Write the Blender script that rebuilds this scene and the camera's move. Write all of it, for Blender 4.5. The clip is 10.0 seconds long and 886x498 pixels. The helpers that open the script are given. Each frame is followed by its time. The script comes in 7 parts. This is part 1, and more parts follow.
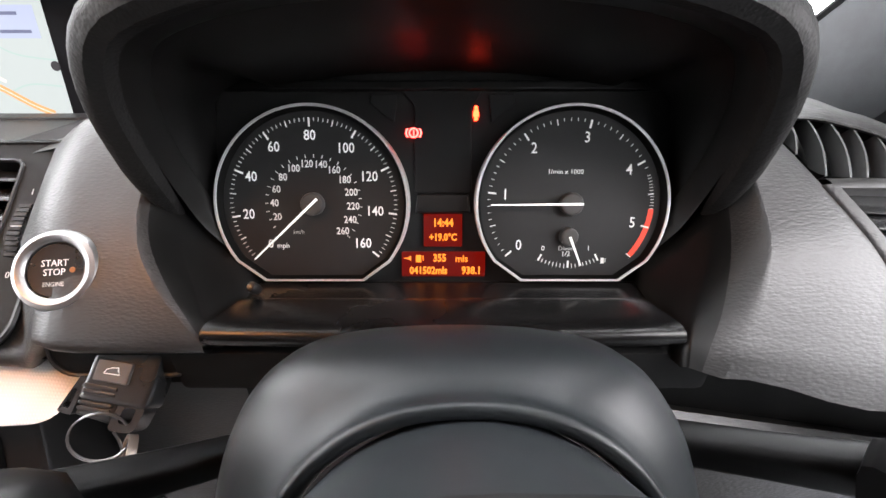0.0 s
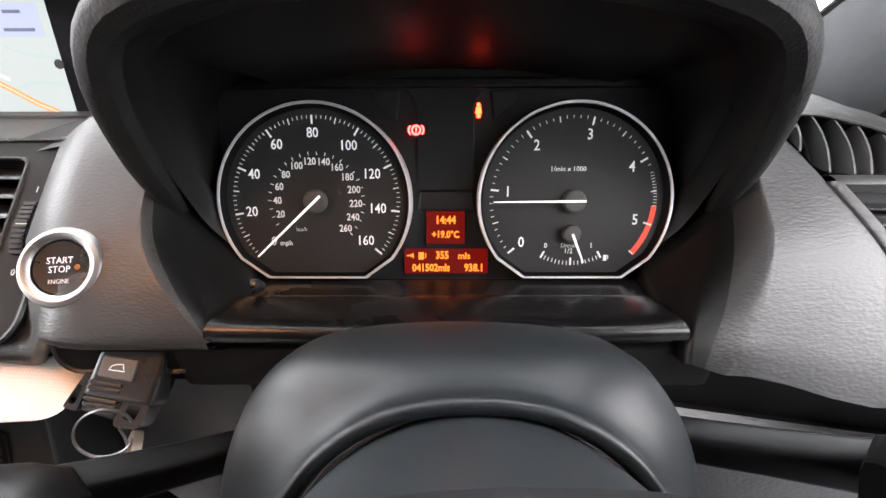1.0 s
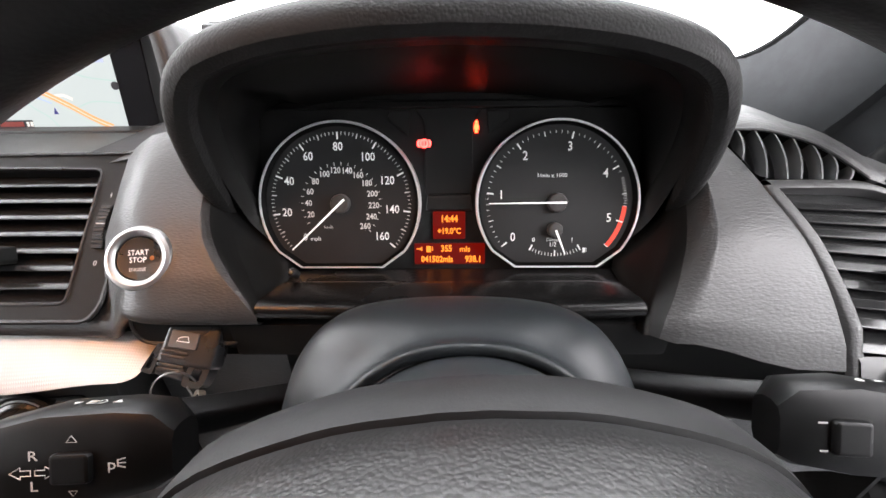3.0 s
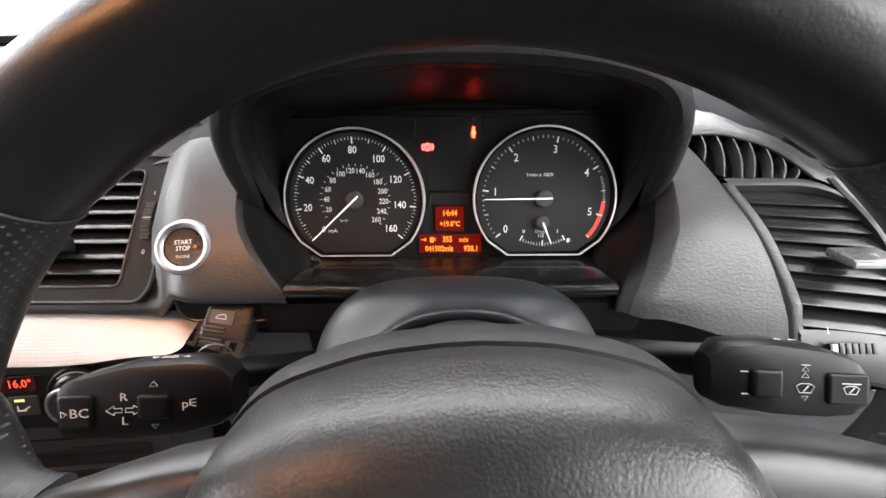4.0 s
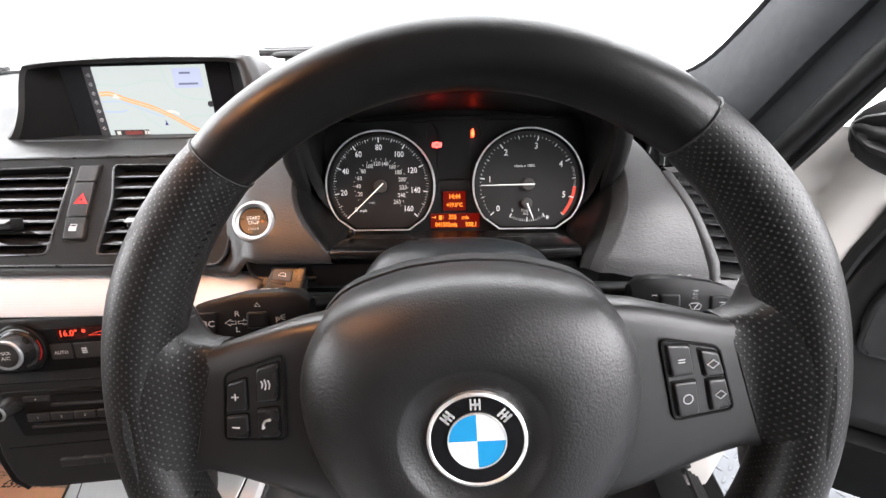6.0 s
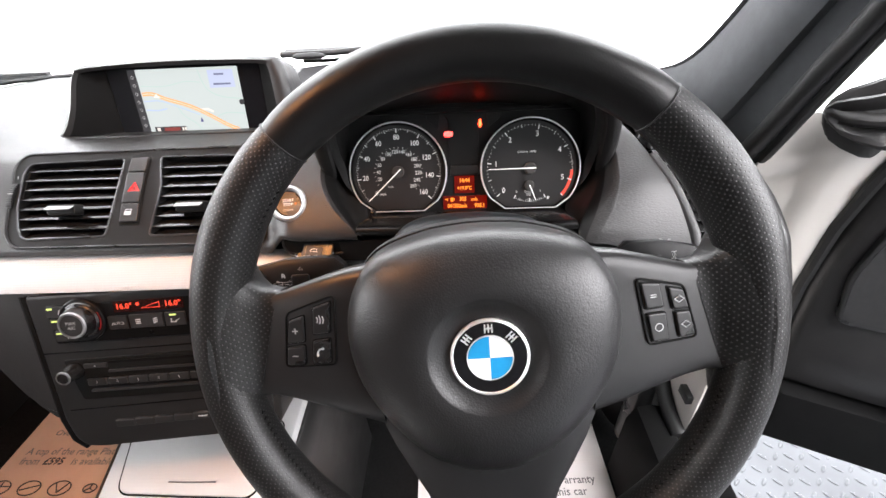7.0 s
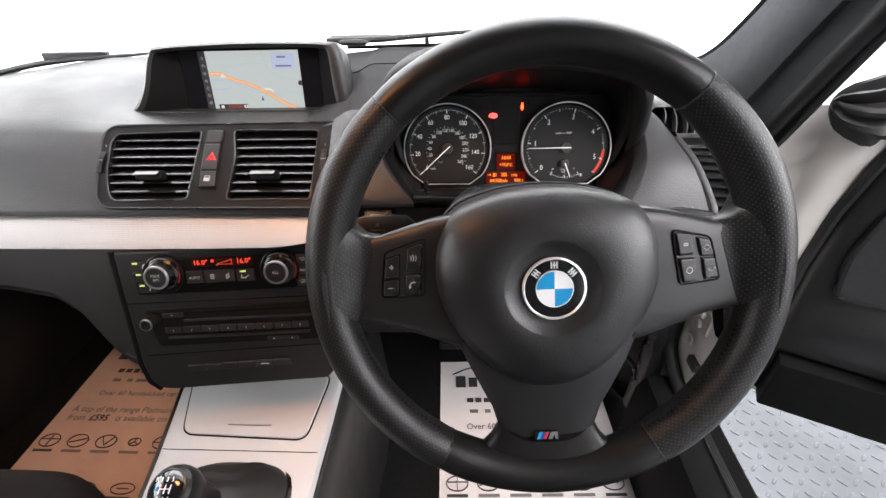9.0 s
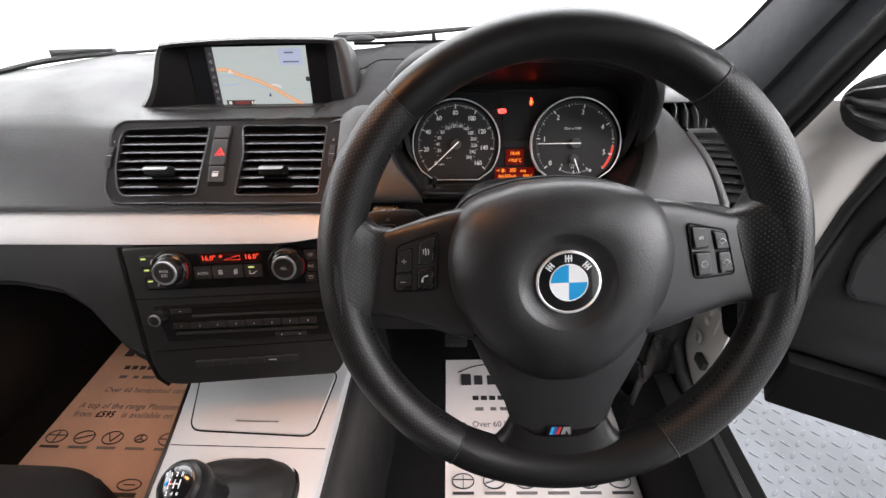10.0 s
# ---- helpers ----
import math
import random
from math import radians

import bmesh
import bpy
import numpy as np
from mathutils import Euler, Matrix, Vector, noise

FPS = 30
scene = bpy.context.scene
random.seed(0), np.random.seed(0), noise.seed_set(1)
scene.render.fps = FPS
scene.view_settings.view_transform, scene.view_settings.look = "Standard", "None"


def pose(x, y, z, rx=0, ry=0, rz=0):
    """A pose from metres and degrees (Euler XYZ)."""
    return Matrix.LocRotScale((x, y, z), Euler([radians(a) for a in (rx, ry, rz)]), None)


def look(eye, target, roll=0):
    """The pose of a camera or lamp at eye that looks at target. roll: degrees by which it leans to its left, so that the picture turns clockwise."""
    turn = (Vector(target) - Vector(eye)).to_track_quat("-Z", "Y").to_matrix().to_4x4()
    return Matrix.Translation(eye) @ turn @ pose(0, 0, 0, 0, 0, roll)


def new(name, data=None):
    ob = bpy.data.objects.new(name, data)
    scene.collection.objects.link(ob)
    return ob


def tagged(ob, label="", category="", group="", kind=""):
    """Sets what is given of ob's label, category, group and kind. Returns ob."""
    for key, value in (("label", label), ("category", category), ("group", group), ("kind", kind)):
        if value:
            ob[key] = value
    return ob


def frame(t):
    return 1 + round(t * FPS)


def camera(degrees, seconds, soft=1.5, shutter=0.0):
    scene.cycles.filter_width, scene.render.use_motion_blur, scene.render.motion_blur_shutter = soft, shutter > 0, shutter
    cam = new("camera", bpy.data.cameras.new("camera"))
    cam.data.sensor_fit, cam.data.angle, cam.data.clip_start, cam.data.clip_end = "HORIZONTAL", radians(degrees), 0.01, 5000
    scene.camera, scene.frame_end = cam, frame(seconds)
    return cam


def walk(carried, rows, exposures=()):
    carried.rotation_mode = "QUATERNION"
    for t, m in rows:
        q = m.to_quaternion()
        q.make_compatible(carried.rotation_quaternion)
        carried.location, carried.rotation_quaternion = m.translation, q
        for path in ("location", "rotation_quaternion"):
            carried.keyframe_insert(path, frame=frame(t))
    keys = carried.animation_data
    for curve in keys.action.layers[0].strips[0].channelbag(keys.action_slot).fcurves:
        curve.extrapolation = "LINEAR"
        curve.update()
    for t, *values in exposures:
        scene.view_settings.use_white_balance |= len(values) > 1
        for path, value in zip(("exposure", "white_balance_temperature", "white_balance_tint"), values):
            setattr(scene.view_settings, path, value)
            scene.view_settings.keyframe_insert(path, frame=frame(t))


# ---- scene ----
cam = camera(90.8, 10.0)
METRES, EYE, TILT, LEAN, TURN = 0.358, 1.0, -33.0, 0.0, 0.0
ROWS = [
    (0.0, 0.0, 0.0, 0.0, 0.0, 0.0, -0.0),
    (0.5, 0.0001, -0.0, -0.0002, 0.06, -0.1, -0.08),
    (1.0, -0.001, -0.001, -0.0009, 0.26, -0.29, 0.04),
    (1.5, 0.0004, -0.0056, -0.001, 0.37, -0.31, 0.16),
    (2.0, 0.0022, -0.0361, -0.0019, 0.6, -0.24, -0.04),
    (3.5, 0.0027, -0.1952, -0.0173, 1.12, -0.53, 0.37),
    (4.0, 0.0048, -0.2572, -0.0249, 1.18, -0.71, 0.35),
    (4.5, 0.0066, -0.3288, -0.0355, 1.34, -0.71, 0.25),
    (5.0, 0.0094, -0.397, -0.0478, 1.46, -0.81, 0.33),
    (5.5, 0.0082, -0.4646, -0.0615, 1.56, -0.88, 0.36),
    (7.0, -0.011, -0.6809, -0.1476, 2.53, -1.12, 1.38),
    (7.5, -0.0356, -0.7669, -0.1691, 2.66, -1.1, 1.34),
    (8.0, -0.0777, -0.8364, -0.183, 2.48, -0.98, 0.72),
    (8.5, -0.1234, -0.8656, -0.202, 2.24, -1.42, -0.15),
    (9.0, -0.1521, -0.8599, -0.2233, 2.66, -2.2, -0.03),
    (9.5, -0.1678, -0.8577, -0.2337, 2.93, -2.44, 0.04),
    (10.0, -0.1742, -0.8561, -0.2356, 2.96, -2.29, -0.09),
]
EXPOSURE = [(0.0, 0.50), (2.0, 0.52), (3.5, 0.45), (5.5, 0.46), (7.0, 0.48), (8.0, 0.26), (9.0, -0.03), (10.0, -0.12)]
walk(cam, [(t, pose(0, 0, EYE, TILT, LEAN, TURN) @ pose(METRES * x, METRES * y, METRES * z, 90 + pitch, roll, yaw)) for t, x, y, z, yaw, pitch, roll in ROWS], EXPOSURE)

# ---- light ----
world = bpy.data.worlds.new("studio_world")
scene.world = world
world.use_nodes = True
world.node_tree.nodes["Background"].inputs[0].default_value = (1.0, 1.0, 1.0, 1)
world.node_tree.nodes["Background"].inputs[1].default_value = 0.08


def lamp(name, m, w, h, power, colour, label, spread=180):
    data = bpy.data.lights.new(name, "AREA")
    data.shape, data.size, data.size_y, data.energy, data.color = "RECTANGLE", w, h, power, colour
    data.spread = radians(spread)
    ob = new(name, data)
    ob.matrix_world = m
    return tagged(ob, label, "lamp")


# unseen soft boxes added for the cabin light, and the warm lamps of the car
for sy, watts, wide, deep in ((3.4, 720, 8.0, 4.4), (-2.4, 110, 4.5, 2.4)):
    lamp("fill_softbox", look((-0.3, sy, 4.4), (-0.3, sy * 0.4, 0)), wide, deep, watts, (0.955, 0.975, 1.0),
         "large unseen softbox added under the studio ceiling")
# side boxes added out of view to brighten door, wheel and dash
lamp("fill_sidebox", look((1.7, -1.6, 4.2), (0.5, 0.2, 0.8)), 2.6, 2.4, 270, (1.0, 0.965, 0.99),
     "unseen softbox added over the open door as fill light")
lamp("fill_sidebox", look((3.6, -0.9, 2.3), (0.1, 0.0, 0.85)), 3.4, 2.2, 215, (0.99, 0.97, 1.0),
     "unseen softbox added beside the open driver's door as fill light")
lamp("fill_sidebox", look((-3.8, 0.5, 2.1), (-0.3, 0.1, 0.85)), 4.0, 2.4, 150, (0.96, 0.975, 1.0),
     "unseen softbox added beside the passenger's window as fill light")
lamp("dome_lamp", look((-0.37, -0.06, 1.335), (-0.30, 0.06, 0.85)), 0.20, 0.10, 0.84, (1.0, 0.41, 0.14),
     "warm reading lamp in the headlining", 100)
lamp("footwell_lamp", look((-0.82, 0.20, 0.70), (-0.82, 0.24, 0.2)), 0.05, 0.03, 0.42, (1.0, 0.60, 0.40),
     "small warm lamp under the glove box", 110)


# ---- materials ----
def mat(name, colour, rough=0.5, metal=0.0, bump=(), tint=0.0, tint_scale=40.0, spec=0.5, emit=None, power=0.0,
        rough_var=0.0, coat=0.0):
    """bump: rows of (kind, scale, strength, distance); tint: how far the base colour varies."""
    m = bpy.data.materials.new(name)
    m.use_nodes = True
    nt = m.node_tree
    b = nt.nodes["Principled BSDF"]
    b.inputs["Base Color"].default_value = (*colour, 1)
    b.inputs["Roughness"].default_value = rough
    b.inputs["Metallic"].default_value = metal
    b.inputs["Specular IOR Level"].default_value = spec
    b.inputs["Coat Weight"].default_value = coat
    if emit:
        b.inputs["Emission Color"].default_value = (*emit, 1)
        b.inputs["Emission Strength"].default_value = power
    co = nt.nodes.new("ShaderNodeTexCoord").outputs["Object"]
    if tint:
        nz = nt.nodes.new("ShaderNodeTexNoise")
        nz.inputs["Scale"].default_value, nz.inputs["Detail"].default_value = tint_scale, 6
        nt.links.new(co, nz.inputs["Vector"])
        mp = nt.nodes.new("ShaderNodeMapRange")
        mp.inputs[1].default_value, mp.inputs[2].default_value = 0.3, 0.7
        mp.inputs[3].default_value, mp.inputs[4].default_value = 1 - tint, 1 + tint
        nt.links.new(nz.outputs[0], mp.inputs[0])
        hv = nt.nodes.new("ShaderNodeHueSaturation")
        hv.inputs["Color"].default_value = (*colour, 1)
        nt.links.new(mp.outputs[0], hv.inputs["Value"])
        nt.links.new(hv.outputs[0], b.inputs["Base Color"])
    if rough_var:
        nz = nt.nodes.new("ShaderNodeTexNoise")
        nz.inputs["Scale"].default_value, nz.inputs["Detail"].default_value = 18, 8
        nt.links.new(co, nz.inputs["Vector"])
        mp = nt.nodes.new("ShaderNodeMapRange")
        mp.inputs[1].default_value, mp.inputs[2].default_value = 0.3, 0.7
        mp.inputs[3].default_value, mp.inputs[4].default_value = rough - rough_var, rough + rough_var
        nt.links.new(nz.outputs[0], mp.inputs[0])
        nt.links.new(mp.outputs[0], b.inputs["Roughness"])
    last = None
    for kind, scale, strength, dist in bump:
        bp = nt.nodes.new("ShaderNodeBump")
        bp.inputs["Strength"].default_value, bp.inputs["Distance"].default_value = strength, dist
        if kind == "noise":
            tx = nt.nodes.new("ShaderNodeTexNoise")
            tx.inputs["Scale"].default_value, tx.inputs["Detail"].default_value = scale, 3
            nt.links.new(co, tx.inputs["Vector"])
            out = tx.outputs[0]
        elif kind in ("grain", "wrinkle"):      # leather cells: smooth voronoi, bent by noise
            nz = nt.nodes.new("ShaderNodeTexNoise")
            nz.inputs["Scale"].default_value = scale * 0.45
            nt.links.new(co, nz.inputs["Vector"])
            mx = nt.nodes.new("ShaderNodeVectorMath")
            mx.operation = "MULTIPLY_ADD"
            mx.inputs[1].default_value = (0.9 / scale,) * 3
            nt.links.new(nz.outputs["Color"], mx.inputs[0])
            nt.links.new(co, mx.inputs[2])
            if kind == "wrinkle":   # creases drawn out sideways
                st = nt.nodes.new("ShaderNodeVectorMath")
                st.operation = "MULTIPLY"
                st.inputs[1].default_value = (0.42, 1.0, 1.0)
                nt.links.new(mx.outputs[0], st.inputs[0])
                mx = st
            tx = nt.nodes.new("ShaderNodeTexVoronoi")
            tx.feature = "SMOOTH_F1"
            tx.inputs["Scale"].default_value = scale
            tx.inputs["Smoothness"].default_value = 0.35
            nt.links.new(mx.outputs[0], tx.inputs["Vector"])
            inv = nt.nodes.new("ShaderNodeMath")
            inv.operation = "SUBTRACT"
            inv.inputs[0].default_value = 1.0
            nt.links.new(tx.outputs["Distance"], inv.inputs[1])
            out = inv.outputs[0]
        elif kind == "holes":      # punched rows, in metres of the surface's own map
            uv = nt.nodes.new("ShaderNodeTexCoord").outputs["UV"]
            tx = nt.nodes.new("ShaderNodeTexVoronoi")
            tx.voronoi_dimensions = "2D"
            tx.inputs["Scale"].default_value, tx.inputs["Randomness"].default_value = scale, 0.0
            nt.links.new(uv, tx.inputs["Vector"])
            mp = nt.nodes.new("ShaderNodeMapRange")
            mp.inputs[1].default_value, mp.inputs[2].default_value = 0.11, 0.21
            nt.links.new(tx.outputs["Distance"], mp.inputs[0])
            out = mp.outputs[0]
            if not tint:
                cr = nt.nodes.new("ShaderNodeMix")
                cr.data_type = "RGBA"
                cr.inputs[6].default_value = (0.044, 0.043, 0.042, 1)      # glints on the hole edges, put into the colour as paler dots
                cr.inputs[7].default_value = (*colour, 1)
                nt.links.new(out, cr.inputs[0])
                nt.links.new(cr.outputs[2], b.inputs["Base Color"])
        else:                       # weave
            wa = nt.nodes.new("ShaderNodeTexWave")
            wb = nt.nodes.new("ShaderNodeTexWave")
            wa.bands_direction, wb.bands_direction = "X", "Y"
            for w in (wa, wb):
                w.inputs["Scale"].default_value = scale
                nt.links.new(co, w.inputs["Vector"])
            ml = nt.nodes.new("ShaderNodeMath")
            ml.operation = "MULTIPLY"
            nt.links.new(wa.outputs["Fac"], ml.inputs[0])
            nt.links.new(wb.outputs["Fac"], ml.inputs[1])
            out = ml.outputs[0]
            cr = nt.nodes.new("ShaderNodeMix")      # shade between the threads, put into the colour
            cr.data_type = "RGBA"
            cr.inputs[6].default_value = (*[c * 0.90 for c in colour], 1)
            cr.inputs[7].default_value = (*colour, 1)
            nt.links.new(out, cr.inputs[0])
            nt.links.new(cr.outputs[2], b.inputs["Base Color"])
        nt.links.new(out, bp.inputs["Height"])
        if last:
            nt.links.new(last, bp.inputs["Normal"])
        last = bp.outputs[0]
    if last:
        nt.links.new(last, b.inputs["Normal"])
    return m


def glow(name, colour, power=1.0, base=(0.02, 0.02, 0.02)):
    return mat(name, base, 0.5, emit=colour, power=power, spec=0.15)


GRAIN = mat("soft_touch_dash", (0.020, 0.0195, 0.0195), 0.40, bump=(("wrinkle", 820, 0.36, 0.0004), ("noise", 2600, 0.10, 0.0001)), tint=0.10, rough_var=0.05, spec=0.5)
MATTCAP = mat("matt_defroster_cover", (0.030, 0.030, 0.031), 0.85, bump=(("noise", 2200, 0.3, 0.0003),), tint=0.1, spec=0.08)
HOODSKIN = mat("hood_skin", (0.0115, 0.0112, 0.0112), 0.60, bump=(("grain", 620, 0.42, 0.0005), ("noise", 2600, 0.1, 0.0001)), tint=0.10, rough_var=0.05, spec=0.17)
PLASTIC = mat("fine_black_plastic", (0.013, 0.0125, 0.0125), 0.38, bump=(("noise", 2600, 0.2, 0.00012),), tint=0.1, rough_var=0.06)
SATIN = mat("satin_black_plastic", (0.013, 0.013, 0.0135), 0.30, bump=(("noise", 1500, 0.12, 0.0001),), rough_var=0.08)
VENTBLACK = mat("vent_black", (0.009, 0.009, 0.009), 0.45, bump=(("noise", 2600, 0.15, 0.0001),), rough_var=0.05, spec=0.13)
HOUSING = mat("pad_housing_plastic", (0.006, 0.006, 0.0065), 0.55, bump=(("noise", 900, 0.3, 0.0002),), tint=0.2, spec=0.35)
SHELF = mat("gloss_black_shelf", (0.006, 0.006, 0.0062), 0.25, bump=(("noise", 1500, 0.08, 0.0001),), rough_var=0.04, spec=0.36)
FIN = mat("grey_fin", (0.05, 0.05, 0.05), 0.40, bump=(("noise", 2600, 0.15, 0.0001),))
THREAD = mat("black_thread", (0.006, 0.006, 0.006), 0.9, spec=0.1)
SLATBLACK = mat("glossy_slat_plastic", (0.012, 0.012, 0.0122), 0.22, bump=(("noise", 1800, 0.06, 0.0001),), rough_var=0.05)
COWL = mat("smooth_cowl_plastic", (0.014, 0.0162, 0.018), 0.40, bump=(("noise", 3000, 0.14, 0.0001),), tint=0.12, rough_var=0.03, spec=0.36)
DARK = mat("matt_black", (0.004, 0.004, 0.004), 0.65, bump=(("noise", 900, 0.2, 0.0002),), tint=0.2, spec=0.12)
HOODIN = mat("inner_hood_plastic", (0.0035, 0.0035, 0.0035), 0.42, bump=(("noise", 1800, 0.05, 0.0001),), rough_var=0.03, spec=0.34)
LEATHER = mat("rim_leather", (0.0075, 0.0072, 0.0072), 0.34, bump=(("grain", 900, 0.15, 0.0003),), tint=0.15, rough_var=0.015, spec=0.34)
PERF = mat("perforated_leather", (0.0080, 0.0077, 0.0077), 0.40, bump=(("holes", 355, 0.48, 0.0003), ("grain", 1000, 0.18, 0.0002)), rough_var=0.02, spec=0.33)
PAD = mat("airbag_skin", (0.0128, 0.0126, 0.013), 0.40, bump=(("grain", 840, 0.30, 0.0004), ("noise", 2400, 0.10, 0.0001)), tint=0.1, rough_var=0.05)
SPOKE = mat("spoke_plastic", (0.014, 0.0137, 0.014), 0.36, bump=(("noise", 3200, 0.22, 0.00012),), rough_var=0.05)
ALU = mat("woven_aluminium", (0.66, 0.655, 0.65), 0.50, metal=0.30, bump=(("weave", 190, 0.35, 0.0004), ("noise", 900, 0.1, 0.0002)), rough_var=0.05)
CHROME = mat("bright_ring", (0.92, 0.92, 0.92), 0.40, metal=0.7, rough_var=0.04)
SATINMETAL = mat("satin_metal", (0.37, 0.37, 0.37), 0.40, metal=1.0, bump=(("noise", 700, 0.06, 0.0002),), rough_var=0.06)
LEVER = mat("grey_lever", (0.24, 0.24, 0.24), 0.30, metal=0.8, rough_var=0.05)
DIAL = mat("dial_face", (0.0165, 0.0163, 0.0165), 0.5, bump=(("noise", 3500, 0.1, 0.0001),), tint=0.08, spec=0.45)
BOARD = mat("cluster_board", (0.007, 0.007, 0.007), 0.5, bump=(("noise", 2500, 0.1, 0.0001),), spec=0.35)
PRINT = mat("lit_white_print", (0.66, 0.66, 0.66), 0.5, emit=(1.0, 0.99, 0.97), power=0.28)
# panel prints get a faint glow of their own to stay readable
GREYPRINT = mat("faintly_glowing_print", (0.45, 0.45, 0.44), 0.5, emit=(1, 1, 1), power=0.10)
PANELKEY = mat("panel_key_plastic", (0.019, 0.0187, 0.0187), 0.42, bump=(("noise", 2600, 0.15, 0.0001),), rough_var=0.05)
DIMPRINT = mat("dim_print", (0.42, 0.42, 0.42), 0.5)
NEEDLE = mat("needle_white", (0.85, 0.85, 0.84), 0.4, emit=(1, 0.98, 0.95), power=0.45)
REDZONE = mat("red_zone_print", (0.65, 0.05, 0.03), 0.5, emit=(1.0, 0.09, 0.05), power=0.55)
AMBERBACK = glow("amber_display_back", (1.0, 0.010, 0.0), 0.12, (0.004, 0.003, 0.003))
AMBERTXT = glow("amber_display_figures", (1.0, 0.24, 0.02), 1.5)
AMBERDIM = glow("dim_amber_glow", (1.0, 0.30, 0.06), 0.35)
REDICON = glow("red_warning_light", (1.0, 0.035, 0.03), 17.0)
AMBERICON = glow("amber_warning_light", (1.0, 0.034, 0.010), 15.0)
HAZRED = mat("hazard_red", (0.55, 0.02, 0.02), 0.4, emit=(1.0, 0.06, 0.06), power=0.55)
LEDGREEN = glow("small_yellow_light", (0.72, 0.85, 0.22), 1.1)
CLIMRED = glow("climate_display_figures", (1.0, 0.07, 0.03), 1.3)
CLIMBACK = mat("climate_display_glass", (0.03, 0.006, 0.005), 0.12)
MAPGROUND = glow("map_ground", (0.72, 0.78, 0.77), 0.72)
MAPROAD = glow("map_road", (0.93, 0.42, 0.16), 0.95)
MAPPALE = glow("map_pale_road", (0.88, 0.80, 0.74), 0.9)
MAPTEAL = glow("map_thin_road", (0.52, 0.66, 0.62), 0.85)
MAPBLUE = glow("map_river", (0.50, 0.60, 0.82), 0.85)
MAPINK = glow("map_label_ink", (0.25, 0.27, 0.45), 0.6)
MAPBOX = glow("map_label_box", (0.55, 0.60, 0.80), 0.85)
MAPDARK = glow("map_dark_strip", (0.05, 0.05, 0.06), 0.4)
MAPRED = glow("map_red_band", (0.35, 0.05, 0.04), 0.6)
SCREENGLASS = mat("screen_black_glass", (0.004, 0.004, 0.005), 0.5, spec=0.06)
PAPER = mat("paper_mat", (0.78, 0.73, 0.71), 0.75, bump=(("noise", 300, 0.12, 0.0006),), tint=0.04, tint_scale=12)
# the same paper, with warm footwell light put into its colour
WARMPAPER = mat("warm_tinted_paper_mat", (0.55, 0.375, 0.29), 0.75, bump=(("noise", 300, 0.12, 0.0006),), tint=0.06, tint_scale=12)
INK = mat("black_ink", (0.03, 0.03, 0.035), 0.6)
GREYINK = mat("grey_ink", (0.16, 0.15, 0.15), 0.6)
CARPET = mat("black_carpet", (0.010, 0.010, 0.010), 0.95, bump=(("noise", 1400, 0.9, 0.002),), tint=0.3, tint_scale=200, spec=0.1)
RUBBER = mat("black_rubber", (0.012, 0.012, 0.012), 0.42, bump=(("noise", 300, 0.15, 0.0005),), rough_var=0.08)
CLOTH = mat("dark_seat_cloth", (0.012, 0.012, 0.013), 0.85, bump=(("noise", 1600, 0.7, 0.001),), tint=0.2, tint_scale=120)
PAINT = mat("white_car_paint", (0.62, 0.59, 0.555), 0.30, coat=0.6, tint=0.02, tint_scale=8)
HEADLINE = mat("grey_pillar_cloth", (0.028, 0.030, 0.033), 0.75, bump=(("noise", 1500, 0.5, 0.0006),), tint=0.12, tint_scale=90)
PLATE = mat("tread_plate_steel", (0.104, 0.109, 0.118), 0.40, metal=0.35, bump=(("noise", 60, 0.08, 0.002), ("noise", 700, 0.1, 0.0004)), tint=0.16, tint_scale=9, rough_var=0.10)
# studio walls glow by themselves, in place of lamps shining on them
WALLWHITE = glow("glowing_cyclorama", (0.97, 0.965, 1.0), 1.0, (0.8, 0.8, 0.8))
REARWALL = glow("glowing_rear_wall", (1.0, 0.96, 0.99), 0.24, (0.8, 0.8, 0.8))
CEILWHITE = mat("white_ceiling_paint", (0.8, 0.8, 0.8), 0.8, bump=(("noise", 200, 0.1, 0.001),), tint=0.03, tint_scale=3)
BLUE = mat("badge_blue", (0.02, 0.30, 0.62), 0.15, coat=0.8)
WHITE = mat("badge_white", (0.82, 0.84, 0.85), 0.15, coat=0.8)
BADGEBLACK = mat("badge_black", (0.008, 0.008, 0.009), 0.12, coat=0.8)
REDP = mat("badge_red", (0.45, 0.03, 0.03), 0.25)
NAVY = mat("badge_violet", (0.05, 0.05, 0.22), 0.25)
SEAL = mat("rubber_seal", (0.006, 0.006, 0.006), 0.55, bump=(("noise", 500, 0.2, 0.0004),), tint=0.2)
BOOT = mat("gaiter_leather", (0.016, 0.015, 0.015), 0.48, bump=(("grain", 600, 0.35, 0.0004),), tint=0.15)
KEYSILVER = mat("key_silver_button", (0.085, 0.084, 0.083), 0.48, metal=0.3)
BRASS = mat("key_tag_metal", (0.62, 0.55, 0.48), 0.35, metal=0.9, bump=(("noise", 800, 0.3, 0.0004),))


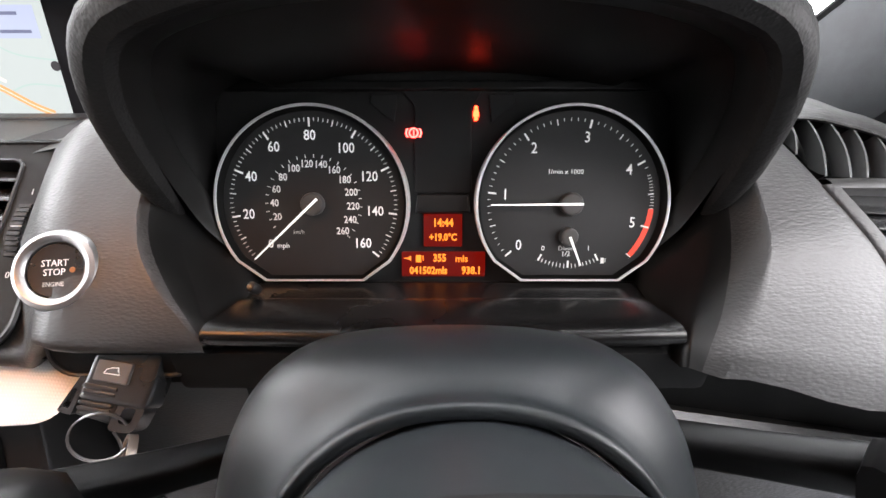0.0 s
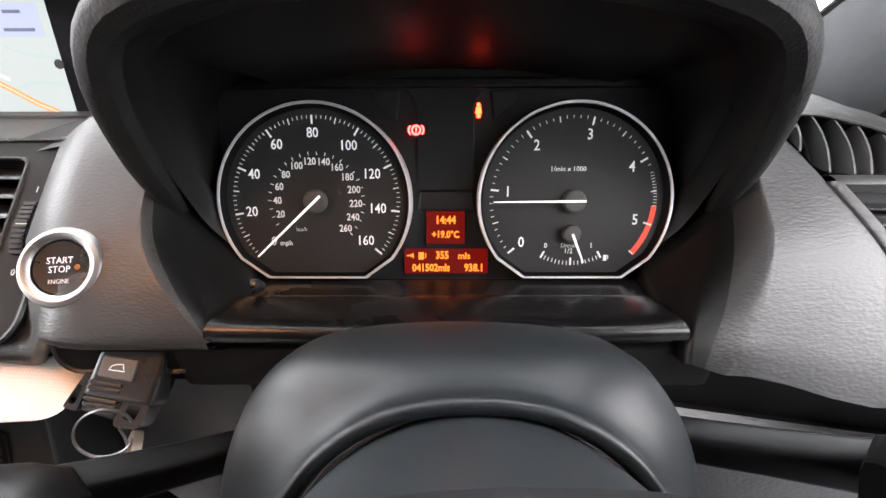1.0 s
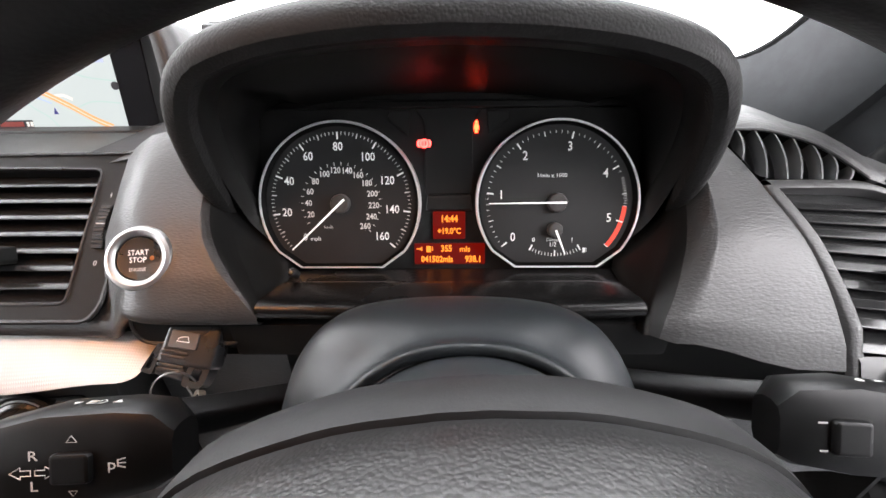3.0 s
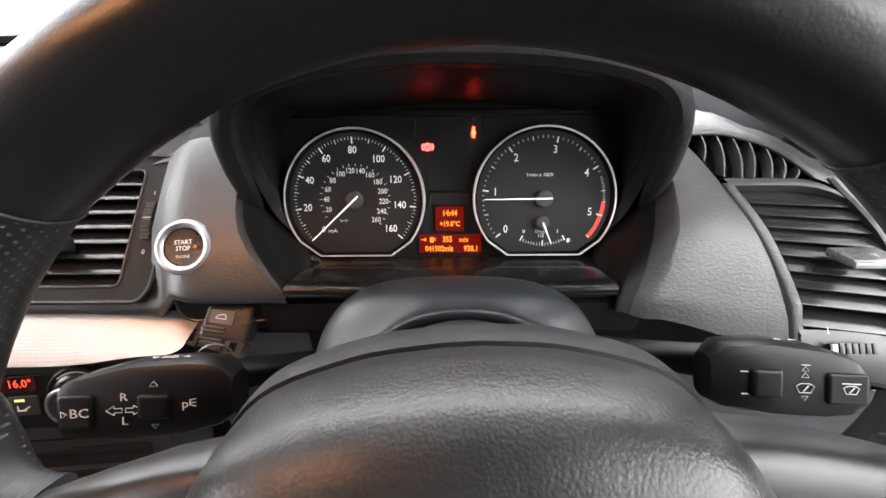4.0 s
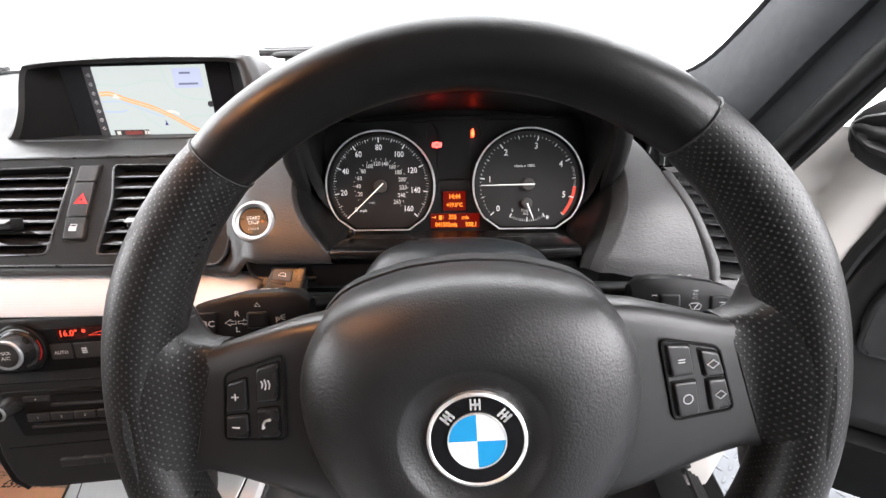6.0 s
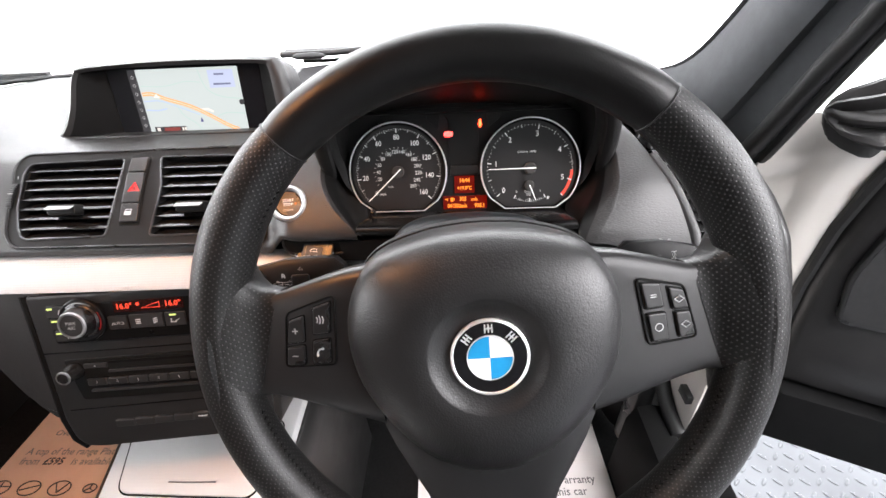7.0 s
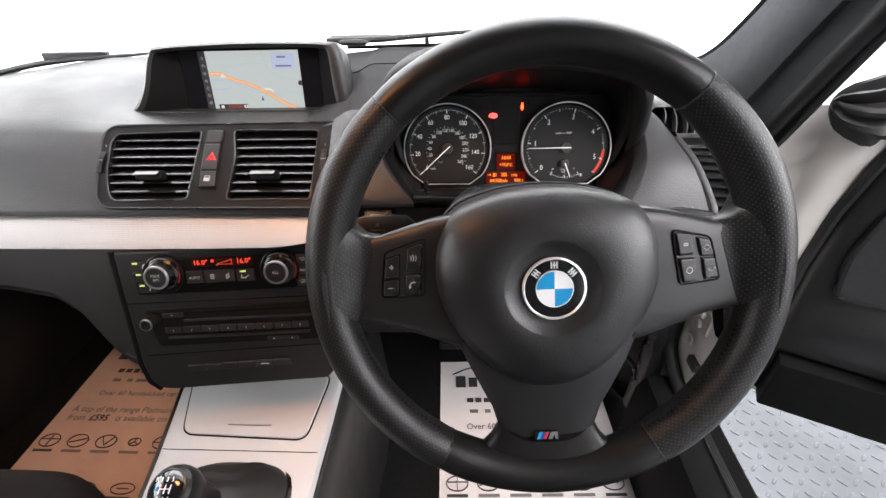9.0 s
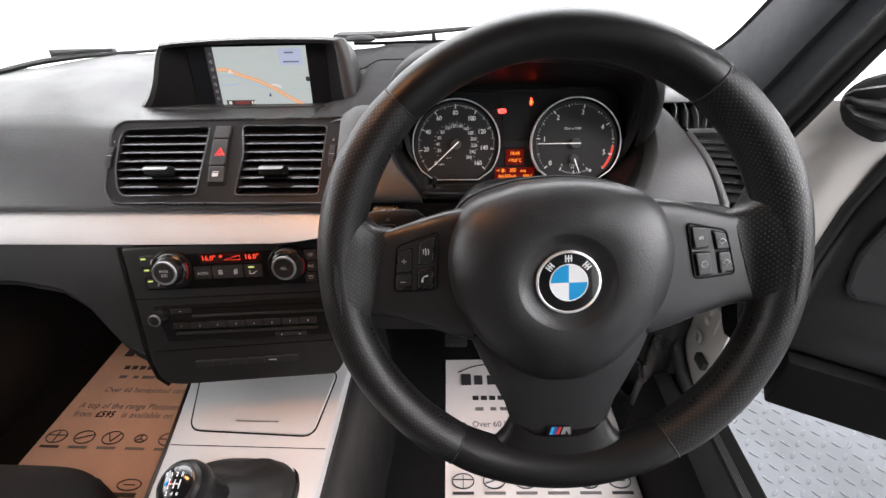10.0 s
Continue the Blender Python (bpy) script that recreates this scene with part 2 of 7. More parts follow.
def clear_glass():
    m = bpy.data.materials.new("windscreen_glass")
    m.use_nodes = True
    nt = m.node_tree
    nt.nodes.clear()
    out = nt.nodes.new("ShaderNodeOutputMaterial")
    tr = nt.nodes.new("ShaderNodeBsdfTransparent")
    gl = nt.nodes.new("ShaderNodeBsdfGlossy")
    gl.inputs["Roughness"].default_value = 0.02
    mx = nt.nodes.new("ShaderNodeMixShader")
    mx.inputs[0].default_value = 0.04
    nt.links.new(tr.outputs[0], mx.inputs[1])
    nt.links.new(gl.outputs[0], mx.inputs[2])
    nt.links.new(mx.outputs[0], out.inputs[0])
    return m


GLASS = clear_glass()


# ---- mesh helpers ----
def thing(name, loc, label, category, group="", kind=""):
    ob = new(name)
    ob.location = loc
    ob.empty_display_size = 0.02
    return tagged(ob, label, category, group, kind)


def root_of(ob):
    while ob.parent:
        ob = ob.parent
    return ob


def part(name, bm, material, parent=None, label="", m=None, sharp=38):
    """Links a bmesh, in world metres (after m), as one mesh object under parent."""
    if m is not None:
        bm.transform(m)
    if parent:
        bm.transform(Matrix.Translation(-root_of(parent).location))
    bmesh.ops.recalc_face_normals(bm, faces=bm.faces)
    me = bpy.data.meshes.new(name)
    bm.to_mesh(me)
    bm.free()
    me.polygons.foreach_set("use_smooth", [True] * len(me.polygons))
    me.set_sharp_from_angle(angle=radians(sharp))
    me.materials.append(material)
    ob = new(name, me)
    ob.parent = parent
    return tagged(ob, label)


def single(name, bm, material, label, category, m=None, group="", kind="", sharp=38):
    """A thing that is one mesh, with its origin at the middle of its base."""
    if m is not None:
        bm.transform(m)
    lo = [min(v.co[i] for v in bm.verts) for i in range(3)]
    hi = [max(v.co[i] for v in bm.verts) for i in range(3)]
    base = Vector(((lo[0] + hi[0]) / 2, (lo[1] + hi[1]) / 2, lo[2]))
    bm.transform(Matrix.Translation(-base))
    ob = part(name, bm, material, None, "", None, sharp)
    ob.location = base
    return tagged(ob, label, category, group, kind)


def loft(rows, closed=False, wrap=False, keep=None, cap=False):
    """A skin over rows of points; closed: each row is a loop; wrap: the last row meets the first."""
    bm = bmesh.new()
    vs = [[bm.verts.new(p) for p in row] for row in rows]
    nr, nc = len(vs), len(vs[0])
    for i in range(nr if wrap else nr - 1):
        for j in range(nc if closed else nc - 1):
            if keep and not keep(i, j):
                continue
            a, b = vs[i], vs[(i + 1) % nr]
            q = [a[j], a[(j + 1) % nc], b[(j + 1) % nc], b[j]]
            if len({id(v) for v in q}) == 4:
                bm.faces.new(q)
    if cap:
        bm.faces.new(vs[0])
        bm.faces.new(list(reversed(vs[-1])))
    return bm


def thick(bm, d):
    """Gives a skin a thickness d."""
    bmesh.ops.recalc_face_normals(bm, faces=bm.faces)
    bmesh.ops.solidify(bm, geom=bm.faces[:], thickness=d)
    return bm


def offset(pts, d):
    """An outline (anticlockwise) moved inwards by d."""
    n, out = len(pts), []
    for i in range(n):
        a, p, b = Vector(pts[i - 1]), Vector(pts[i]), Vector(pts[(i + 1) % n])
        e1, e2 = (p - a), (b - p)
        n1 = Vector((-e1.y, e1.x)).normalized()
        n2 = Vector((-e2.y, e2.x)).normalized()
        k = n1 + n2
        k = k / max(k.length_squared / 2, 0.4)
        out.append(p + k * d)
    return out


def ccw(pts):
    area = sum(pts[i - 1][0] * p[1] - p[0] * pts[i - 1][1] for i, p in enumerate(pts))
    return list(pts) if area > 0 else list(reversed(pts))


def prism(pts, z0, z1, b=0.0008, dish=0.0):
    """A plate with this outline, from z0 to z1, its upper edge bevelled by b."""
    pts = ccw(pts)
    rows = [[(p[0], p[1], z0) for p in pts], [(p[0], p[1], z1 - b) for p in pts]]
    i1 = offset(pts, b * 0.35)
    i2 = offset(pts, b)
    rows += [[(p[0], p[1], z1 - b * 0.3) for p in i1], [(p[0], p[1], z1) for p in i2]]
    if not dish:
        rows.append([(p[0], p[1], z1) for p in offset(pts, b * 1.5)])
    if dish:
        i3 = offset(pts, b * 2.5)
        rows.append([(p[0], p[1], z1 - dish) for p in i3])
    bm = loft(rows, closed=True)
    vs = list(bm.verts)
    n = len(pts)
    bm.faces.new(list(reversed(vs[:n])))
    turn = [(pts[i][0] - pts[i - 1][0]) * (pts[(i + 1) % n][1] - pts[i][1]) - (pts[i][1] - pts[i - 1][1]) * (pts[(i + 1) % n][0] - pts[i][0]) for i in range(n)]
    if min(turn) > -1e-12:          # convex: a fan from the middle
        top = vs[-n:]
        mid = bm.verts.new(sum((v.co for v in top), Vector()) / n)
        for i in range(n):
            bm.faces.new((top[i - 1], top[i], mid))
    else:
        bm.faces.new(vs[-n:])
    return bm


def flat_uv(bm):
    """Maps a skin flat in its own x and y, turned by half a right angle."""
    uv = bm.loops.layers.uv.new("UVMap")
    for f in bm.faces:
        for loop in f.loops:
            x, y = loop.vert.co.x, loop.vert.co.y
            loop[uv].uv = ((x + y) * 0.7071, (x - y) * 0.7071)
    return bm


def rrect(w, h, r, n=4, cx=0.0, cy=0.0):
    pts = []
    for sx, sy, a in ((1, 1, 0), (-1, 1, 90), (-1, -1, 180), (1, -1, 270)):
        for k in range(n + 1):
            t = radians(a + 90 * k / n)
            pts.append((cx + sx * (w / 2 - r) + r * math.cos(t), cy + sy * (h / 2 - r) + r * math.sin(t)))
    return pts


def rounded(poly, r, n=4):
    """A polygon with its corners rounded by r."""
    poly, out = ccw(poly), []
    k = len(poly)
    for i in range(k):
        a, p, b = Vector(poly[i - 1]), Vector(poly[i]), Vector(poly[(i + 1) % k])
        u, w = (a - p), (b - p)
        d = min(r, u.length * 0.45, w.length * 0.45)
        s, e = p + u.normalized() * d, p + w.normalized() * d
        for j in range(n + 1):
            t = j / n
            out.append(tuple(s * (1 - t) ** 2 + p * 2 * t * (1 - t) + e * t * t))
    return out


def disc_pts(r, n=40, cx=0.0, cy=0.0):
    return [(cx + r * math.cos(2 * math.pi * k / n), cy + r * math.sin(2 * math.pi * k / n)) for k in range(n)]


def lathe(profile, n=48):
    """Turns (radius, height) pairs round z."""
    rows = [[(r * math.cos(2 * math.pi * k / n), r * math.sin(2 * math.pi * k / n), z) for k in range(n)] for r, z in profile]
    bm = loft(rows, closed=True)
    vs = list(bm.verts)
    if profile[-1][0] > 1e-6:
        bm.faces.new(vs[-n:])
    if profile[0][0] > 1e-6 and profile[0] != profile[-1]:
        bm.faces.new(list(reversed(vs[:n])))
    bmesh.ops.remove_doubles(bm, verts=bm.verts, dist=1e-6)
    return bm


def ring(profile, n=64):
    """Turns a closed (radius, height) loop round z."""
    rows = [[(r * math.cos(2 * math.pi * k / n), r * math.sin(2 * math.pi * k / n), z) for r, z in profile] for k in range(n)]
    return loft(rows, closed=True, wrap=True)


def tube(path, radius, n=10, closed=False):
    path = [Vector(p) for p in path]
    k = len(path)
    rad = radius if isinstance(radius, (list, tuple)) else [radius] * k
    rows, up = [], None
    for i, p in enumerate(path):
        a = path[i - 1] if (i or closed) else p
        b = path[(i + 1) % k] if (i < k - 1 or closed) else p
        t = (b - a).normalized()
        if up is None:
            up = t.orthogonal().normalized()
        up = (up - t * up.dot(t)).normalized()
        w = t.cross(up)
        rows.append([p + (up * math.cos(2 * math.pi * j / n) + w * math.sin(2 * math.pi * j / n)) * rad[i] for j in range(n)])
    return loft(rows, closed=True, wrap=closed, cap=not closed)


def box(x0, x1, y0, y1, z0, z1, b=0.0):
    """A box; with b its edges are bevelled."""
    bm = bmesh.new()
    bmesh.ops.create_cube(bm, size=1)
    bm.transform(Matrix.LocRotScale(((x0 + x1) / 2, (y0 + y1) / 2, (z0 + z1) / 2), None, (x1 - x0, y1 - y0, z1 - z0)))
    if b:
        bmesh.ops.bevel(bm, geom=bm.edges[:], offset=b, segments=2, affect="EDGES", profile=0.6)
    return bm


def join(*bms):
    out = bms[0]
    for b in bms[1:]:
        me = bpy.data.meshes.new("tmp")
        b.to_mesh(me)
        b.free()
        out.from_mesh(me)
        bpy.data.meshes.remove(me)
    return out


def lettering(text, size, m, material, parent, name="lettering", align="CENTER", stretch=1.0, bold=0.0):
    cu = bpy.data.curves.new(name, "FONT")
    cu.body, cu.size, cu.align_x, cu.align_y, cu.extrude, cu.offset = text, size, align, "CENTER", 0.00008, bold
    cu.resolution_u = 2
    ob = bpy.data.objects.new(name, cu)
    me = bpy.data.meshes.new_from_object(ob)
    bpy.data.objects.remove(ob)
    bm = bmesh.new()
    bm.from_mesh(me)
    bpy.data.meshes.remove(me)
    bm.transform(Matrix.Diagonal((stretch, 1, 1, 1)))
    return part(name, bm, material, parent, "", m)


def bar(cx, cy, w, h, z=0.0, t=0.0003, ang=0.0):
    """A thin printed bar."""
    bm = box(-w / 2, w / 2, -h / 2, h / 2, z, z + t)
    bm.transform(pose(cx, cy, 0, 0, 0, ang))
    return bm


def smooth(t):
    t = min(max(t, 0.0), 1.0)
    return t * t * (3 - 2 * t)


def along(rows, y):
    """Piecewise linear: rows of (y, value), y falling."""
    if y >= rows[0][0]:
        return rows[0][1]
    for (a, u), (b, w) in zip(rows, rows[1:]):
        if y >= b:
            return u + (w - u) * (a - y) / (a - b)
    return rows[-1][1]


def curve(rows):
    """A smooth function through rows of (y, value), y falling."""
    dense = [(p[0], p[1]) for p in spline(rows, 8)]
    return lambda y: along(dense, y)


def resample(pts, n):
    """n points at even steps along a smooth curve through pts."""
    d = spline(pts, 8)
    s = [0.0]
    for a, b in zip(d, d[1:]):
        s.append(s[-1] + (b - a).length)
    out, k = [], 0
    for i in range(n):
        w = s[-1] * i / (n - 1)
        while k < len(d) - 2 and s[k + 1] < w:
            k += 1
        out.append(d[k].lerp(d[k + 1], min((w - s[k]) / max(s[k + 1] - s[k], 1e-9), 1.0)))
    return out


def spline(pts, n):
    """A smooth open curve through pts, n points to a span."""
    p = [Vector(q) for q in pts]
    p = [p[0] * 2 - p[1], *p, p[-1] * 2 - p[-2]]
    out = []
    for i in range(1, len(p) - 2):
        for k in range(n):
            t = k / n
            out.append(0.5 * (2 * p[i] + (p[i + 1] - p[i - 1]) * t + (2 * p[i - 1] - 5 * p[i] + 4 * p[i + 1] - p[i + 2]) * t * t
                              + (3 * p[i] - p[i - 1] - 3 * p[i + 1] + p[i + 2]) * t ** 3))
    return out + [p[-2]]
STALKPRINT = mat("stalk_print", (0.45, 0.45, 0.44), 0.5)
STALK = mat("stalk_black", (0.004, 0.004, 0.0042), 0.38, bump=(("noise", 2600, 0.15, 0.0001),), rough_var=0.06, spec=0.18)
HUBGREY = mat("pointer_hub_grey", (0.05, 0.048, 0.047), 0.5, bump=(("noise", 1500, 0.1, 0.0001),))
KMPRINT = mat("inner_scale_print", (0.55, 0.55, 0.54), 0.5, emit=(1, 0.98, 0.96), power=0.20)


# ---- the studio and the shell of the car ----
CX = -0.365                      # middle of the car

ground = single("ground", box(-7, 7, -7, 7, -0.05, 0.0), PLATE, "grey steel tread plate floor of the studio", "floor", kind="structure")
verts, faces = [], []
for i in range(38):
    for j in range(43):
        cx, cy = 0.42 + i * 0.032, -0.30 + j * 0.032
        ang = radians(45 if (i + j) % 2 else -45) + random.uniform(-0.05, 0.05)
        ca, sa, k0 = math.cos(ang), math.sin(ang), len(verts)
        for scale, h in ((1.0, 0.0002), (0.60, 0.0022)):
            for k in range(10):
                a = 2 * math.pi * k / 10
                u, w = 0.0135 * scale * math.cos(a), 0.0046 * scale * math.sin(a)
                verts.append((cx + u * ca - w * sa, cy + u * sa + w * ca, h))
        faces += [(k0 + k, k0 + (k + 1) % 10, k0 + 10 + (k + 1) % 10, k0 + 10 + k) for k in range(10)]
        faces.append(tuple(k0 + 10 + k for k in range(10)))
me = bpy.data.meshes.new("tread")
me.from_pydata([(x, y, z + 0.05) for x, y, z in verts], [], faces)
me.materials.append(PLATE)
tread = new("tread", me)
tread.parent = ground
tagged(tread, "raised lozenge treads of the steel floor", kind="stuff")

COVE = [(2.3, 0.006), (3.5, 0.006), (5.2, 0.010), (5.8, 0.08), (6.3, 0.30), (6.7, 0.75), (6.93, 1.4), (7.0, 2.2), (7.0, 5.0)]
# bright glowing arc ahead; unseen weaker glowing arc behind as fill
for name_w, a0w, a1w, m_w, lab in (("backdrop", 0, 200, WALLWHITE, "white studio cyclorama curving into the floor, made to glow"), ("wall_back", 200, 360, REARWALL, "unseen white studio wall behind the car, made to glow faintly")):
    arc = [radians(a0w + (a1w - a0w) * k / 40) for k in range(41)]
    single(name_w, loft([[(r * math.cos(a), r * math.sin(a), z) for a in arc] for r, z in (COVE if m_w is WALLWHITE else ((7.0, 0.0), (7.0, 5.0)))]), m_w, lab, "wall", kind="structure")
single("ceiling", prism(disc_pts(7.0, 48), 5.0, 5.1, 0.01), CEILWHITE, "white painted studio ceiling", "ceiling", kind="structure")

# floor pan with toe board, carpeted
prof = [(-1.1, 0.195), (0.54, 0.195), (0.57, 0.21), (0.64, 0.36), (0.67, 0.60), (0.67, 0.88)]
rows = [[(x, y, z) for y, z in prof] for x in (-1.12, -0.62, -0.12, 0.37)]
single("floor", thick(loft(rows), 0.012), CARPET, "black carpeted floor pan with a sloping toe board", "floor", kind="structure")
single("wall_left", box(-1.16, -1.121, -1.1, 0.66, 0.1, 0.90, 0.004), PLASTIC, "dark trim of the closed passenger door", "wall", kind="structure")
# unseen rear wall, raised to the lining to keep light off the wheel
single("rear_blocker", box(-1.16, 0.40, -1.16, -1.101, 0.1, 1.32, 0.004), CLOTH, "unseen dark wall across the cabin's rear, raised to block light", "wall", kind="structure")
rows = [[(x, y, z) for y, z in ((0.06, 1.345), (-0.1, 1.375), (-0.6, 1.385), (-1.16, 1.33))] for x in (-1.08, -0.9, 0.17, 0.35)]
single("ceiling_lining", thick(loft(rows), 0.02), HEADLINE, "dark grey cloth headlining of the car", "ceiling", kind="structure")

# windscreen
rows = [[(CX + sx * w, y, z) for sx in (-1, -0.5, 0, 0.5, 1)] for w, y, z in ((0.73, 0.60, 0.905), (0.72, 0.44, 1.015), (0.70, 0.25, 1.16), (0.67, 0.06, 1.335))]
scr = single("windscreen", thick(loft(rows), 0.004), GLASS, "clear laminated windscreen", "window", kind="structure")
scr.visible_shadow = False

# A-pillar on the driver's side: cloth trim, and the door seal along its edge
pa = spline([(0.275, 0.50, 0.912), (0.332, 0.462, 0.936), (0.356, 0.405, 1.007), (0.335, 0.22, 1.175), (0.31, 0.05, 1.335), (0.29, -0.08, 1.41)], 5)
pb = spline([(0.400, 0.365, 0.775), (0.400, 0.3185, 0.8547), (0.398, 0.242, 0.990), (0.385, 0.12, 1.17), (0.36, -0.04, 1.345), (0.33, -0.20, 1.415)], 5)
rows = []
for a, b in zip(pa, pb):
    row = []
    for k, bulge in ((0.0, 0.004), (0.08, -0.006), (0.3, -0.022), (0.48, -0.028), (0.56, -0.024), (0.60, -0.014), (0.70, -0.008), (0.85, -0.004), (0.99, 0.0)):
        p = a.lerp(b, k)
        row.append((p.x + bulge * 0.8, p.y + bulge * 0.7, p.z))
    rows.append(row)
pillar = thing("pillar", (0.38, 0.36, 0.83), "dark grey cloth-covered windscreen pillar with a black door seal", "pillar", kind="structure")
part("pillar_trim", thick(loft(rows), 0.006), HEADLINE, pillar)
part("door_seal", tube([a.lerp(b, 0.86) + Vector((-0.006, -0.010, 0)) for a, b in zip(pa, pb)], 0.0125, 10), SEAL, pillar, "black rubber seal")
part("seal_lip", tube([a.lerp(b, 0.985) + Vector((0.0, -0.002, 0)) for a, b in zip(pa, pb)], 0.0065, 8), SEAL, pillar, "black rubber lip")
part("glass_border", tube([a + Vector((0.0, 0.006, 0.0)) for a in pa], 0.006, 8), DARK, pillar, "black glass border")
la = [Vector((2 * CX - p.x, p.y, p.z)) for p in pa]
lb = [Vector((2 * CX - p.x, p.y, p.z)) for p in pb]
single("pillar_left", thick(loft([[a, a.lerp(b, 0.5) + Vector((0.02, -0.02, 0)), b] for a, b in zip(la, lb)]), 0.01), HEADLINE,
       "dark grey cloth-covered windscreen pillar", "pillar", kind="structure")

# sill and hinge post
sill = thing("door_sill", (0.35, -0.2, 0.2), "black door sill with ribbed rubber edge", "sill", kind="structure")
rows = [[(0.285, y, 0.20), (0.292, y, 0.36), (0.305, y, 0.392), (0.33, y, 0.398), (0.352, y, 0.392), (0.358, y, 0.37)] for y in (-1.1, -0.5, 0.0, 0.17, 0.27)]
part("sill_trim", thick(loft(rows), 0.004), DARK, sill)
for k in range(4):
    part("sill_rib", tube([(0.362 + 0.007 * k, y, 0.388 - 0.006 * k) for y in (-1.1, -0.4, 0.1, 0.24)], 0.0032, 8), RUBBER, sill, "ribbed rubber seal")
part("sill_panel", box(0.358, 0.43, -1.1, 0.27, 0.12, 0.345, 0.008), DARK, sill, "dark painted outer sill")
post = thing("hinge_post", (0.38, 0.29, 0.3), "white painted hinge post with door check strap", "post", kind="structure")
part("post_skin", box(0.362, 0.41, 0.21, 0.35, 0.30, 0.68, 0.012), PAINT, post)
part("hinge_plate", box(0.357, 0.364, 0.238, 0.285, 0.535, 0.580, 0.003), PAINT, post, "white hinge plate")
for hz in (0.526, 0.548):
    part("hinge_bolt", lathe([(0.008, 0.0), (0.008, 0.004), (0.005, 0.006)], 12), PAINT, post, "white painted bolt", pose(0.357, 0.262, hz + 0.02, 0, -90, 0))
part("hinge_washer", ring([(0.006, 0), (0.013, 0), (0.012, 0.003), (0.007, 0.003)], 20), PAINT, post, "", pose(0.3575, 0.27, 0.50, 0, -90, 0))
part("check_strap", box(0.352, 0.47, 0.222, 0.250, 0.463, 0.480, 0.001), RUBBER, post, "black door check strap")
part("post_seal", tube(spline([(0.350, 0.335, 0.74), (0.350, 0.320, 0.62), (0.350, 0.313, 0.52), (0.350, 0.307, 0.45), (0.351, 0.262, 0.411), (0.354, 0.21, 0.395)], 6), 0.0135, 12), SEAL, post, "black rubber door seal")
part("kick_panel", thick(loft([[(0.298, 0.62, z), (0.300, 0.50, z), (0.308, 0.42, z), (0.322, 0.375, z), (0.338, 0.355, z), (0.356, 0.345, z)] for z in (0.2, 0.34, 0.42, 0.5, 0.62, 0.84)]), 0.006), STALK, post, "satin black kick panel")
part("kick_post", tube(spline([(0.326, 0.310, 0.25), (0.327, 0.308, 0.36), (0.331, 0.320, 0.45), (0.335, 0.334, 0.56), (0.340, 0.345, 0.74)], 5), 0.024, 16), SATIN, post, "rounded satin black foot trim")
part("bonnet_release", tube([(0.285, 0.375, 0.345), (0.295, 0.345, 0.365), (0.303, 0.32, 0.365), (0.306, 0.30, 0.345)], 0.005, 8), SATIN, post, "black release lever")

# opened driver's door
DYAW = -25.0
dm = pose(0.42, 0.33, 0.0, 0, 0, DYAW) @ pose(0, 0, 0, 90, 0, 0)     # x along the door, y up, z towards the cabin
door = thing("door_1", (0.60, 0.25, 0.34), "opened white car door with black trim and speaker grille", "door", kind="structure")
rows = []
for h in [0.34 + 0.015 * k for k in range(39)]:
    row = []
    for u in (-0.03, -0.015, 0.0, 0.015, 0.03, 0.0375, 0.045, 0.0525, 0.06, 0.07, 0.08, 0.09, 0.10, 0.11, 0.12, 0.13, 0.2, 0.5, 1.02):
        relief = 0.013 * smooth((u - 0.03) / 0.025) - 0.020 * smooth((u - 0.075) / 0.045) + 0.016 * math.exp(-((h - 0.845 - 0.5 * u) / 0.022) ** 2) + 0.008 * math.exp(-((h - 0.775 - 0.9 * u) / 0.02) ** 2)
        hh = min(h, 0.882 + 0.7 * max(u, 0.0) if u < 0.06 else 0.924)
        row.append((u, hh, relief - (0.03 if u < -0.02 else 0.0)))
    rows.append(row)
part("door_shell", thick(loft(rows), 0.012), PAINT, door, "white painted metal", dm @ pose(0, 0, -0.012))


def door_edge(h):
    return along([(0.93, 0.150), (0.90, 0.128), (0.83, 0.108), (0.757, 0.094), (0.66, 0.089), (0.5, 0.094), (0.34, 0.11)], h)


rows = []
hs = [0.365, 0.40, 0.44, 0.478, 0.487, 0.50, 0.54, 0.58, 0.61, 0.66, 0.72, 0.78, 0.84, 0.89, 0.905]
for h in hs:
    e, row = door_edge(h), []
    for k, u in enumerate((0.0, 0.004, 0.012, 0.022, 0.06, 0.12, 0.3, 0.6, 0.9)):
        z = (0.002, 0.014, 0.022, 0.024, 0.026, 0.028, 0.03, 0.03, 0.03)[k]
        z += 0.020 * smooth((h - 0.50) / 0.04) * smooth((0.62 - h) / 0.05) * smooth(u / 0.2) - (0.012 if h < 0.48 else 0.0)
        row.append((e + u, h, z))
    rows.append(row)
part("door_trim", thick(loft(rows), 0.004), PLASTIC, door, "dark grey grained door trim", dm)
part("trim_seal", tube([(door_edge(h) - 0.003, h, 0.012) for h in [0.36 + 0.02 * k for k in range(28)]], 0.0085, 8), SEAL, door, "black rubber seal", dm)
grille = [(0.136, 0.622), (0.5, 0.63), (0.5, 0.86), (0.18, 0.86), (0.136, 0.78), (0.124, 0.70)]
part("speaker_surround", join(prism(rounded(grille, 0.02), 0.024, 0.034, 0.002), prism(rounded(grille, 0.02), 0.0, 0.01, 0.001)), SATIN, door, "", dm)
